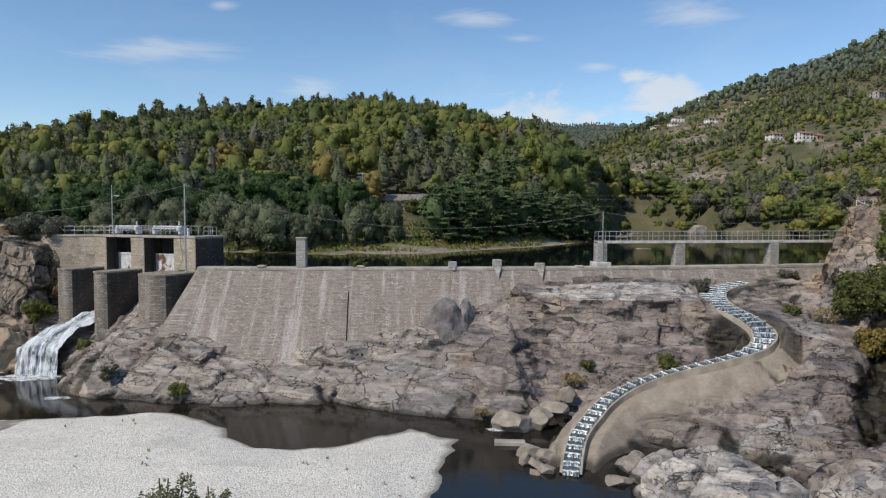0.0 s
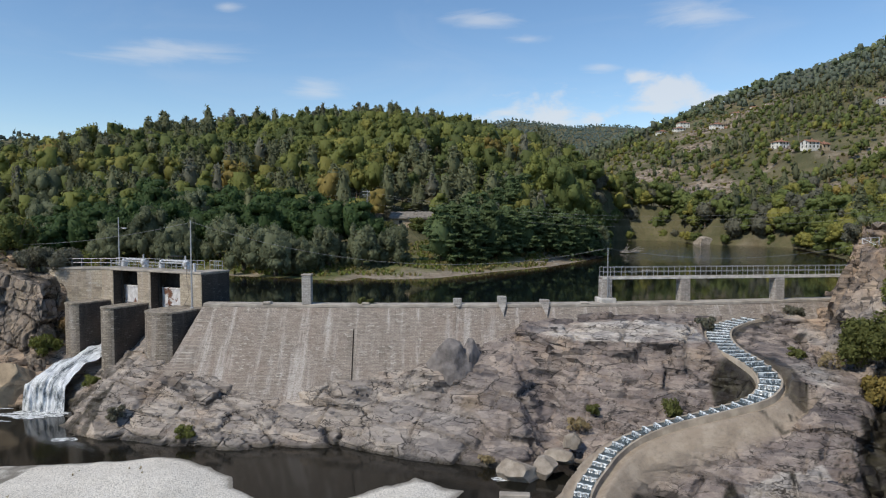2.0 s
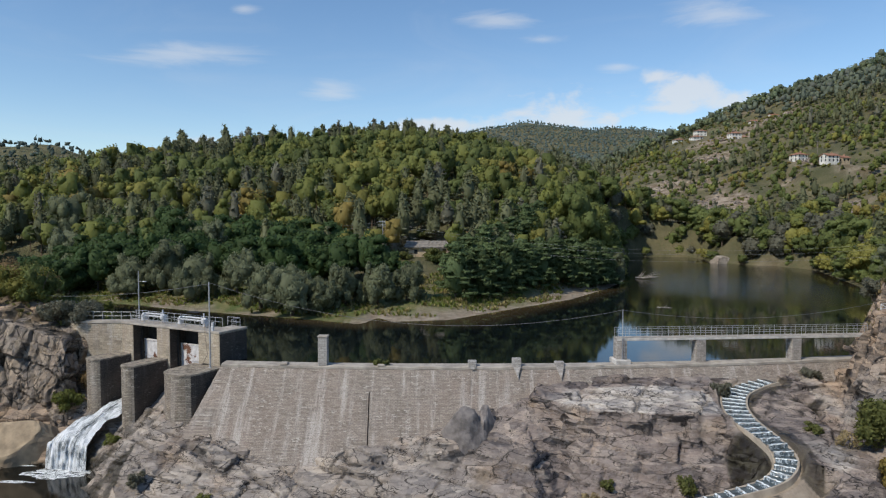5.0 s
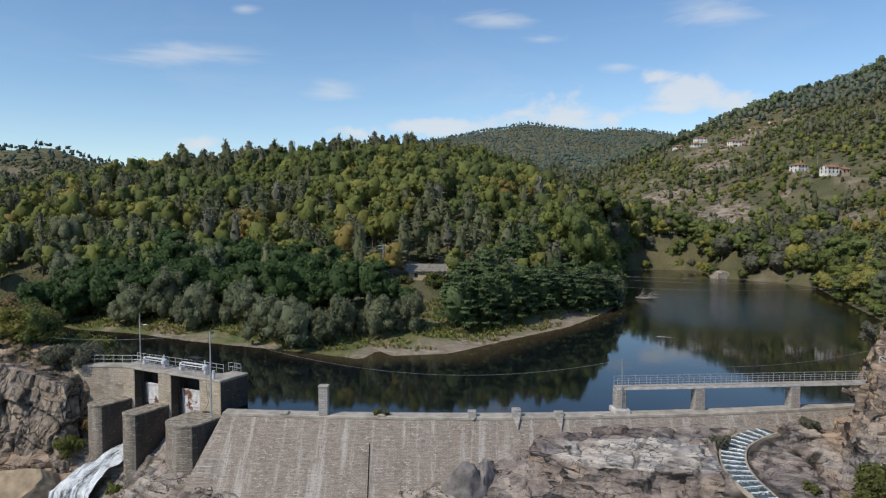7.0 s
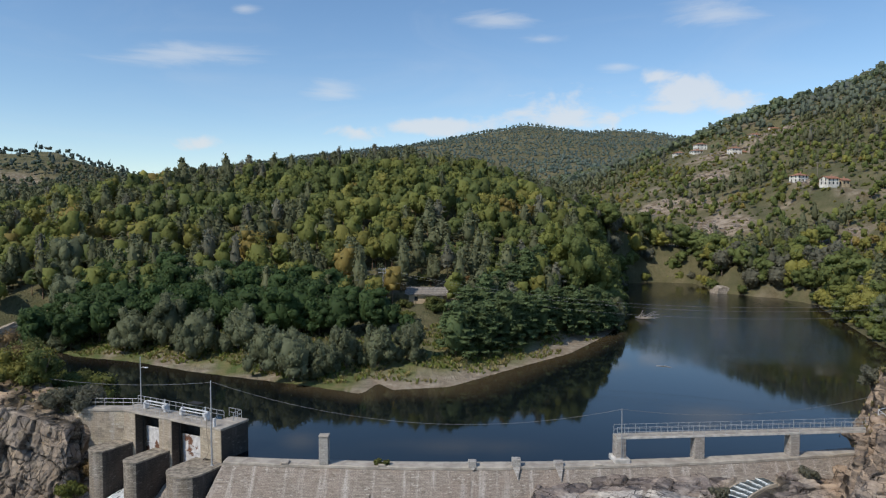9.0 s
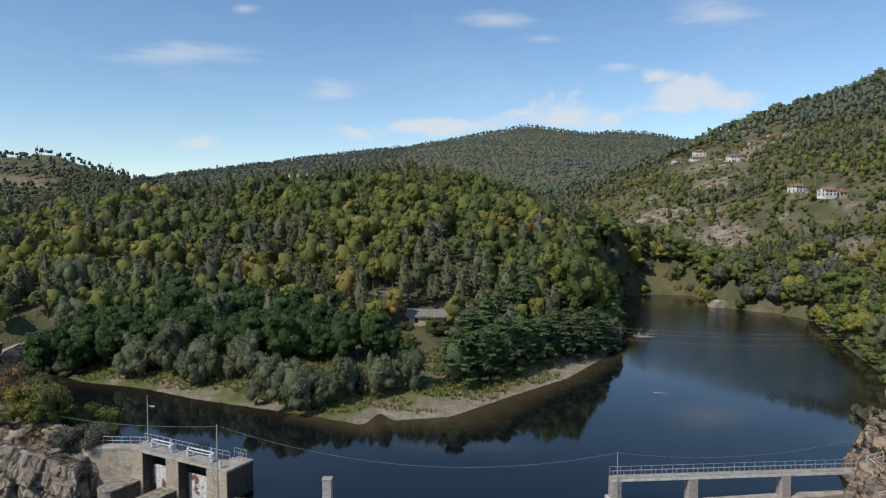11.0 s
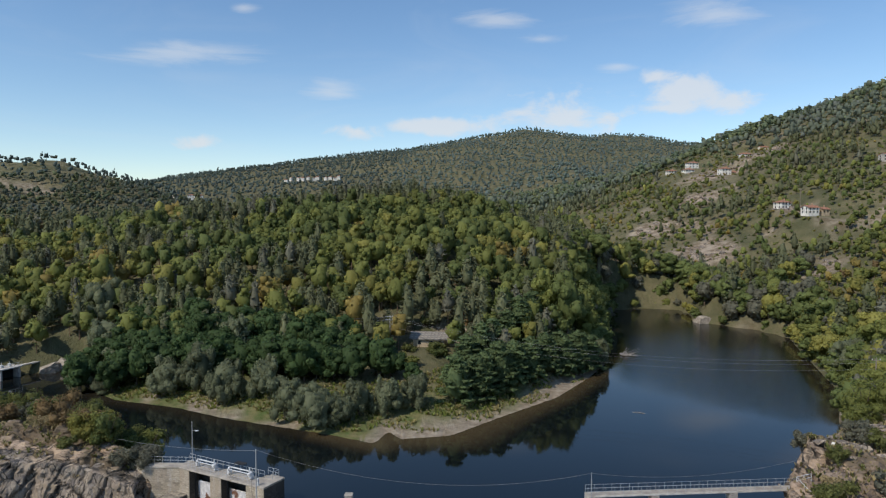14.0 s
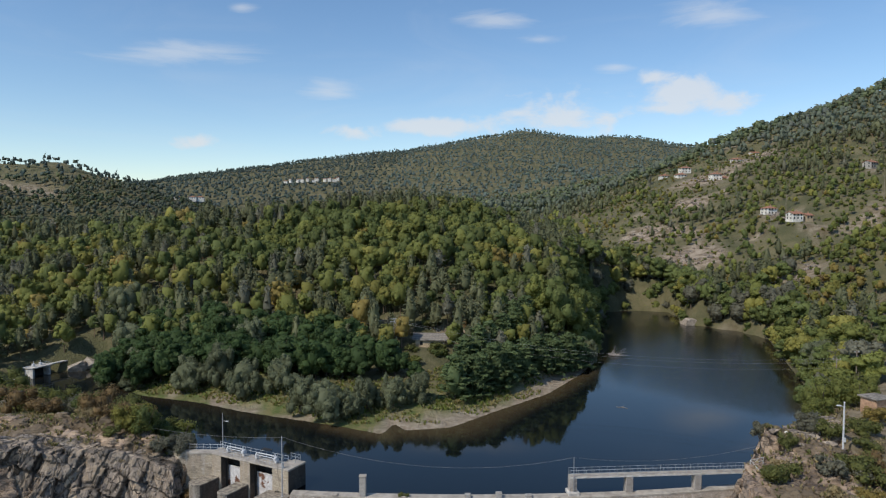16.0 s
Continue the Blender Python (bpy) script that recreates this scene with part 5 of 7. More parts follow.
# ---- walkway over the spillway ----


def build_walkway():
    w = empty("walkway", 17.6, 73.5, 3.3, math.degrees(math.atan2(3.0, 27.0)))
    tagged(w, "narrow concrete footbridge with steel railings on stone pillars", "footbridge")
    length = 31.4
    bm = bmesh.new()
    box(bm, -0.4, length, -0.05, 1.25, -0.16, 0.0, 0.02)
    part("deck", bm, M_CONC, w)
    for y in (0.0, 1.2):
        bm = bmesh.new()
        box(bm, -0.4, length, y - 0.06, y + 0.06, -0.28, -0.02, 0.015)
        part("beam", bm, M_CONC_PALE, w)
    rail_run(w, [(-0.3, 0.02, 0), (length - 0.2, 0.02, 0)], 1.05, 1.27, (0.5,), r=0.024)
    rail_run(w, [(-0.3, 1.18, 0), (length - 0.2, 1.18, 0)], 1.05, 1.27, (0.5,), r=0.024)
    for i, (x, base) in enumerate(((0.15, -2.4), (9.3, -3.3), (20.6, -3.2))):
        bm = bmesh.new()
        vs = box(bm, x - 0.58, x + 0.58, -0.02, 1.2, base, -0.28, 0.06)
        for v in vs:
            if v.co.z < base + 0.3:
                v.co.x = x + (v.co.x - x) * 1.04
        part("pillar", bm, M_PALE, w, "pale stone pillar")
    bm = bmesh.new()
    box(bm, -0.75, 1.05, -0.55, 1.6, -2.95, -2.35, 0.08)
    part("pedestal", bm, M_CONC_PALE, w, "whitewashed concrete pedestal")
    # ladder on the first pillar
    bm = bmesh.new()
    for x in (0.05, 0.32):
        tube(bm, [(x, -0.33, -2.3), (x, -0.33, 0.2)], 0.02, 5)
    for k in range(8):
        tube(bm, [(0.05, -0.33, -2.1 + 0.3 * k), (0.32, -0.33, -2.1 + 0.3 * k)], 0.015, 5)
    part("ladder", bm, M_STEEL, w)
    s = empty("cliff_stair", 43.6, 69.8, 6.6)
    tagged(s, "steel handrail on the path over the east cliff", "railing")
    rail_run(s, [(0.6, -3.2, -0.9), (0.3, -1.4, -0.4), (0.0, 0.0, 0.1), (2.4, 1.0, 0.2)], 1.0, 1.1, (0.5,), M_WHITE_STEEL, 0.035)


build_walkway()

# ---- trees ----


def leaf_cloud(rng, blobs, count, size, up=0.25, jitter=0.5, stretch=1.0, droop=0.0):
    """Leaf sprays on the skins of overlapping ovals: quads, normals outward with a good deal of chance."""
    blobs = np.asarray(blobs, float)
    area = blobs[:, 3] * blobs[:, 4]
    k = rng.choice(len(blobs), count, p=area / area.sum())
    d = rng.normal(size=(count, 3))
    d[:, 2] += up
    d /= np.linalg.norm(d, axis=1)[:, None]
    rad = np.stack([blobs[k, 3], blobs[k, 3], blobs[k, 4]], 1)
    depth = 1 - 0.30 * rng.random(count) ** 2.2 + 0.08 * rng.normal(size=count)
    c = blobs[k, :3] + d * rad * depth[:, None]
    n = d / rad
    n /= np.linalg.norm(n, axis=1)[:, None]
    n = n + rng.normal(size=(count, 3)) * jitter
    n /= np.linalg.norm(n, axis=1)[:, None]
    a = np.cross(n, rng.normal(size=(count, 3)))
    a[:, 2] -= droop
    a /= np.linalg.norm(a, axis=1)[:, None]
    b = np.cross(n, a)
    s = size * (0.6 + 0.8 * rng.random(count))[:, None]
    w = s * (0.45 + 0.3 * rng.random(count))[:, None]
    bend = n * s * 0.25
    V = np.stack([c - a * s * stretch, c - b * w - bend, c + a * s * stretch, c + b * w - bend], 1).reshape(-1, 3)
    F = np.arange(count * 4).reshape(-1, 4)
    tone = np.repeat(0.76 + 0.48 * rng.random(count), 4)
    return V, F, tone


def stem(pts, r, n=5, tip=0.3):
    """A tapered trunk or limb as plain arrays."""
    pts = np.asarray(pts, float)
    V, F = [], []
    for i, p in enumerate(pts):
        rr = r * (1 - (1 - tip) * i / max(1, len(pts) - 1))
        for k in range(n):
            t = 2 * math.pi * k / n
            V.append((p[0] + rr * math.cos(t), p[1] + rr * math.sin(t), p[2]))
    for i in range(len(pts) - 1):
        for k in range(n):
            F.append((i * n + k, i * n + (k + 1) % n, (i + 1) * n + (k + 1) % n, (i + 1) * n + k))
    return np.array(V), np.array(F)


def ball(n):
    """Unit ball of 6 n n quads."""
    g = np.linspace(-1, 1, n + 1)
    V, F = [], []
    for ax in range(3):
        for sg in (-1, 1):
            A, B = np.meshgrid(g, g)
            c = np.empty(((n + 1) ** 2, 3))
            c[:, ax], c[:, (ax + 1) % 3], c[:, (ax + 2) % 3] = sg, (A * sg).ravel(), B.ravel()
            F.append(grid_faces(n + 1, n + 1) + len(V) * (n + 1) ** 2)
            V.append(c)
    V, F = np.concatenate(V), np.concatenate(F)
    key, first, back = np.unique(np.round(V, 6), axis=0, return_index=True, return_inverse=True)
    return key / np.linalg.norm(key, axis=1)[:, None], back.ravel()[F]


BALLS = {n: ball(n) for n in (1, 2, 3)}


def puffs(rng, blobs, n=2, shrink=0.86, rough=0.14):
    """Closed lumps of leaves that fill a crown behind its outer sprays."""
    V, F, t, base = [], [], [], 0
    bv, bf = BALLS[n]
    for x, y, z, r, h in blobs:
        k = shrink * (1 + rough * rng.normal(size=(len(bv), 1)))
        V.append(bv * k * (r, r, h) + (x, y, z))
        F.append(bf + base)
        t.append(np.full(len(bv), 0.86 + 0.2 * rng.random()))
        base += len(bv)
    return np.concatenate(V), np.concatenate(F), np.concatenate(t)


def join(*lots):
    V, F, t, base = [], [], [], 0
    for v, f, k in lots:
        V.append(v), F.append(f + base), t.append(k)
        base += len(v)
    return np.concatenate(V), np.concatenate(F), np.concatenate(t)


def broadleaf(rng, count, size, h=9.0, w=2.6, lobes=6, fine=2):
    """A rounded crown: a main body, lobes round it, and sprays on all of them."""
    blobs = [(0, 0, h * 0.58, w * 0.80, h * 0.32)]
    for i in range(lobes):
        a, z = 6.28 * (i + 0.6 * rng.random()) / lobes * 1.7, h * (0.34 + 0.46 * rng.random())
        q = w * (0.9 - 0.7 * abs(z / h - 0.45))
        blobs.append((q * math.cos(a) * 0.72, q * math.sin(a) * 0.72, z, w * (0.36 + 0.2 * rng.random()), w * (0.34 + 0.24 * rng.random())))
    lots = [puffs(rng, blobs[:1], fine, 0.86, 0.18)]
    if lobes:
        lots.append(puffs(rng, blobs[1:], max(1, fine - 1), 0.80, 0.2))
    if count:
        lots.append(leaf_cloud(rng, blobs, count, size, 0.35, 0.5))
    V, F, t = join(*lots)
    T, TF = stem([(0, 0, -1.5), (0.1, 0, h * 0.3), (0, 0.1, h * 0.6)], 0.14 * h / 9)
    return V, F, t, T, TF


def conifer(rng, count, size, h=10.0, w=2.5, bare=0.3, rounded=1.6, fine=2):
    """Pine: a straight stem, a tapering body of needles, uneven flat clumps standing out of it."""
    mid, half = h * (0.5 + 0.5 * bare), h * 0.5 * (1 - bare)
    body = puffs(rng, [(0, 0, mid, w * (0.46 if fine > 1 else 0.6), half)], max(1, fine), 0.92, 0.2)
    blobs = [(0, 0, mid + half * 0.1, w * 0.5, half)]
    for i in range(12):
        u = (i + rng.random()) / 12
        a = rng.random() * 6.28
        r = w * (1 - u ** rounded) * min(1.0, 0.65 + 1.2 * u)
        blobs.append((r * 0.72 * math.cos(a), r * 0.72 * math.sin(a), h * (bare + (1 - bare) * u), 0.34 * w * (1.1 - 0.6 * u), 0.13 * w))
    blobs.append((0, 0, h * 0.94, w * 0.2, h * 0.07))
    lots = [body]
    if fine > 1:
        lots.append(puffs(rng, blobs[1:], 1, 0.75, 0.25))
    if count:
        lots.append(leaf_cloud(rng, blobs, count, size, 0.25, 0.55, 1.3))
    V, F, tone = join(*lots)
    # the body narrows towards the head
    n = len(body[0])
    u = np.clip((V[:n, 2] - h * bare) / (h * (1 - bare)), 0, 1)
    V[:n, :2] *= (1.25 - 0.85 * u ** rounded)[:, None]
    T, TF = stem([(0, 0, -1.5), (0, 0, h * 0.5), (0, 0, h * 0.97)], 0.16 * h / 10, 5, 0.15)
    return V, F, tone, T, TF


TINTS = {"pine": (0.162, 0.170, 0.092), "dark": (0.130, 0.156, 0.052), "green": (0.190, 0.205, 0.058), "lime": (0.250, 0.236, 0.064), "gold": (0.290, 0.224, 0.070),
         "rust": (0.24, 0.165, 0.080), "grey": (0.182, 0.178, 0.128), "willow": (0.178, 0.195, 0.112), "alder": (0.128, 0.172, 0.074), "locust": (0.056, 0.090, 0.032)}


def woods(name, label, spots, templates):
    """Many trees in one mesh. spots: x, y, z, scale, turn, template, tint r g b."""
    V, F, C, FM, base = [], [], [], [], 0
    for ti, (lv, lf, lt, tv, tf) in enumerate(templates):
        s = spots[spots[:, 5] == ti]
        if not len(s):
            continue
        n = len(s)
        c, q = np.cos(s[:, 4]), np.sin(s[:, 4])
        for vv, ff, bark in ((lv, lf, False), (tv, tf, True)):
            P = np.empty((n, len(vv), 3), np.float32)
            sx, sz = s[:, 3:4], s[:, 3:4] * s[:, 9:10]
            P[:, :, 0] = (vv[:, 0] * c[:, None] - vv[:, 1] * q[:, None]) * sx + s[:, 0:1]
            P[:, :, 1] = (vv[:, 0] * q[:, None] + vv[:, 1] * c[:, None]) * sx + s[:, 1:2]
            P[:, :, 2] = vv[:, 2] * sz + s[:, 2:3]
            V.append(P.reshape(-1, 3))
            F.append((ff[None] + (np.arange(n) * len(vv))[:, None, None] + base).reshape(-1, 4))
            col = np.full((n, len(vv), 3), 0.11) if bark else s[:, None, 6:9] * lt[None, :, None]
            C.append(col.reshape(-1, 3))
            FM.append(np.full(n * len(ff), int(bark)))
            base += n * len(vv)
    ob = big_mesh(name, np.concatenate(V), np.concatenate(F), [M_LEAF, M_PINE_BARK], {"tint": np.concatenate(C)}, np.concatenate(FM), smooth=True)
    tagged(ob, label, "woods", kind="stuff")


def scatter(rng, near, far, spacing, spread=37.5):
    """Jittered spots in a fan of the plan sized to the camera's view."""
    out = []
    r = near
    while r < far:
        n = int(2 * radians(spread) * r / spacing)
        a = (np.arange(n) + rng.random(n)) / n * 2 * radians(spread) - radians(spread)
        rr = r + (rng.random(n) - 0.5) * spacing * 1.4
        out.append(np.c_[rr * np.sin(a), rr * np.cos(a) - 30])
        r += spacing
    return np.concatenate(out)


def choose_tints(rng, p, conifer_mask, patch):
    """Tints in drifts: dark pines, green and turning broadleaves."""
    n = len(p)
    v = patch + 0.55 * rng.normal(size=n)
    names = np.where(v < -0.15, "dark", np.where(v < 0.65, "green", np.where(v < 1.2, "lime", np.where(v < 1.9, "gold", "rust"))))
    names = np.where(conifer_mask, np.where(rng.random(n) < 0.10, "grey", "pine"), names)
    col = np.array([TINTS[k] for k in names])
    return col * (0.82 + 0.36 * rng.random((n, 1)))


def plant_woods():
    rng = np.random.default_rng(5)

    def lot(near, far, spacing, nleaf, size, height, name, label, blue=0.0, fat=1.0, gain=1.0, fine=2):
        p = scatter(rng, near, far, spacing)
        z, d = valley(p)
        # few trees on the far sides of the ridges
        way = p + (0, 30)
        way = way / np.linalg.norm(way, axis=1)[:, None]
        behind = np.maximum(valley(p - way * (14 + far * 0.03))[0], valley(p - way * (30 + far * 0.08))[0]) > z + 5 + far * 0.006
        dens = fbm(p / 28.0, 3, 12)
        keep = (d > np.where((p[:, 0] > 60) | (p[:, 0] < -100), 3.5, 12)) & (p[:, 1] > 140)
        keep &= ~((p[:, 0] > -100) & (p[:, 0] < 45) & (p[:, 1] < 150))
        keep &= ~(behind & (rng.random(len(p)) < 0.9))
        keep &= np.hypot(p[:, 0] + 8.5, p[:, 1] - 156) > 7.5
        bare = np.zeros(len(p), bool)
        for x, y, r in BARE:
            bare |= np.hypot(p[:, 0] - x, p[:, 1] - y) < r * (0.85 + 0.3 * dens)
        keep &= ~(bare & (rng.random(len(p)) < 0.75))
        right = (p[:, 0] > 75 + 0.02 * p[:, 1]) & (p[:, 1] < 600)
        thin = right & (z < 100) & (dens + 0.5 * rng.normal(size=len(p)) < -0.1)
        thin &= (p[:, 0] > 128) | (p[:, 1] > 312)
        keep &= ~(thin & (rng.random(len(p)) < 0.5))
        # no trees along the camera's line of sight to each house
        for x, y, r in CLEARED_FOR_VIEW:
            keep &= ~((np.abs(p[:, 0] - x + x / y * 0.94 * (y - p[:, 1])) < r) & (p[:, 1] > y - (8 if y > 450 else 3.2) * r) & (p[:, 1] < y + r))
        keep &= ~((p[:, 0] < -540) & (p[:, 1] > 835) & (p[:, 1] < 872))
        p, z, dens, right, small = p[keep], z[keep], dens[keep], right[keep], (bare | thin)[keep]
        n = len(p)
        pines = fbm(p / 48.0, 3, 30) + 0.28 * rng.normal(size=n) + np.where(right, -0.55, -0.18) + np.where(p[:, 1] > 420, 0.25, 0) + np.where(right & (z > 96), 1.2, 0)
        con = (pines > -0.06) & ~small
        patch = fbm(p / 30.0, 3, 41) * 1.2 + np.where(right, 0.0, -0.05) + np.where(z < 22, 0.1, -0.05)
        col = choose_tints(rng, p, con, patch)
        # blend towards blue: the haze of distance put into the leaf colour
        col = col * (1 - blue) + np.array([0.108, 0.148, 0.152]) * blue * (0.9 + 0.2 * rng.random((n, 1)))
        # leaves on the far west hill coloured darker, standing in for shade there
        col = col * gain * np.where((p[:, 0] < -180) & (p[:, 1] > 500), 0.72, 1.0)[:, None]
        k = 5
        temps = [conifer(rng, int(nleaf * 1.15), size * 1.02, 8.8 + 0.35 * i, 3.1, (0.30, 0.22, 0.26, 0.16, 0.36)[i], (1.5, 2.0, 2.6, 1.3, 3.0)[i], fine) for i in range(k)]
        temps += [broadleaf(rng, nleaf, size, 9 + 0.5 * i, 2.9, (6 if fine > 1 else 3 if fine else 0), max(1, fine)) for i in range(k)]
        if far > 600:
            temps = [(a, b, c, d2[:10], e[:1]) for a, b, c, d2, e in temps]
        idx = np.where(con, rng.integers(0, k, n), k + rng.integers(0, k, n))
        s = height * (0.76 + 0.42 * rng.random(n) + 0.18 * (rng.random(n) > 0.92)) * np.where(right & ~con, 0.62, 1.0) * np.where(small, 0.5, 1.0)
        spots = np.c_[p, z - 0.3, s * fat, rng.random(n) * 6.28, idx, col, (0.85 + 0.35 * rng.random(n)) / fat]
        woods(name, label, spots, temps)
        return n

    lot(165, 345, 4.2, 105, 0.36, 0.96, "hillside_woods", "mixed pine and broadleaf woods turning yellow on the hillside", gain=1.12)
    lot(345, 600, 5.8, 14, 0.75, 0.94, "upper_woods", "mixed woods on the higher slopes", gain=1.22)
    # low scrub on the open east slopes
    p = np.c_[rng.uniform(95, 420, 9000), rng.uniform(180, 640, 9000)]
    z, d = valley(p)
    keep = (d > 6) & (np.abs(p[:, 0] / (p[:, 1] + 30)) < 0.72) & (fbm(p / 14.0, 3, 91) + 0.4 * rng.normal(size=len(p)) > -0.15)
    for x, y, r in CLEARED_FOR_VIEW:
        keep &= np.hypot(p[:, 0] - x, p[:, 1] - y + 4) > 0.9 * r
    p, z = p[keep], z[keep]
    n = len(p)
    temps = [(a, b, c, e[:10], f[:1]) for a, b, c, e, f in (broadleaf(rng, 12, 0.8, 7, 3.2, 2, 1) for i in range(4))]
    col = choose_tints(rng, p, np.zeros(n, bool), 0.25 + fbm(p / 25.0, 3, 43))
    spots = np.c_[p, z - 0.9, 0.22 + 0.3 * rng.random(n), rng.random(n) * 6.28, rng.integers(0, 4, n), col, 0.7 + 0.4 * rng.random(n)]
    woods("slope_scrub", "low olive scrub on the open hillside", spots, temps)
    # far lots: the shares 0.4 and 0.75 paint haze into the leaves
    lot(600, 1100, 8.4, 3, 1.4, 1.0, "far_woods", "dense dark woods on distant hills, leaf colour tinted for haze", 0.4, 1.35, 1.35, 1)
    lot(1100, 2640, 17.0, 1, 2.0, 1.1, "ridge_woods", "pine woods on the far ridge, leaf colour tinted for haze", 0.75, 1.5, 1.4, 0)


# kept clear so the hillside houses show from the camera: x, y, half width
CLEARED_FOR_VIEW = [(178, 560, 9), (185.5, 535, 8), (194.5, 552, 7), (200.5, 498, 8), (235.8, 546, 8), (257.5, 561, 6), (178.7, 359, 6), (180, 329, 8), (260.6, 400, 6)]
plant_woods()


def tree(name, label, category, x, y, h, w, kind, leaves, size, rng, lobes=10, turn=0.0, z=None):
    """A single tree: trunk with limbs, and a crown of leaf sprays."""
    if z is None:
        z = float(valley(np.array([[x, y]]))[0][0])
    root = empty(name, x, y, z - 0.1, turn)
    tagged(root, label, category)
    stems = 1 if kind != "willow" else 3
    for i in range(stems):
        a = rng.random() * 6.28
        lean = 0.0 if stems == 1 else w * 0.35
        pts = [(0.25 * i, 0, -0.3), (lean * 0.3 * math.cos(a), lean * 0.3 * math.sin(a), h * 0.25), (lean * math.cos(a), lean * math.sin(a), h * 0.75)]
        v, f = stem(pts, 0.022 * h, 6, 0.25)
        t = big_mesh("trunk", v, f, [M_BARK], smooth=True)
        t.parent = root
        for j in range(3 if stems == 1 else 2):
            b, z0 = rng.random() * 6.28, h * (0.3 + 0.35 * rng.random())
            p0 = np.array([lean * 0.5 * math.cos(a), lean * 0.5 * math.sin(a), z0])
            p1 = p0 + np.array([w * 0.6 * math.cos(b), w * 0.6 * math.sin(b), h * 0.22])
            v, f = stem([p0, (p0 + p1) / 2 + (0, 0, 0.2), p1], 0.008 * h, 4, 0.3)
            big_mesh("limb", v, f, [M_BARK], smooth=True).parent = root
    if kind == "willow":
        blobs = [(0, 0, h * 0.48, w * 0.60, h * 0.38)]
        for i in range(lobes + 6):
            a, zz = rng.random() * 6.28, h * (0.14 + 0.68 * rng.random())
            q = w * (0.74 - 0.6 * max(0, zz / h - 0.4))
            blobs.append((q * math.cos(a), q * math.sin(a), zz, w * (0.18 + 0.14 * rng.random()), h * (0.11 + 0.10 * rng.random())))
        lots = [puffs(rng, blobs[:1], 3, 0.9), puffs(rng, blobs[1:], 2, 0.82), leaf_cloud(rng, blobs, leaves, size, 0.3, 0.5, 1.3, 0.8)]
        tint = TINTS["willow"]
    elif kind == "alder":
        # flat tiers of drooping sprays, dark gaps between them, down to the ground
        blobs = [(0, 0, h * 0.44, w * 0.60, h * 0.42), (0, 0, h * 0.82, w * 0.36, h * 0.17)]
        for i in range(9):
            u = (i + 0.5) / 9
            for j in range(6):
                a = rng.random() * 6.28
                q = w * (0.86 - 0.62 * u ** 1.6) * (0.85 + 0.3 * rng.random())
                blobs.append((q * math.cos(a), q * math.sin(a), h * (0.05 + 0.88 * u) + 0.25 * rng.normal(), w * (0.25 + 0.12 * rng.random()), h * 0.028))
        lots = [puffs(rng, blobs[:2], 3, 0.9), puffs(rng, blobs[2:], 1, 1.0), leaf_cloud(rng, blobs, leaves, size, 0.5, 0.4, 1.15, 0.25)]
        tint = TINTS["alder"]
    else:
        blobs = [(0, 0, h * 0.5, w * 0.62, h * 0.36)]
        for i in range(lobes):
            a, zz = rng.random() * 6.28, h * (0.2 + 0.6 * rng.random())
            q = w * 0.7 * (1 - 0.5 * abs(zz / h - 0.45))
            blobs.append((q * math.cos(a), q * math.sin(a), zz, w * (0.25 + 0.2 * rng.random()), h * (0.08 + 0.08 * rng.random())))
        lots = [puffs(rng, blobs[:1], 3, 0.9), puffs(rng, blobs[1:], 2, 0.84), leaf_cloud(rng, blobs, leaves, size, 0.3, 0.5)]
        tint = tuple(1.2 * c for c in TINTS[kind])
    V, F, tone = join(*lots)
    V[:, 2] = np.maximum(V[:, 2], 0.05)
    tone = tone * (0.85 + 0.3 * rng.random())
    crown = big_mesh("crown", V, F, [M_LEAF], {"tint": np.array(tint)[None] * tone[:, None]}, smooth=True)
    crown.parent = root
    return root


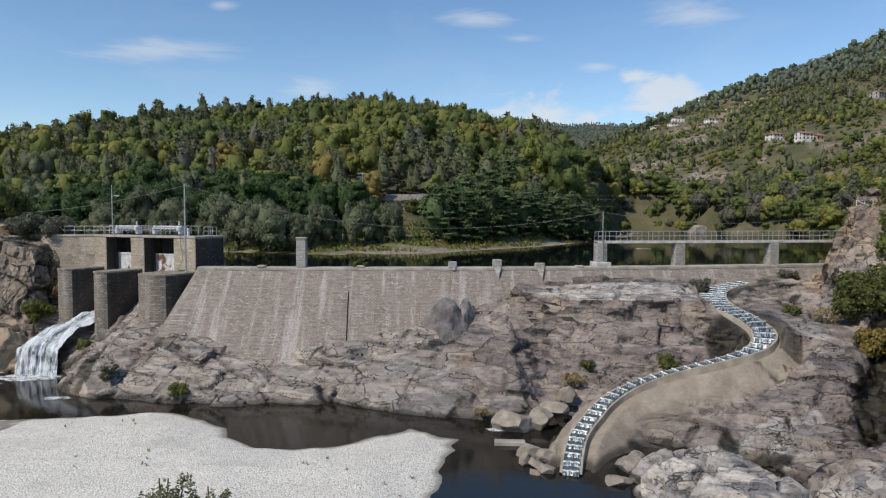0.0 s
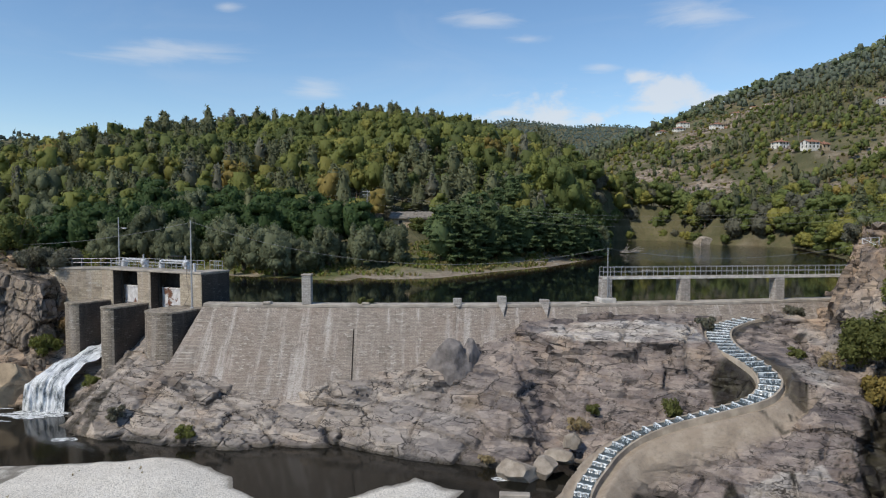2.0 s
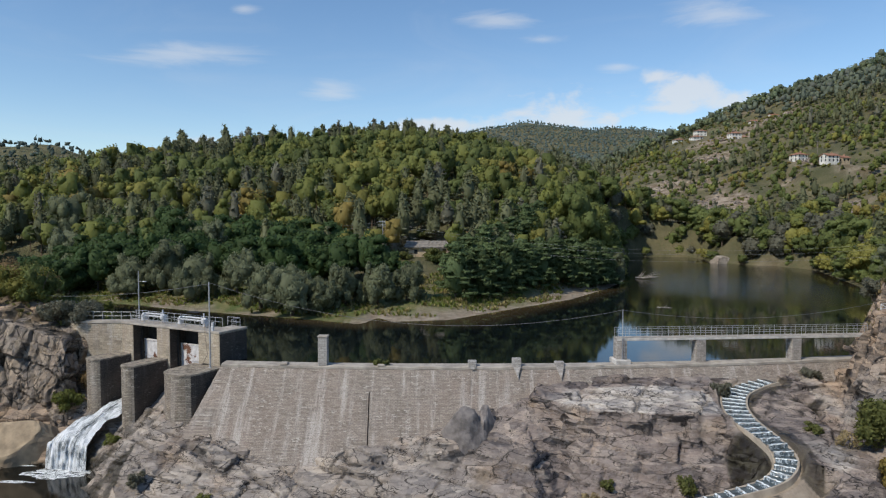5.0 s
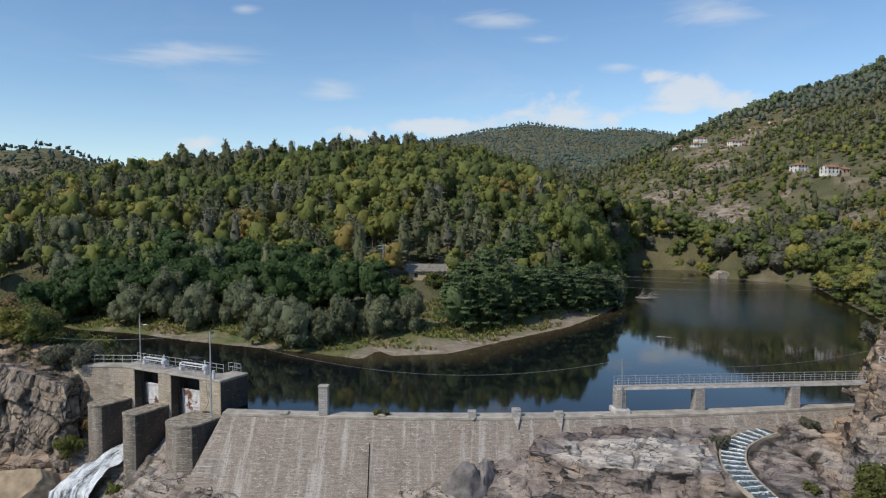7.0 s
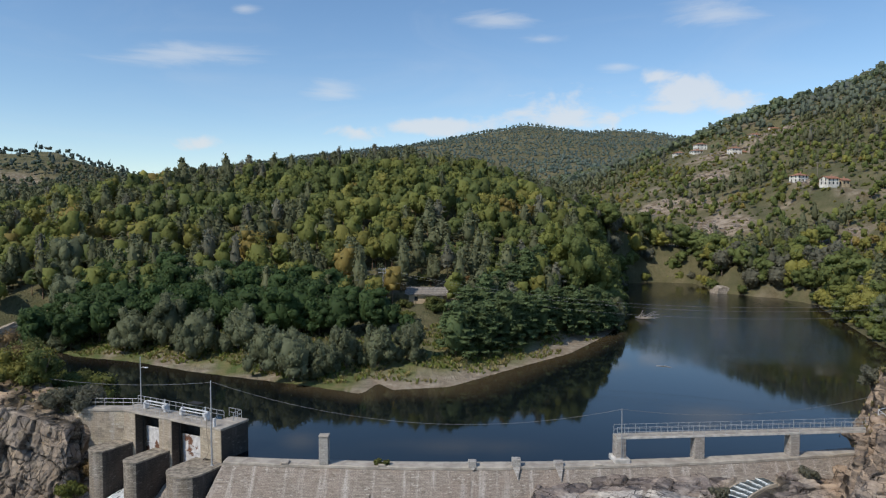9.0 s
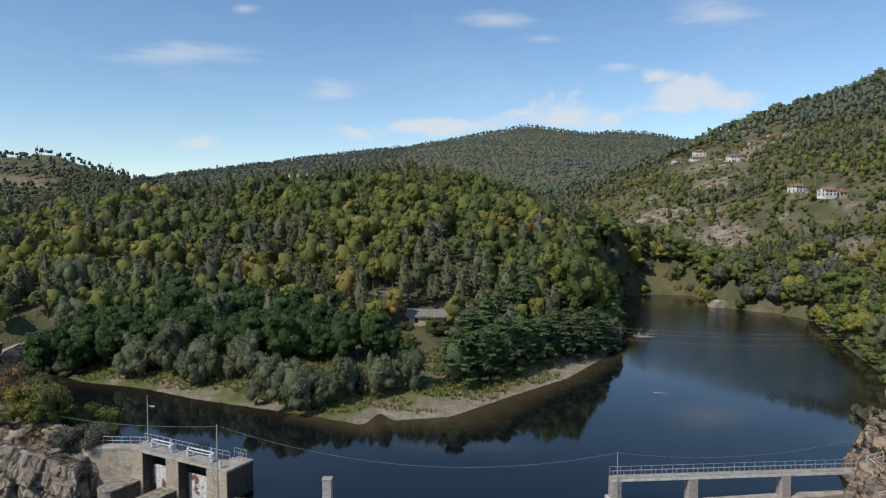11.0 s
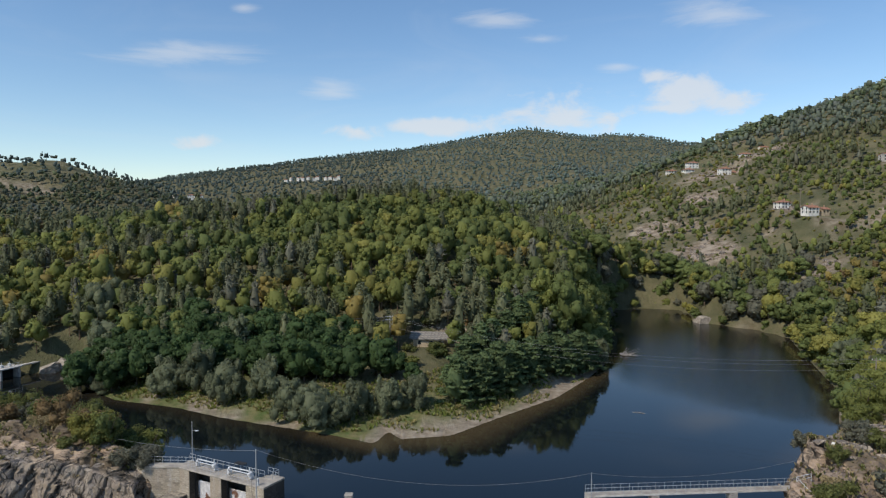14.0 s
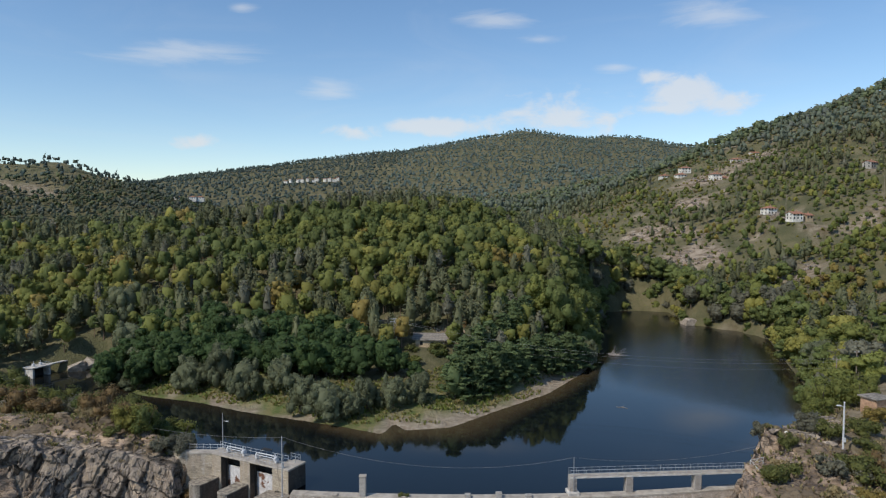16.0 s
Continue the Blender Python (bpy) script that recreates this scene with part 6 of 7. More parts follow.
def plant_shore():
    rng = np.random.default_rng(11)
    # willows along the spit
    for x, y, h, w in ((-29, 110.5, 9.0, 5.2), (-36, 116, 9.5, 4.6), (-52, 127, 10, 4.8), (-60, 133, 11.5, 5.0), (-68, 133, 9.0, 4.6), (-44, 128, 9.5, 4.2), (-15.5, 118, 8.0, 3.4), (-21, 116.5, 8.0, 3.4),
                       (-10, 121, 8.0, 3.3), (-86, 146, 8.5, 5.0), (-94, 156, 12, 6.0), (-91, 140.5, 6.0, 5.0), (-84, 136, 4.0, 3.4), (-104, 172, 13, 6.5), (38.3, 169, 8.5, 3.6), (97.5, 152, 9, 5.0), (-24, 112.5, 6.5, 3.4), (-58, 150, 11, 4.5)):
        tree("willow", "grey-green willow with drooping sprays on the river bank", "tree", x, y, h, w, "willow", 2600, 0.23, rng, 12, rng.random() * 360)
    # dark alders in a stand beside the sand bar
    spots = [(-0.5 + 4.4 * i + rng.normal() * 0.5, 125 + 4.6 * i + rng.normal() * 0.8) for i in range(9)]
    spots += [(3.5 + 4.4 * i, 131 + 4.6 * i + rng.normal()) for i in range(8)] + [(-2.5 + 3.6 * i, 138 + 5 * i) for i in range(1, 7)]
    for x, y in spots:
        tree("alder", "dark green alder in a dense stand behind the sand bar", "tree", x, y, 10.5 + rng.normal() * 0.9, 3.7, "alder", 1900, 0.34, rng, 16, rng.random() * 360)
    # the wood between the spit and the hill
    stock = []
    for i in range(88):
        x = -94 + 1.02 * i + rng.normal()
        y = 134 - 0.08 * x + (i % 4) * 6.5 + rng.normal() * 2.0
        if x > -26 and y > 139:
            continue
        low = 0.5 if -14 < x < 1 else 1.0
        if len(stock) < 7:
            stock.append(tree("acacia", "dark green broad tree in the thicket below the hill", "tree", x, y, 9.8, 4.2, "locust", 900, 0.36, rng, 14, rng.random() * 360))
        else:
            z = float(valley(np.array([[x, y]]))[0][0])
            k = (0.85 + 0.3 * rng.random()) * low
            copy_thing(stock[i % 7], pose(x, y, z - 0.1, 0, 0, rng.random() * 360) @ Matrix.Diagonal((k, k, k * (0.9 + 0.2 * rng.random()), 1)))
    for x, y, h, w, k in ((30, 172, 21, 5.2, "dark"), (36, 180, 17, 4.8, "green"), (38, 192, 15, 5, "dark"), (43, 206, 13, 5, "green"), (24, 176, 16, 4.5, "green"), (37, 202, 15, 5.0, "dark"), (48, 229, 12, 5, "dark"),
                          (55, 252, 12, 5, "green"), (61, 278, 12, 6, "dark"), (78, 296, 13, 6, "dark"), (94, 293, 12, 6, "dark"), (104, 268, 12, 5.5, "dark"), (102, 256, 11, 5, "green"), (120, 235, 10, 5, "green"),
                          (122, 215, 10, 5, "dark"), (114, 200, 9, 5, "lime"), (108, 188, 9, 5, "green"), (102, 176, 8, 4.6, "dark"), (102, 168, 9, 5, "lime"), (94, 141, 9, 4.5, "dark"), (89, 130, 8, 4.5, "green"),
                          (84, 121, 8, 4.5, "green"), (74, 107, 6.5, 4.0, "green"), (96, 130, 9, 5, "grey"), (104, 150, 9, 5, "green"), (112, 165, 9, 5, "lime"), (92, 120, 8, 4, "green"), (110, 140, 10, 5, "dark")):
        tree("bank_tree", "leafy tree leaning over the reservoir bank", "tree", x, y, h, w, k, 1500, 0.36, rng, 12, rng.random() * 360)


def line_east_shore():
    """Trees close together along the far and the east bank, down to the water."""
    r = np.random.default_rng(31)
    stock = [tree("bank_tree", "leafy tree standing at the water's edge", "tree", 118 + 6 * i, 250 + 4 * i, 10.5, 4.4, k, 430, 0.48, r, 8) for i, k in enumerate(("dark", "green", "dark", "lime", "dark", "grey"))]
    n = 4200
    p = np.c_[r.uniform(36, 128, n), r.uniform(108, 335, n)]
    z, d = valley(p)
    taken = []
    for (px, py), pz, pd in zip(p, z, d):
        deep = 17 if py > 225 else 9 if py > 190 else 8
        if pd < 0.5 or pd > deep or (px < 45 and py < 178) or math.hypot(px - 96, py - 244) < 4 or py < 95 + 0.2 * px:
            continue
        if any(math.hypot(px - a, py - b) < 3.0 for a, b in taken):
            continue
        taken.append((px, py))
        k = (0.62 + 0.5 * r.random()) * (0.75 if px > 80 and py < 190 else 1.0) * (0.55 if pd < 2.5 else 1.0)
        copy_thing(stock[int(r.integers(0, 6))], pose(px, py, float(pz) - 0.2, 0, 0, r.random() * 360) @ Matrix.Diagonal((k * 1.05, k * 1.05, k, 1)))


plant_shore()
line_east_shore()

# ---- fish ladder and falls ----


def build_falls():
    f = empty("waterfall", -44, 74, -11)
    tagged(f, "white water rushing from the sluice and dropping into the river", "waterfall")
    o = np.array((-44, 74, -11.0))
    # both edges of the sheet, from the sluice over the lip to the foot
    west = np.array([(-41.0, 81.0, -4.8), (-41.9, 77.2, -5.0), (-43.2, 74.6, -5.7), (-45.0, 72.5, -6.9), (-45.8, 71.5, -7.4), (-46.2, 71.0, -8.2), (-46.4, 70.8, -11.1)])
    east = np.array([(-36.8, 80.6, -4.8), (-38.4, 76.2, -5.1), (-40.2, 73.6, -5.9), (-41.0, 71.6, -7.0), (-41.2, 70.5, -7.6), (-41.1, 70.0, -8.4), (-41.2, 69.7, -11.1)])
    a, b = (np.stack([np.interp(np.linspace(0, 1, 90), np.linspace(0, 1, len(w)), w[:, k]) for k in range(3)], 1) for w in (west, east))
    ker = np.ones(7) / 7
    for w in (a, b):
        for k in range(3):
            w[3:-3, k] = np.convolve(w[:, k], ker, "valid")
    s = np.r_[0, np.cumsum(np.linalg.norm(np.diff((a + b) / 2, axis=0), axis=1))]
    us = np.linspace(0, 1, 50)
    V = (a[:, None, :] * (1 - us)[None, :, None] + b[:, None, :] * us[None, :, None]).reshape(-1, 3)
    UV = np.stack([np.broadcast_to(us[None, :] * 5.0, (90, 50)), np.broadcast_to(s[:, None], (90, 50))], -1).reshape(-1, 2)
    drop = sstep(-7.4, -8.4, V[:, 2])
    n = fbm(np.c_[UV[:, 0] * 2.2, UV[:, 1] * 0.5], 4, 5)
    rim = 1 - np.abs(UV[:, 0] / 2.5 - 1) ** 4
    V[:, 2] += (0.16 * n + 0.28 * fbm(UV * 0.7, 3, 9)) * (1 - drop) - 0.3 * (1 - rim) * (1 - drop)
    V[:, 1] -= (0.30 * n + 0.1) * drop
    V[:, 0] += 0.10 * n * drop
    sheet = big_mesh("cascade", V - o, grid_faces(50, 90), [M_FALL], uv=UV, smooth=True)
    sheet.parent = f
    rng = random.Random(5)
    for name, x, y, rx, ry in (("foam", -44.0, 69.3, 3.6, 1.7), ("foam", -36.2, 61.2, 1.2, 0.6), ("foam", -48.6, 66.8, 3.2, 0.35), ("foam", -50.2, 71.3, 2.4, 0.3), ("foam", 4.4, 52.0, 0.9, 0.5)):
        bm = bmesh.new()
        bmesh.ops.create_circle(bm, cap_ends=True, segments=36, radius=1)
        k = rng.random() * 9
        for v in bm.verts:
            g = 1 + 0.35 * noise.noise(v.co * 1.7 + Vector((k, 0, 0))) + 0.15 * noise.noise(v.co * 5 + Vector((k, 0, 0)))
            v.co = Vector((v.co.x * rx * g + x - o[0], v.co.y * ry * g + y - o[1], 0.02))
        part(name, bm, M_FOAM, f, "drifting white foam on the pool")


def foam_material():
    k = Nodes("thin_foam", 0.4, spec=0.5)
    v = k.coords(scale=(1, 2.2, 1))
    n = k.noise(v, 1.4, 8, 0.75, 0.8)
    k.color(k.mix(k.ramp(n, 0.42, 0.6), (0.45, 0.48, 0.48), (0.85, 0.87, 0.87)))
    k.link(k.ramp(n, 0.40, 0.52), k.bsdf.inputs["Alpha"])
    return k.mat


M_FOAM = foam_material()
M_LADDER_POOL = plain("ladder_pool_water", (0.07, 0.09, 0.095), 0.12, 0, 0.5, 2)
M_LIP = plain("white_foam_lip", (0.62, 0.66, 0.67), 0.4, 0, 0.45, 2.0)


def thin_fall_material():
    k = Nodes("thin_falling_water", 0.25, spec=0.5)
    n = k.noise(k.coords(scale=(5, 5, 0.8)), 1.6, 5, 0.7)
    k.color(k.mix(k.ramp(n, 0.45, 0.66), (0.05, 0.065, 0.072), (0.55, 0.60, 0.62)))
    return k.mat


M_LADDER_FALL = thin_fall_material()


def build_ladder():
    lad = empty("fish_ladder", 28, 62, -4)
    tagged(lad, "curving stepped concrete fish ladder with small white falls", "fish ladder")
    o = np.array((28, 62, -4.0))
    P = smooth_path(LADDER, 1.0)
    hws = np.interp(np.linspace(0, 1, len(P)), [0, 0.3, 0.45, 0.6, 1], [1.15, 1.1, 0.8, 0.6, 0.55])
    for i in range(len(P) - 1):
        a, b = P[i], P[i + 1]
        d = b - a
        step = max(-d[2], 0.12)
        d = d / np.linalg.norm(d[:2])
        side = np.array([d[1], -d[0], 0.0])
        hw = hws[i]
        flat = np.array([d[0], d[1], 0.0])
        bm = bmesh.new()
        q = [a + side * hw, a - side * hw, b - side * hw, b + side * hw]
        bm.faces.new([bm.verts.new((p[0] - o[0], p[1] - o[1], a[2] - o[2])) for p in q])
        part("pool", bm, M_LADDER_POOL, lad)
        for name, mat, prof in (("small_fall", M_LADDER_FALL, ((0.02, 0.02), (0.06, -0.03), (0.10, -step * 0.7), (0.16, -step + 0.02))), ("foam_lip", M_LIP, ((-0.16, 0.035), (-0.02, 0.06), (0.03, 0.02), (0.05, -0.05)))):
            bm = bmesh.new()
            rows = []
            for t, dz in prof:
                rows.append([bm.verts.new(tuple(b + flat * (t + 0.05 * math.sin(7 * u + 2 * i)) + side * hw * u + np.array([0, 0, step + dz + 0.015 * math.sin(9 * u + i)]) - o)) for u in np.linspace(-0.97, 0.97, 9)])
            for r0, r1 in zip(rows, rows[1:]):
                for k in range(8):
                    bm.faces.new((r0[k], r0[k + 1], r1[k + 1], r1[k]))
            part(name, bm, mat, lad, smooth=True)
        bm = bmesh.new()
        w = [b + side * hw - flat * 0.14, b - side * hw - flat * 0.14, b - side * hw + flat * 0.02, b + side * hw + flat * 0.02]
        prism(bm, [(p[0] - o[0], p[1] - o[1]) for p in w], b[2] - 0.5 - o[2], a[2] + 0.03 - o[2])
        part("weir", bm, M_CONC, lad)
    for sgn in (1, -1):
        bm = bmesh.new()
        rows = []
        F = smooth_path(LADDER, 0.5)
        for i in range(len(F)):
            d = F[min(i + 1, len(F) - 1)] - F[max(i - 1, 0)]
            d = d / np.linalg.norm(d[:2])
            side = np.array([d[1], -d[0], 0.0]) * sgn
            u = i / (len(F) - 1)
            hw = float(np.interp(u, [0, 0.3, 0.45, 0.6, 1], [1.15, 1.1, 0.8, 0.6, 0.55]))
            top = 0.12 + (0.12 * float(np.interp(u, [0.36, 0.45, 0.66, 0.75], [0, 1, 1, 0])) if sgn < 0 else 0.0)
            rows.append([bm.verts.new(tuple(F[i] + side * w + np.array([0, 0, z]) - o)) for w, z in ((hw, -0.8), (hw, top), (hw + 0.18, top), (hw + 0.3, -1.2))])
        for r0, r1 in zip(rows, rows[1:]):
            for k in range(3):
                bm.faces.new((r0[k], r0[k + 1], r1[k + 1], r1[k]))
        part("side_wall", bm, M_LADDER_CONC, lad)


M_LADDER_CONC = plain("tan_concrete", (0.36, 0.305, 0.24), 0.9, 0, 0.25, 0.8, 0.03)
build_falls()
build_ladder()


def boulder(name, label, x, y, z, sx, sy, sz, seed, mat=None, turn=0):
    bm = bmesh.new()
    bmesh.ops.create_icosphere(bm, subdivisions=4, radius=1)
    r = random.Random(seed)
    cuts = [(Vector((r.gauss(0, 1), r.gauss(0, 1), r.gauss(0, 0.8))).normalized(), r.uniform(0.5, 0.8)) for i in range(13)]
    for v in bm.verts:
        c = v.co * (1 + 0.2 * noise.noise(v.co * 1.3 + Vector((seed * 7.1, 0, 0))))
        for n, d in cuts:
            c = c - n * max(0.0, c.dot(n) - d)
        c = c * (1 + 0.05 * noise.noise(v.co * 4.1 + Vector((0, seed * 3.3, 0))))
        v.co = Vector((c.x * sx * 1.15, c.y * sy * 1.15, c.z * sz * 1.1 + sz * 0.35))
    ob = part(name, bm, mat or M_BOULDER)
    put(ob, x, y, z, turn)
    return tagged(ob, label, "rock")


def boulder_material():
    k = Nodes("tan_boulder", 0.9)
    v = k.coords()
    c = k.mix(k.ramp(k.noise(v, 0.9, 7, 0.7), 0.35, 0.68), (0.24, 0.20, 0.155), (0.42, 0.365, 0.30))
    k.color(k.mix(k.mul(k.ramp(k.noise(v, 3.5, 6, 0.75), 0.5, 0.75), 0.5), c, (0.12, 0.105, 0.09)))
    k.bump(k.noise(v, 2.5, 7, 0.7), 0.8, 0.15)
    return k.mat


M_BOULDER = boulder_material()
M_CRAG = plain("dark_split_rock", (0.21, 0.185, 0.168), 0.9, 0, 0.4, 0.9, 0.15)
M_TAN = plain("smooth_tan_rock", (0.37, 0.285, 0.19), 0.85, 0, 0.3, 0.6, 0.12)
for i, (x, y, z, a, b, c) in enumerate(((6.3, 46.3, -11.1, 0.9, 0.8, 0.7), (7.1, 45.6, -11.1, 0.8, 0.7, 0.55), (5.7, 45.2, -11.1, 0.8, 0.5, 0.45), (6.4, 44.4, -11.1, 0.7, 0.5, 0.4), (6.9, 43.3, -11.1, 0.8, 0.55, 0.5),
                                       (6.1, 43.0, -11.1, 0.45, 0.5, 0.35))):
    boulder("rubble_block", "angular tan rubble block lying in the river", x, y, z, a, b, c, i + 1, None, i * 41)
for i, (x, y, z, a, b, c) in enumerate(((5.9, 52.2, -11.0, 1.7, 1.2, 1.3), (7.6, 52.8, -11.0, 1.3, 1.1, 1.2), (9.2, 54.2, -10.2, 1.2, 0.9, 0.9), (10.6, 55.6, -9.3, 1.0, 0.8, 0.7), (35.6, 47.6, -9.0, 1.0, 0.9, 0.9),
                                       (36.4, 45.8, -9.4, 1.3, 1.1, 1.1), (34.9, 44.8, -10.2, 0.9, 0.9, 0.8), (36.6, 49.4, -7.5, 0.8, 0.8, 0.7), (33.8, 42.6, -10.6, 1.0, 0.9, 0.8), (37.6, 43.4, -9.2, 1.6, 1.2, 1.3),
                                       (12.6, 43.6, -10.9, 1.1, 0.8, 0.8), (11.2, 41.4, -11.1, 0.8, 0.6, 0.5))):
    boulder("boulder", "weathered tan boulder at the water's edge", x, y, z, a, b, c, i + 20, None, i * 67)
boulder("boulder", "broad smooth tan boulder beside the waterfall", -49.9, 73.0, -10.9, 4.6, 2.3, 4.3, 51, M_TAN, 12)
boulder("boulder", "large fractured boulder leaning against the foot of the dam", -0.2, 65.5, -6.3, 2.5, 2.0, 3.3, 63, M_CRAG, 8)
boulder("boulder", "small dark block wedged beside the large boulder", 2.4, 65.9, -5.6, 1.2, 1.3, 2.3, 64, M_CRAG, 40)
for x, y, q in ((-110.5, 156, 1.0), (-109.0, 160, 1.3), (-107.5, 164, 1.1), (-112, 168, 1.2)):
    boulder("boulder", "pale broken rock on the bank below the small bridge", x, y, 0.1, 3.0 * q, 3.2 * q, 2.0 * q, int(80 + 10 * q), M_BOULDER, 30 * q)
boulder("boulder", "pale rock slab at the far waterline", 95.6, 246.5, -0.4, 4.6, 4.0, 2.2, 77, M_BOULDER)
bm = bmesh.new()
box(bm, -1.15, 1.15, -0.35, 0.35, -0.35, 0.3, 0.06)
slab = part("concrete_slab", bm, M_CONC)
tagged(put(slab, 5.0, 48.6, -11.0, -4), "fallen concrete beam lying in the river", "slab")

# ---- buildings ----


def gable_roof(bm, w, d, z, rise, over=0.4, thick=0.18):
    for s in (1, -1):
        q = [(-w / 2 - over, s * (d / 2 + over), z - over * rise / (d / 2)), (w / 2 + over, s * (d / 2 + over), z - over * rise / (d / 2)), (w / 2 + over, 0, z + rise), (-w / 2 - over, 0, z + rise)]
        lo = [bm.verts.new(p) for p in q]
        hi = [bm.verts.new((p[0], p[1], p[2] + thick)) for p in q]
        bm.faces.new(lo[::-1]), bm.faces.new(hi)
        for i in range(4):
            bm.faces.new((lo[i], lo[(i + 1) % 4], hi[(i + 1) % 4], hi[i]))


def hip_roof(bm, w, d, z, rise, over=0.6):
    lo = [bm.verts.new((x * (w / 2 + over), y * (d / 2 + over), z)) for x, y in ((-1, -1), (1, -1), (1, 1), (-1, 1))]
    ridge = max(0.5, (w - d) / 2)
    hi = [bm.verts.new((-ridge, 0, z + rise)), bm.verts.new((ridge, 0, z + rise))]
    for f in ((lo[0], lo[1], hi[1], hi[0]), (lo[1], lo[2], hi[1]), (lo[2], lo[3], hi[0], hi[1]), (lo[3], lo[0], hi[0]), (lo[3], lo[2], lo[1], lo[0])):
        bm.faces.new(f)


def house(x, y, z, w, d, h, turn, label, roof="hip", wall=None, cols=3, rows=2, roof_mat=None):
    w, d, h = 0.74 * w, 0.74 * d, 0.80 * h
    e = empty("house", x, y, z, turn)
    tagged(e, label, "house")
    bm = bmesh.new()
    box(bm, -w / 2, w / 2, -d / 2, d / 2, -3.5, h)
    if roof == "gable":
        for s in (-1, 1):
            bm.faces.new([bm.verts.new((s * w / 2, -d / 2, h)), bm.verts.new((s * w / 2, d / 2, h)), bm.verts.new((s * w / 2, 0, h + d * 0.22))])
    part("wall", bm, wall or M_WALL, e)
    bm = bmesh.new()
    if roof == "hip":
        hip_roof(bm, w, d, h, 0.24 * d)
    else:
        gable_roof(bm, w, d, h, d * 0.22)
    r = part("roof", bm, roof_mat or M_ROOF, e)
    bm = bmesh.new()
    box(bm, w * 0.2, w * 0.2 + 0.6, 0.2, 0.8, h + 0.3, h + 0.24 * d + 0.9, 0.04)
    part("chimney", bm, M_BRICK, r)
    for face, span in (("front", w), ("side", d)):
        for j in range(rows):
            for i in range(cols if face == "front" else 2):
                n = cols if face == "front" else 2
                u, v = span * ((i + 0.5) / n - 0.5), h * (j + 0.35) / rows
                bm = bmesh.new()
                if face == "front":
                    box(bm, u - 0.38, u + 0.38, -d / 2 - 0.05, -d / 2 + 0.1, v, v + 1.15, 0.02)
                else:
                    box(bm, -w / 2 - 0.05, -w / 2 + 0.1, u - 0.36, u + 0.36, v, v + 1.15, 0.02)
                win = part("window", bm, M_WINDOW, e)
    return e


house(179.3, 560, 77.5, 10, 8, 5.2, 12, "white two-storey village house with a brown tiled roof on the hillside")
house(185.5, 535, 76.5, 11, 8, 5.6, 12, "white two-storey village house below its neighbours on the hillside")
house(194.5, 552, 83.5, 12, 8, 5.4, 10, "long white village house with a red tiled roof on the hillside")
house(200.5, 498, 74.0, 10.5, 8.5, 6.2, 12, "tall white village house standing alone on the terraces")
house(207.5, 500, 73.5, 6, 6, 3.6, 12, "low lean-to house with a brown roof", "gable", M_MUDWALL, 2, 1)
house(235.8, 546, 91.5, 13, 8, 4.0, 8, "low white house high on the terraces")
house(257.5, 561, 99.0, 10, 6, 3.6, 10, "small pale house with a red roof high on the slope", "gable", None, 2, 1)
house(178.7, 359, 46.5, 9, 8, 4.6, 18, "white house with an orange tiled roof among trees")
house(178.5, 329, 43.5, 9, 7, 4.2, 15, "old pale house with a weathered tiled roof", "gable")
house(186.0, 331, 43.5, 6, 6, 3.2, 15, "tumbledown shed with a sagging roof", "gable", M_MUDWALL, 2, 1)
house(260.6, 400, 76.5, 9, 8, 4.5, 25, "grey stone house on the upper slope", "gable", M_PALE)
rng = np.random.default_rng(3)
for i, x in enumerate((-394, -372, -358, -346, -336, -324, -312, -299, -288, -276, -268)):
    house(x, 1420 + 18 * rng.normal(), 121 + 3.5 * rng.random() + 0.03 * (x + 394), 7 + 4 * rng.random(), 7, 4 + 2 * rng.random(), rng.normal() * 20, "white house of a distant hill village")
for x in (-506, -490, -466, -458, -438, -412, -404):
    house(x, 990 + 8 * rng.normal(), 71 + 1.5 * rng.random(), 13 + 4 * rng.random(), 9, 4.5, rng.normal() * 10, "pale roofed house on the far valley's rim")


def build_hut():
    h = empty("hut", -8.4, 157.4, 7.4, -6)
    tagged(h, "low ochre hut with a stone slab roof at the forest's edge", "hut")
    bm = bmesh.new()
    box(bm, -4.2, 4.2, -2.6, 2.6, -0.8, 2.5, 0.05)
    part("wall", bm, M_MUDWALL, h)
    bm = bmesh.new()
    gable_roof(bm, 8.4, 5.2, 2.5, 1.1, 0.6, 0.25)
    roof = part("roof", bm, M_SLATE, h)
    r = random.Random(4)
    me = None
    for i in range(11):
        for j in range(4):
            x, t = -4.6 + 0.92 * i + r.uniform(-0.1, 0.1), (j + 0.5) / 4
            y = -3.2 + 3.2 * t
            if me is None:
                bm = bmesh.new()
                box(bm, -0.5, 0.5, -0.48, 0.48, 0, 0.09, 0.03)
                s = part("roof_stone", bm, M_SLATE, roof)
                me = s.data
            else:
                s = new("roof_stone", me)
                s.parent = roof
            s.matrix_basis = pose(x, y, 2.42 + 1.4 * t + 0.05, 22 + r.uniform(-5, 5), r.uniform(-4, 4), r.uniform(-14, 14))
    for u in (-2.4, 0.6, 2.9):
        bm = bmesh.new()
        box(bm, u - 0.4, u + 0.4, -2.66, -2.5, 0.9, 1.9, 0.02)
        part("window", bm, M_WINDOW, h)


build_hut()


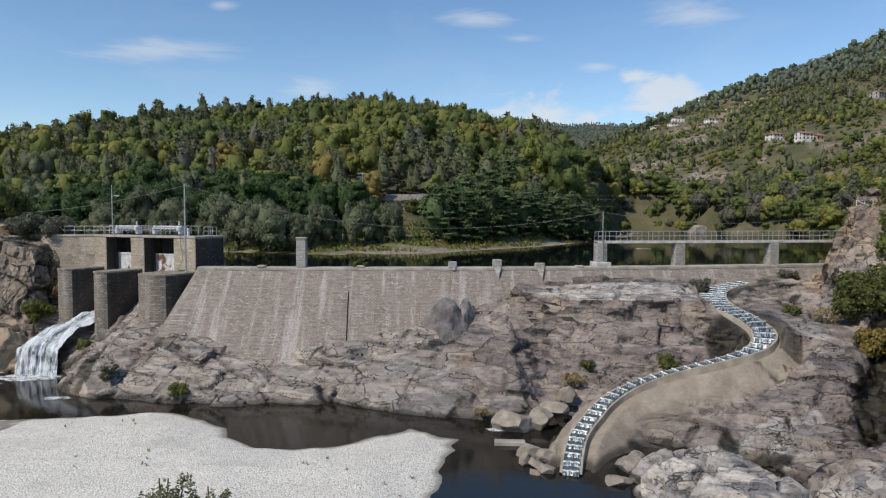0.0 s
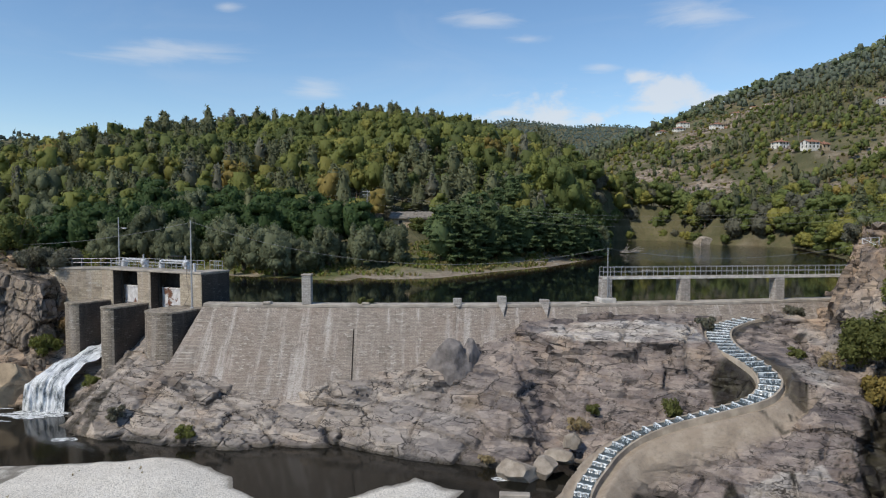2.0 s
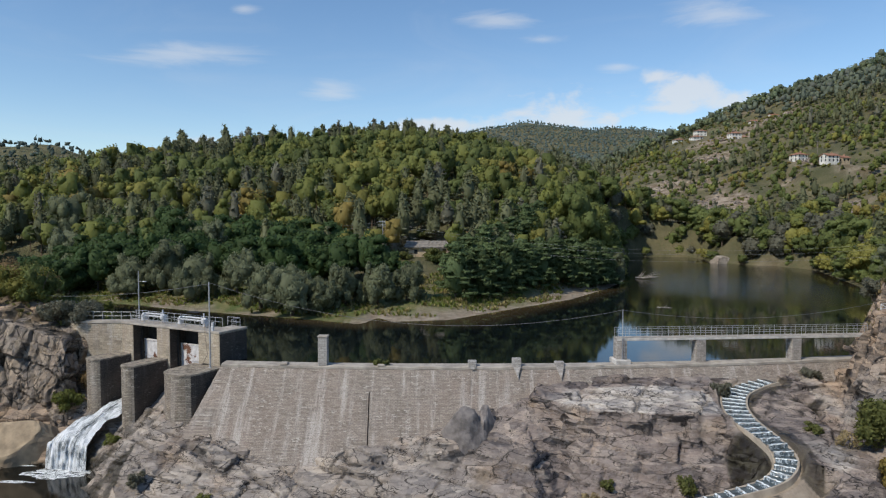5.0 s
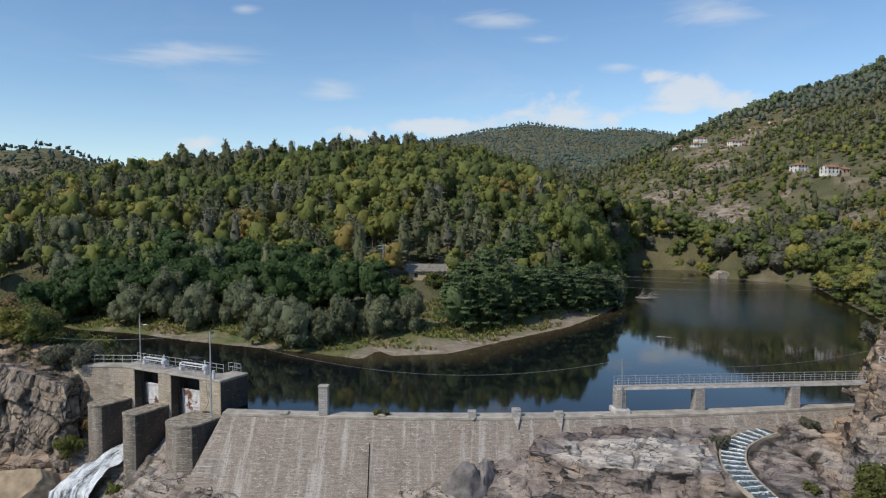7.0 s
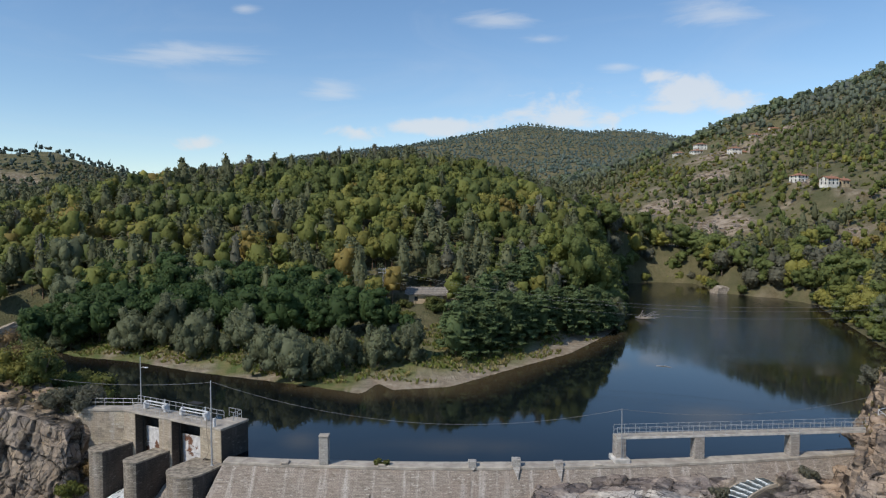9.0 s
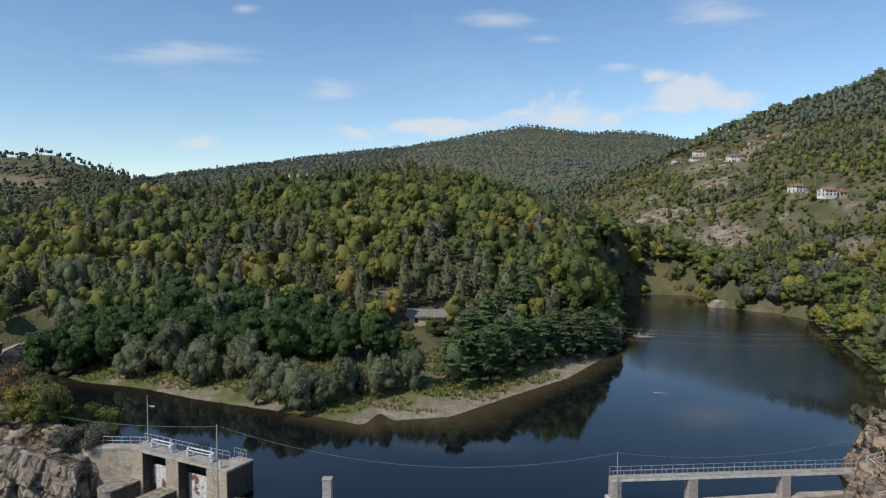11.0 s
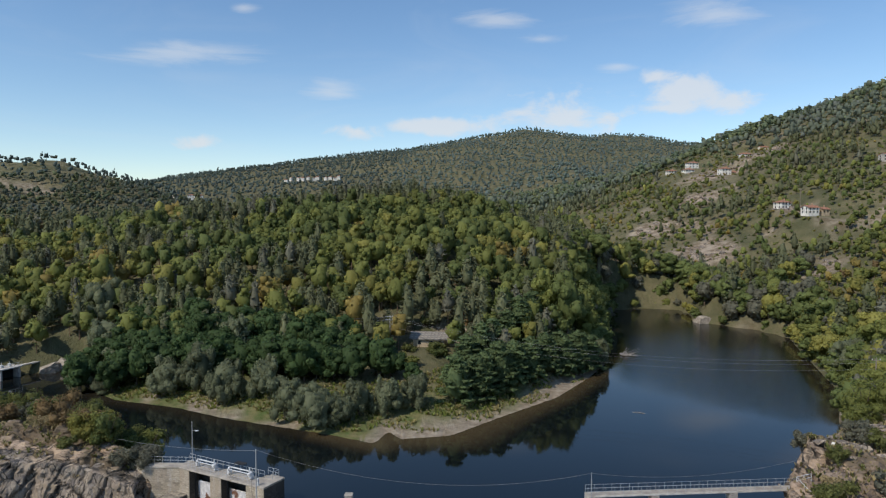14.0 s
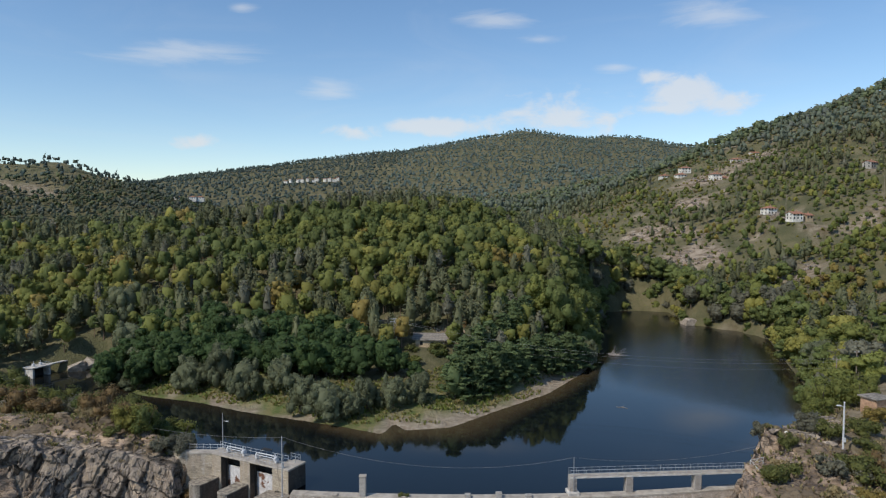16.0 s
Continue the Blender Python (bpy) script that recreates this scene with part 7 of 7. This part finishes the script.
def build_shed():
    e = empty("brick_shed", 76.6, 93.2, 8.0, 20)
    tagged(e, "small orange brick shed with a flat grey roof", "shed")
    bm = bmesh.new()
    box(bm, -1.8, 1.8, -1.6, 1.6, -1.5, 3.2, 0.03)
    part("wall", bm, M_BRICK, e)
    bm = bmesh.new()
    box(bm, -2.2, 2.2, -2.0, 2.0, 3.2, 3.45, 0.04)
    part("roof", bm, M_SLATE, e)
    bm = bmesh.new()
    box(bm, -0.4, 0.5, -1.66, -1.5, 0, 2.0, 0.02)
    part("door", bm, M_WOOD, e)


build_shed()


def build_intake():
    e = empty("intake_house", -117.0, 148.6, 0, 70)
    tagged(e, "white concrete intake house with a footbridge over the water", "intake")
    bm = bmesh.new()
    for x in (-2.6, 2.2):
        box(bm, x, x + 0.5, -1.6, 1.6, -2.5, 2.6, 0.03)
    part("side_wall", bm, M_CONC_PALE, e)
    # leaf painted near black, standing in for the dark inside of the opening
    bm = bmesh.new()
    box(bm, -2.1, 2.2, 0.6, 0.8, -2.5, 2.6, 0.02)
    part("gate_leaf", bm, M_DARK, e)
    bm = bmesh.new()
    box(bm, -2.9, 3.0, -1.9, 1.9, 2.6, 2.9, 0.04)
    part("platform", bm, M_CONC_PALE, e)
    rail_run(e, [(-2.8, -1.8, 2.9), (2.9, -1.8, 2.9)], 1.0, 0.95, (0.5,), M_WHITE_STEEL)
    for x in (-1.2, 0.9):
        bm = bmesh.new()
        box(bm, x - 0.3, x + 0.3, -0.4, 0.4, 2.9, 3.7, 0.06)
        tube(bm, [(x, 0, 3.7), (x, 0, 4.3)], 0.06, 6)
        part("hoist", bm, M_WHITE_STEEL, e)
    bm = bmesh.new()
    box(bm, 3.0, 17.0, -0.6, 0.6, 2.45, 2.75, 0.03)
    part("bridge_deck", bm, M_CONC_PALE, e)
    for x in (9.0, 16.0):
        bm = bmesh.new()
        box(bm, x - 0.3, x + 0.3, -0.5, 0.5, -2.5, 2.45, 0.03)
        part("bridge_pier", bm, M_CONC, e)
    bm = bmesh.new()
    box(bm, -14, -2.6, -0.5, 0.5, -2.5, 0.5, 0.05)
    part("low_wall", bm, M_CONC, e)


build_intake()


def build_pylon(x, y, z, h):
    e = empty("lattice_pylon", x, y, z)
    tagged(e, "grey steel lattice pylon rising out of the trees", "pylon")
    legs = [(-1, -1), (1, -1), (1, 1), (-1, 1)]
    for sx, sy in legs:
        bm = bmesh.new()
        tube(bm, [(sx * 0.55, sy * 0.55, 0), (sx * 0.28, sy * 0.28, h)], 0.05, 4)
        part("leg", bm, M_STEEL, e)
    n = 9
    for k in range(n):
        a, b = h * k / n, h * (k + 1) / n
        ra, rb = 0.55 - 0.27 * k / n, 0.55 - 0.27 * (k + 1) / n
        bm = bmesh.new()
        for i in range(4):
            p, q = legs[i], legs[(i + 1) % 4]
            tube(bm, [(p[0] * ra, p[1] * ra, a), (q[0] * rb, q[1] * rb, b)], 0.025, 4)
        part("brace", bm, M_STEEL, e)
    for zz in (h - 0.3, h - 1.1):
        bm = bmesh.new()
        box(bm, -1.5, 1.5, -0.06, 0.06, zz, zz + 0.12)
        part("crossarm", bm, M_STEEL, e)


build_pylon(-18.3, 153.0, 7.3, 8.9)


def build_pole(x, y, z, h, arm, label):
    e = empty("power_pole", x, y, z)
    tagged(e, label, "pole")
    bm = bmesh.new()
    tube(bm, [(0, 0, -1), (0, 0, h)], 0.15, 8, 0.7)
    part("shaft", bm, M_WOOD, e)
    bm = bmesh.new()
    box(bm, -arm, arm, -0.06, 0.06, h - 0.6, h - 0.45)
    part("crossarm", bm, M_WOOD, e)
    for s in (-0.9, 0.9):
        bm = bmesh.new()
        tube(bm, [(s * arm, 0, h - 0.45), (s * arm, 0, h - 0.2)], 0.06, 6)
        part("insulator", bm, M_WHITE_STEEL, e)


build_pole(84.5, 120, 3.5, 9.5, 0.9, "grey wooden power pole on the east bank")
build_pole(92.5, 126, 5.0, 8.5, 0.5, "slim power pole among trees on the east bank")
build_pole(190.0, 362, 47.0, 11.0, 0.8, "wooden power pole beside the hillside house")
build_pole(226.0, 330, 56.0, 12.0, 0.8, "wooden power pole on the slope")
for dy, zz in ((0.0, 15.8), (1.4, 15.0), (-1.4, 13.6)):
    cable("power_line", (-18.3 + dy, 153, zz), (84.5 + dy * 0.5, 120, zz - 3.0), 4.0, 0.016, "power line spanning the reservoir", "power lines")
    cable("power_line", (-18.3 + dy, 153, zz), (-125, 176, 15.5), 2.6, 0.022, "power line spanning the reservoir", "power lines")
lamp = empty("street_lamp", 60.6, 75.4, 8.0)
tagged(lamp, "white street lamp post on the east cliff", "street lamp")
bm = bmesh.new()
tube(bm, [(0, 0, -0.5), (0, 0, 7.2)], 0.16, 8, 0.7)
part("post", bm, M_WHITE_STEEL, lamp)
bm = bmesh.new()
tube(bm, [(0, 0, 6.4), (-0.6, 0, 6.6)], 0.05, 6)
box(bm, -1.2, -0.5, -0.16, 0.16, 6.5, 6.72, 0.05)
part("lamp_head", bm, M_WHITE_STEEL, lamp)
bm = bmesh.new()
box(bm, -0.1, 0.3, -0.25, -0.1, 0.8, 1.5, 0.02)
part("meter_box", bm, M_WHITE_STEEL, lamp)
for x, y, z in ((53.6, 79.4, 8.85), (60.6, 84.0, 8.0)):
    bm = bmesh.new()
    bmesh.ops.create_icosphere(bm, subdivisions=2, radius=0.3)
    for v in bm.verts:
        if v.co.z < -0.2:
            v.co.z = -0.2
    ob = part("marker_ball", bm, M_WALL, smooth=True)
    tagged(put(ob, x, y, z), "white painted marker ball on the cliff", "marker")

# ---- shrubs, driftwood, small growth ----


def shrub(name, label, x, y, z, h, w, tint, n, size, seed, bare=0.0):
    r = np.random.default_rng(seed)
    root = empty(name, x, y, z)
    tagged(root, label, "shrub")
    for i in range(4 if h >= 2.5 else 2):
        a = r.random() * 6.28
        v, f = stem([(0, 0, -0.3), (w * 0.3 * math.cos(a), w * 0.3 * math.sin(a), h * 0.45), (w * 0.6 * math.cos(a), w * 0.6 * math.sin(a), h * (0.7 + 0.25 * r.random()))], 0.02 * h + 0.01, 4, 0.3)
        big_mesh("stem", v, f, [M_BARK]).parent = root
    blobs = [(0, 0, h * 0.5, w * 0.6, h * 0.42)] + [(w * 0.65 * math.cos(a), w * 0.65 * math.sin(a), h * q, w * 0.35, h * 0.24) for a, q in zip(r.random(8) * 6.28, 0.2 + 0.6 * r.random(8))]
    lots = [leaf_cloud(r, blobs, n, size, 0.3, 0.6)]
    if tint not in ("straw", "willow"):
        lots.append(puffs(r, blobs, 1, 0.78))
    V, F, tone = join(*lots)
    V[:, 2] = np.maximum(V[:, 2], 0.02)
    big_mesh("foliage", V, F, [M_LEAF], {"tint": np.array(TINTS[tint])[None] * tone[:, None]}, smooth=True).parent = root
    return root


TINTS["willow"] = (0.235, 0.235, 0.135)
TINTS["straw"] = (0.38, 0.30, 0.16)
TINTS["olive"] = (0.15, 0.16, 0.052)


def rock_z(x, y):
    return float(valley(np.array([[x, y]], float))[0][0])


for i, (x, y, h, w, tint, n) in enumerate((
        (35.6, 57.2, 4.6, 1.9, "olive", 2400), (37.0, 55.6, 5.2, 2.4, "olive", 2600), (35.9, 54.2, 2.8, 1.6, "gold", 1700), (40.6, 56.6, 4.8, 3.0, "green", 2600), (38.6, 54.0, 2.6, 2.0, "rust", 1500), (45.0, 64.5, 2.4, 2.0, "olive", 1200),
        (37.2, 51.8, 2.6, 1.8, "green", 1300), (39.6, 50.0, 4.0, 3.0, "olive", 1600), (36.9, 49.6, 1.9, 1.4, "straw", 1200), (38.2, 47.6, 2.2, 1.7, "straw", 1200), (44.2, 62.6, 3.0, 2.2, "olive", 1500),
                (58.0, 67.0, 3.4, 3.4, "olive", 1500), (61.5, 70.5, 3.0, 2.6, "rust", 1200), (51.2, 83.6, 2.6, 1.6, "grey", 1200), (52.0, 75.4, 2.4, 1.7, "olive", 1300),
        (59.0, 81.5, 3.4, 2.8, "grey", 1500), (60.5, 79.0, 3.0, 2.6, "olive", 1300), (70.5, 100.0, 7.0, 4.8, "green", 2600), (73.5, 87.5, 3.2, 2.4, "gold", 1200), (66.0, 93.0, 3.6, 3.0, "green", 1400),
        (68.0, 82.0, 3.0, 2.8, "olive", 1300), (65.0, 76.0, 2.4, 2.4, "olive", 1200), (62.0, 64.0, 4.0, 3.5, "olive", 1500), (80.0, 104.0, 6.0, 4.0, "green", 1800), (76.0, 97.0, 5.0, 3.4, "green", 1500),
        (-47.2, 76.6, 2.6, 1.8, "green", 1500), (-48.5, 82.2, 3.6, 2.6, "grey", 1800), (-46.0, 79.4, 3.2, 2.2, "rust", 1600), (-44.6, 79.0, 2.6, 1.6, "olive", 1400), (-51.5, 81.5, 3.0, 2.2, "grey", 1300), (-50.5, 86.5, 5.0, 2.4, "grey", 1500),
        (-59.5, 87.5, 5.0, 3.8, "lime", 2200), (-64.5, 93.0, 6.0, 4.0, "olive", 2000), (-70.0, 96.0, 6.5, 4.2, "rust", 2000), (-73.0, 101.5, 6.0, 4.2, "dark", 2000), (-79.0, 103.0, 7.0, 4.6, "grey", 2000),
        (-85.0, 106.0, 7.0, 4.8, "olive", 2000), (-92.0, 110.0, 7.0, 5.0, "green", 2000), (-66.0, 99.0, 5.0, 3.4, "dark", 1800), (-100.0, 112.0, 8.0, 5.0, "olive", 1800), (-88.0, 98.0, 6.0, 4.0, "rust", 1600),
        (-97.0, 103.0, 7.0, 4.4, "green", 1600), (-56.0, 91.0, 4.0, 2.6, "dark", 1500), (-61.0, 82.5, 2.0, 1.8, "olive", 900), (-68.0, 87.0, 2.2, 2.0, "straw", 900), (-57.0, 79.8, 1.5, 1.4, "straw", 800),
        (19.6, 57.6, 1.9, 1.0, "olive", 900), (-32.0, 62.6, 1.4, 0.9, "grey", 600), (-24.3, 60.1, 1.2, 1.0, "green", 700), (11.6, 57.6, 1.2, 1.1, "straw", 700), (13.0, 58.6, 1.1, 0.8, "olive", 500),
        (27.0, 69.2, 1.6, 1.1, "grey", 700), (38.4, 73.2, 1.3, 1.2, "grey", 700), (33.6, 57.6, 1.6, 1.1, "straw", 700), (-38.8, 70.8, 1.3, 1.0, "green", 700), (32.2, 60.6, 1.0, 0.9, "olive", 500),
        (3.2, 54.6, 0.7, 0.8, "straw", 400), (-12.6, 29.0, 4.9, 1.5, "willow", 3600), (-10.5, 29.4, 4.3, 1.0, "willow", 1900))):
    small = h < 2.5
    shrub("shrub", {"straw": "dry straw-coloured grassy tuft among rocks", "grey": "half-bare grey shrub on the rocks", "willow": "young grey-green willow bush on the gravel"}.get(tint, "leafy shrub growing from cracks in the bank"),
          x, y, rock_z(x, y) - 0.1, h, w, tint, n, 0.10 if small else 0.085 if tint == "willow" else 0.17, 100 + i)
r = random.Random(12)
for i in range(26):
    x, y = (r.uniform(-17, 3), r.uniform(144.5, 152.5)) if i < 12 else (r.uniform(-34, 6), r.uniform(161, 170))
    shrub("shrub", "brown and green scrub on the slope round the hut", x, y, rock_z(x, y) - 0.2, r.uniform(1.8, 3.2), r.uniform(1.6, 2.6), r.choice(("olive", "green", "dark") if i < 12 else ("rust", "grey", "olive", "rust")), 420, 0.22, 400 + i)
for i in range(30):
    x, y = r.uniform(47, 66), r.uniform(58, 84)
    if x < 61 and y > 70 or i % 3 == 0:
        continue
    shrub("shrub", "olive and rusty scrub on the dry east bank", x, y, rock_z(x, y) - 0.2, r.uniform(1.4, 3.2), r.uniform(1.4, 2.8), r.choice(("olive", "rust", "gold", "straw", "grey")), 700, 0.17, 500 + i)
for i in range(16):
    x = r.uniform(-84, -53)
    y = 84 - 0.42 * (x + 53) + r.uniform(0, 9)
    shrub("shrub", "tall olive thicket between the cliff and the water", x, y, rock_z(x, y) - 0.3, r.uniform(3.5, 6.0), r.uniform(2.6, 3.8), r.choice(("olive", "dark", "green", "rust", "grey")), 1100, 0.2, 600 + i)
for i, x in enumerate((-9.3, -8.6)):
    shrub("shrub", "small dry bush rooted in the dam's crest", x, crest_y(x) + 0.4, 0.5, 0.8 - 0.25 * i, 0.55, "olive", 350, 0.1, 300 + i)


def dead_branches():
    e = empty("driftwood", 50.5, 183, 0)
    tagged(e, "bleached dead branches reaching out over the water", "driftwood")
    r = random.Random(8)
    for i in range(16):
        a = r.uniform(-0.6, 1.9)
        l = r.uniform(2.5, 6.5)
        bm = bmesh.new()
        pts = [Vector((-2 + r.uniform(-1, 1), r.uniform(-2, 2), 0.3))]
        for k in range(3):
            pts.append(pts[-1] + Vector((math.cos(a) * l / 3, -math.sin(a) * l / 3, r.uniform(0.0, 0.9))))
            a += r.uniform(-0.4, 0.4)
        tube(bm, pts, 0.09, 5, 0.3)
        part("branch", bm, M_DRIFT, e)


M_DRIFT = plain("bleached_wood", (0.36, 0.32, 0.28), 0.9, 0, 0.25, 3)
dead_branches()
bm = bmesh.new()
tube(bm, [(0, 0, 0), (1.4, -0.5, 0.06), (2.4, -1.2, 0.02)], 0.07, 5, 0.5)
tube(bm, [(1.2, -0.4, 0.04), (1.9, 0.3, 0.25)], 0.04, 5, 0.5)
tagged(put(part("floating_branch", bm, M_DRIFT), 36.4, 124.3, 0.0), "dead branch floating on the reservoir", "driftwood")


def grass_tufts():
    """Grass and weeds on the spit and dry tufts on banks and gravel."""
    r = np.random.default_rng(21)
    n = 16000
    x = r.uniform(-100, 40, n)
    y = r.uniform(98, 160, n)
    p = np.c_[x, y]
    z, d = valley(p)
    keep = (d > 2.2 + 2.5 * fbm(p / 6.0, 3, 8)) & (d < 26) & (fbm(p / 6.0, 3, 14) > -0.25)
    p, z, d = p[keep], z[keep], d[keep]
    m = len(p)
    q = np.c_[r.uniform(-86, -46, 1500), r.uniform(76, 104, 1500)]
    q = np.r_[q, np.c_[r.uniform(42, 80, 1800), r.uniform(50, 104, 1800)]]
    qz, qd = valley(q)
    ok = (qd > 1.5) & (qz > 1.0)
    q, qz = q[ok], qz[ok]
    g = np.c_[r.uniform(-36, 1, 160), r.uniform(36, 55, 160)]
    gz, gd = valley(g)
    ok = (gz > -10.85) & (fbm(g / 4.0, 2, 5) > 0.35)
    g, gz = g[ok], gz[ok]
    P = np.r_[np.c_[p, z], np.c_[q, qz], np.c_[g, gz]]
    size = np.r_[0.35 + 0.45 * r.random(m), 0.3 + 0.4 * r.random(len(q)), 0.12 + 0.15 * r.random(len(g))]
    col = np.where(r.random((len(P), 1)) < 0.55, np.array([[0.20, 0.23, 0.055]]), np.array([[0.33, 0.28, 0.12]]))
    col[m:] = np.where(r.random((len(P) - m, 1)) < 0.4, np.array([[0.17, 0.17, 0.06]]), np.array([[0.36, 0.29, 0.15]]))
    k = 5
    a = r.random((len(P), k)) * 6.28
    lean = 0.35 + 0.5 * r.random((len(P), k))
    s = size[:, None]
    w = 0.22 * s
    cx, sx = np.cos(a), np.sin(a)
    b0 = np.stack([P[:, :1] - sx * w, P[:, 1:2] + cx * w, np.repeat(P[:, 2:3] - 0.05, k, 1)], -1)
    b1 = np.stack([P[:, :1] + sx * w, P[:, 1:2] - cx * w, np.repeat(P[:, 2:3] - 0.05, k, 1)], -1)
    t0 = np.stack([P[:, :1] + cx * s * lean + sx * w * 0.5, P[:, 1:2] + sx * s * lean - cx * w * 0.5, P[:, 2:3] + s * (1.0 - 0.3 * lean)], -1)
    t1 = np.stack([P[:, :1] + cx * s * lean - sx * w * 0.5, P[:, 1:2] + sx * s * lean + cx * w * 0.5, P[:, 2:3] + s * (1.0 - 0.3 * lean)], -1)
    V = np.stack([b0, b1, t0, t1], 2).reshape(-1, 3)
    F = np.arange(len(V)).reshape(-1, 4)
    C = np.repeat(np.repeat(col, k, 0) * (0.7 + 0.6 * r.random((len(P) * k, 1))), 4, 0)
    ob = big_mesh("grass", V, F, [M_LEAF], {"tint": C})
    tagged(ob, "rough grass and weeds on the banks", "grass", kind="stuff")


grass_tufts()


def scree():
    """Loose broken rock on the bare places of the slopes and the banks."""
    r = np.random.default_rng(77)
    bm = bmesh.new()
    bmesh.ops.create_icosphere(bm, subdivisions=1, radius=1)
    base = np.array([v.co[:] for v in bm.verts])
    tri = np.array([[v.index for v in f.verts] for f in bm.faces])
    bm.free()
    V, F, n = [], [], 0
    for bx, by, br in BARE:
        if bx < 50 or by < 70:
            continue
        for i in range(int(12 + br * 1.3)):
            p = np.array([[bx, by]]) + r.normal(size=(1, 2)) * br * 0.45
            z, d = valley(p)
            if d[0] < 1:
                continue
            s = (0.25 + 0.9 * r.random() ** 2) * min(1.6, 0.5 + by / 250)
            w = base * (1 + 0.25 * r.normal(size=(len(base), 1))) * (s * 1.6, s * 1.2, s * 0.8)
            V.append(w + (p[0, 0], p[0, 1], z[0]))
            F.append(tri + n)
            n += len(base)
    ob = big_mesh("loose_rocks", np.concatenate(V), np.concatenate(F), [M_CLIFF], {"joint": np.zeros(n), "earth": np.zeros(n)})
    tagged(ob, "pale broken rocks on the bare slopes", "rocks", kind="stuff")


scree()
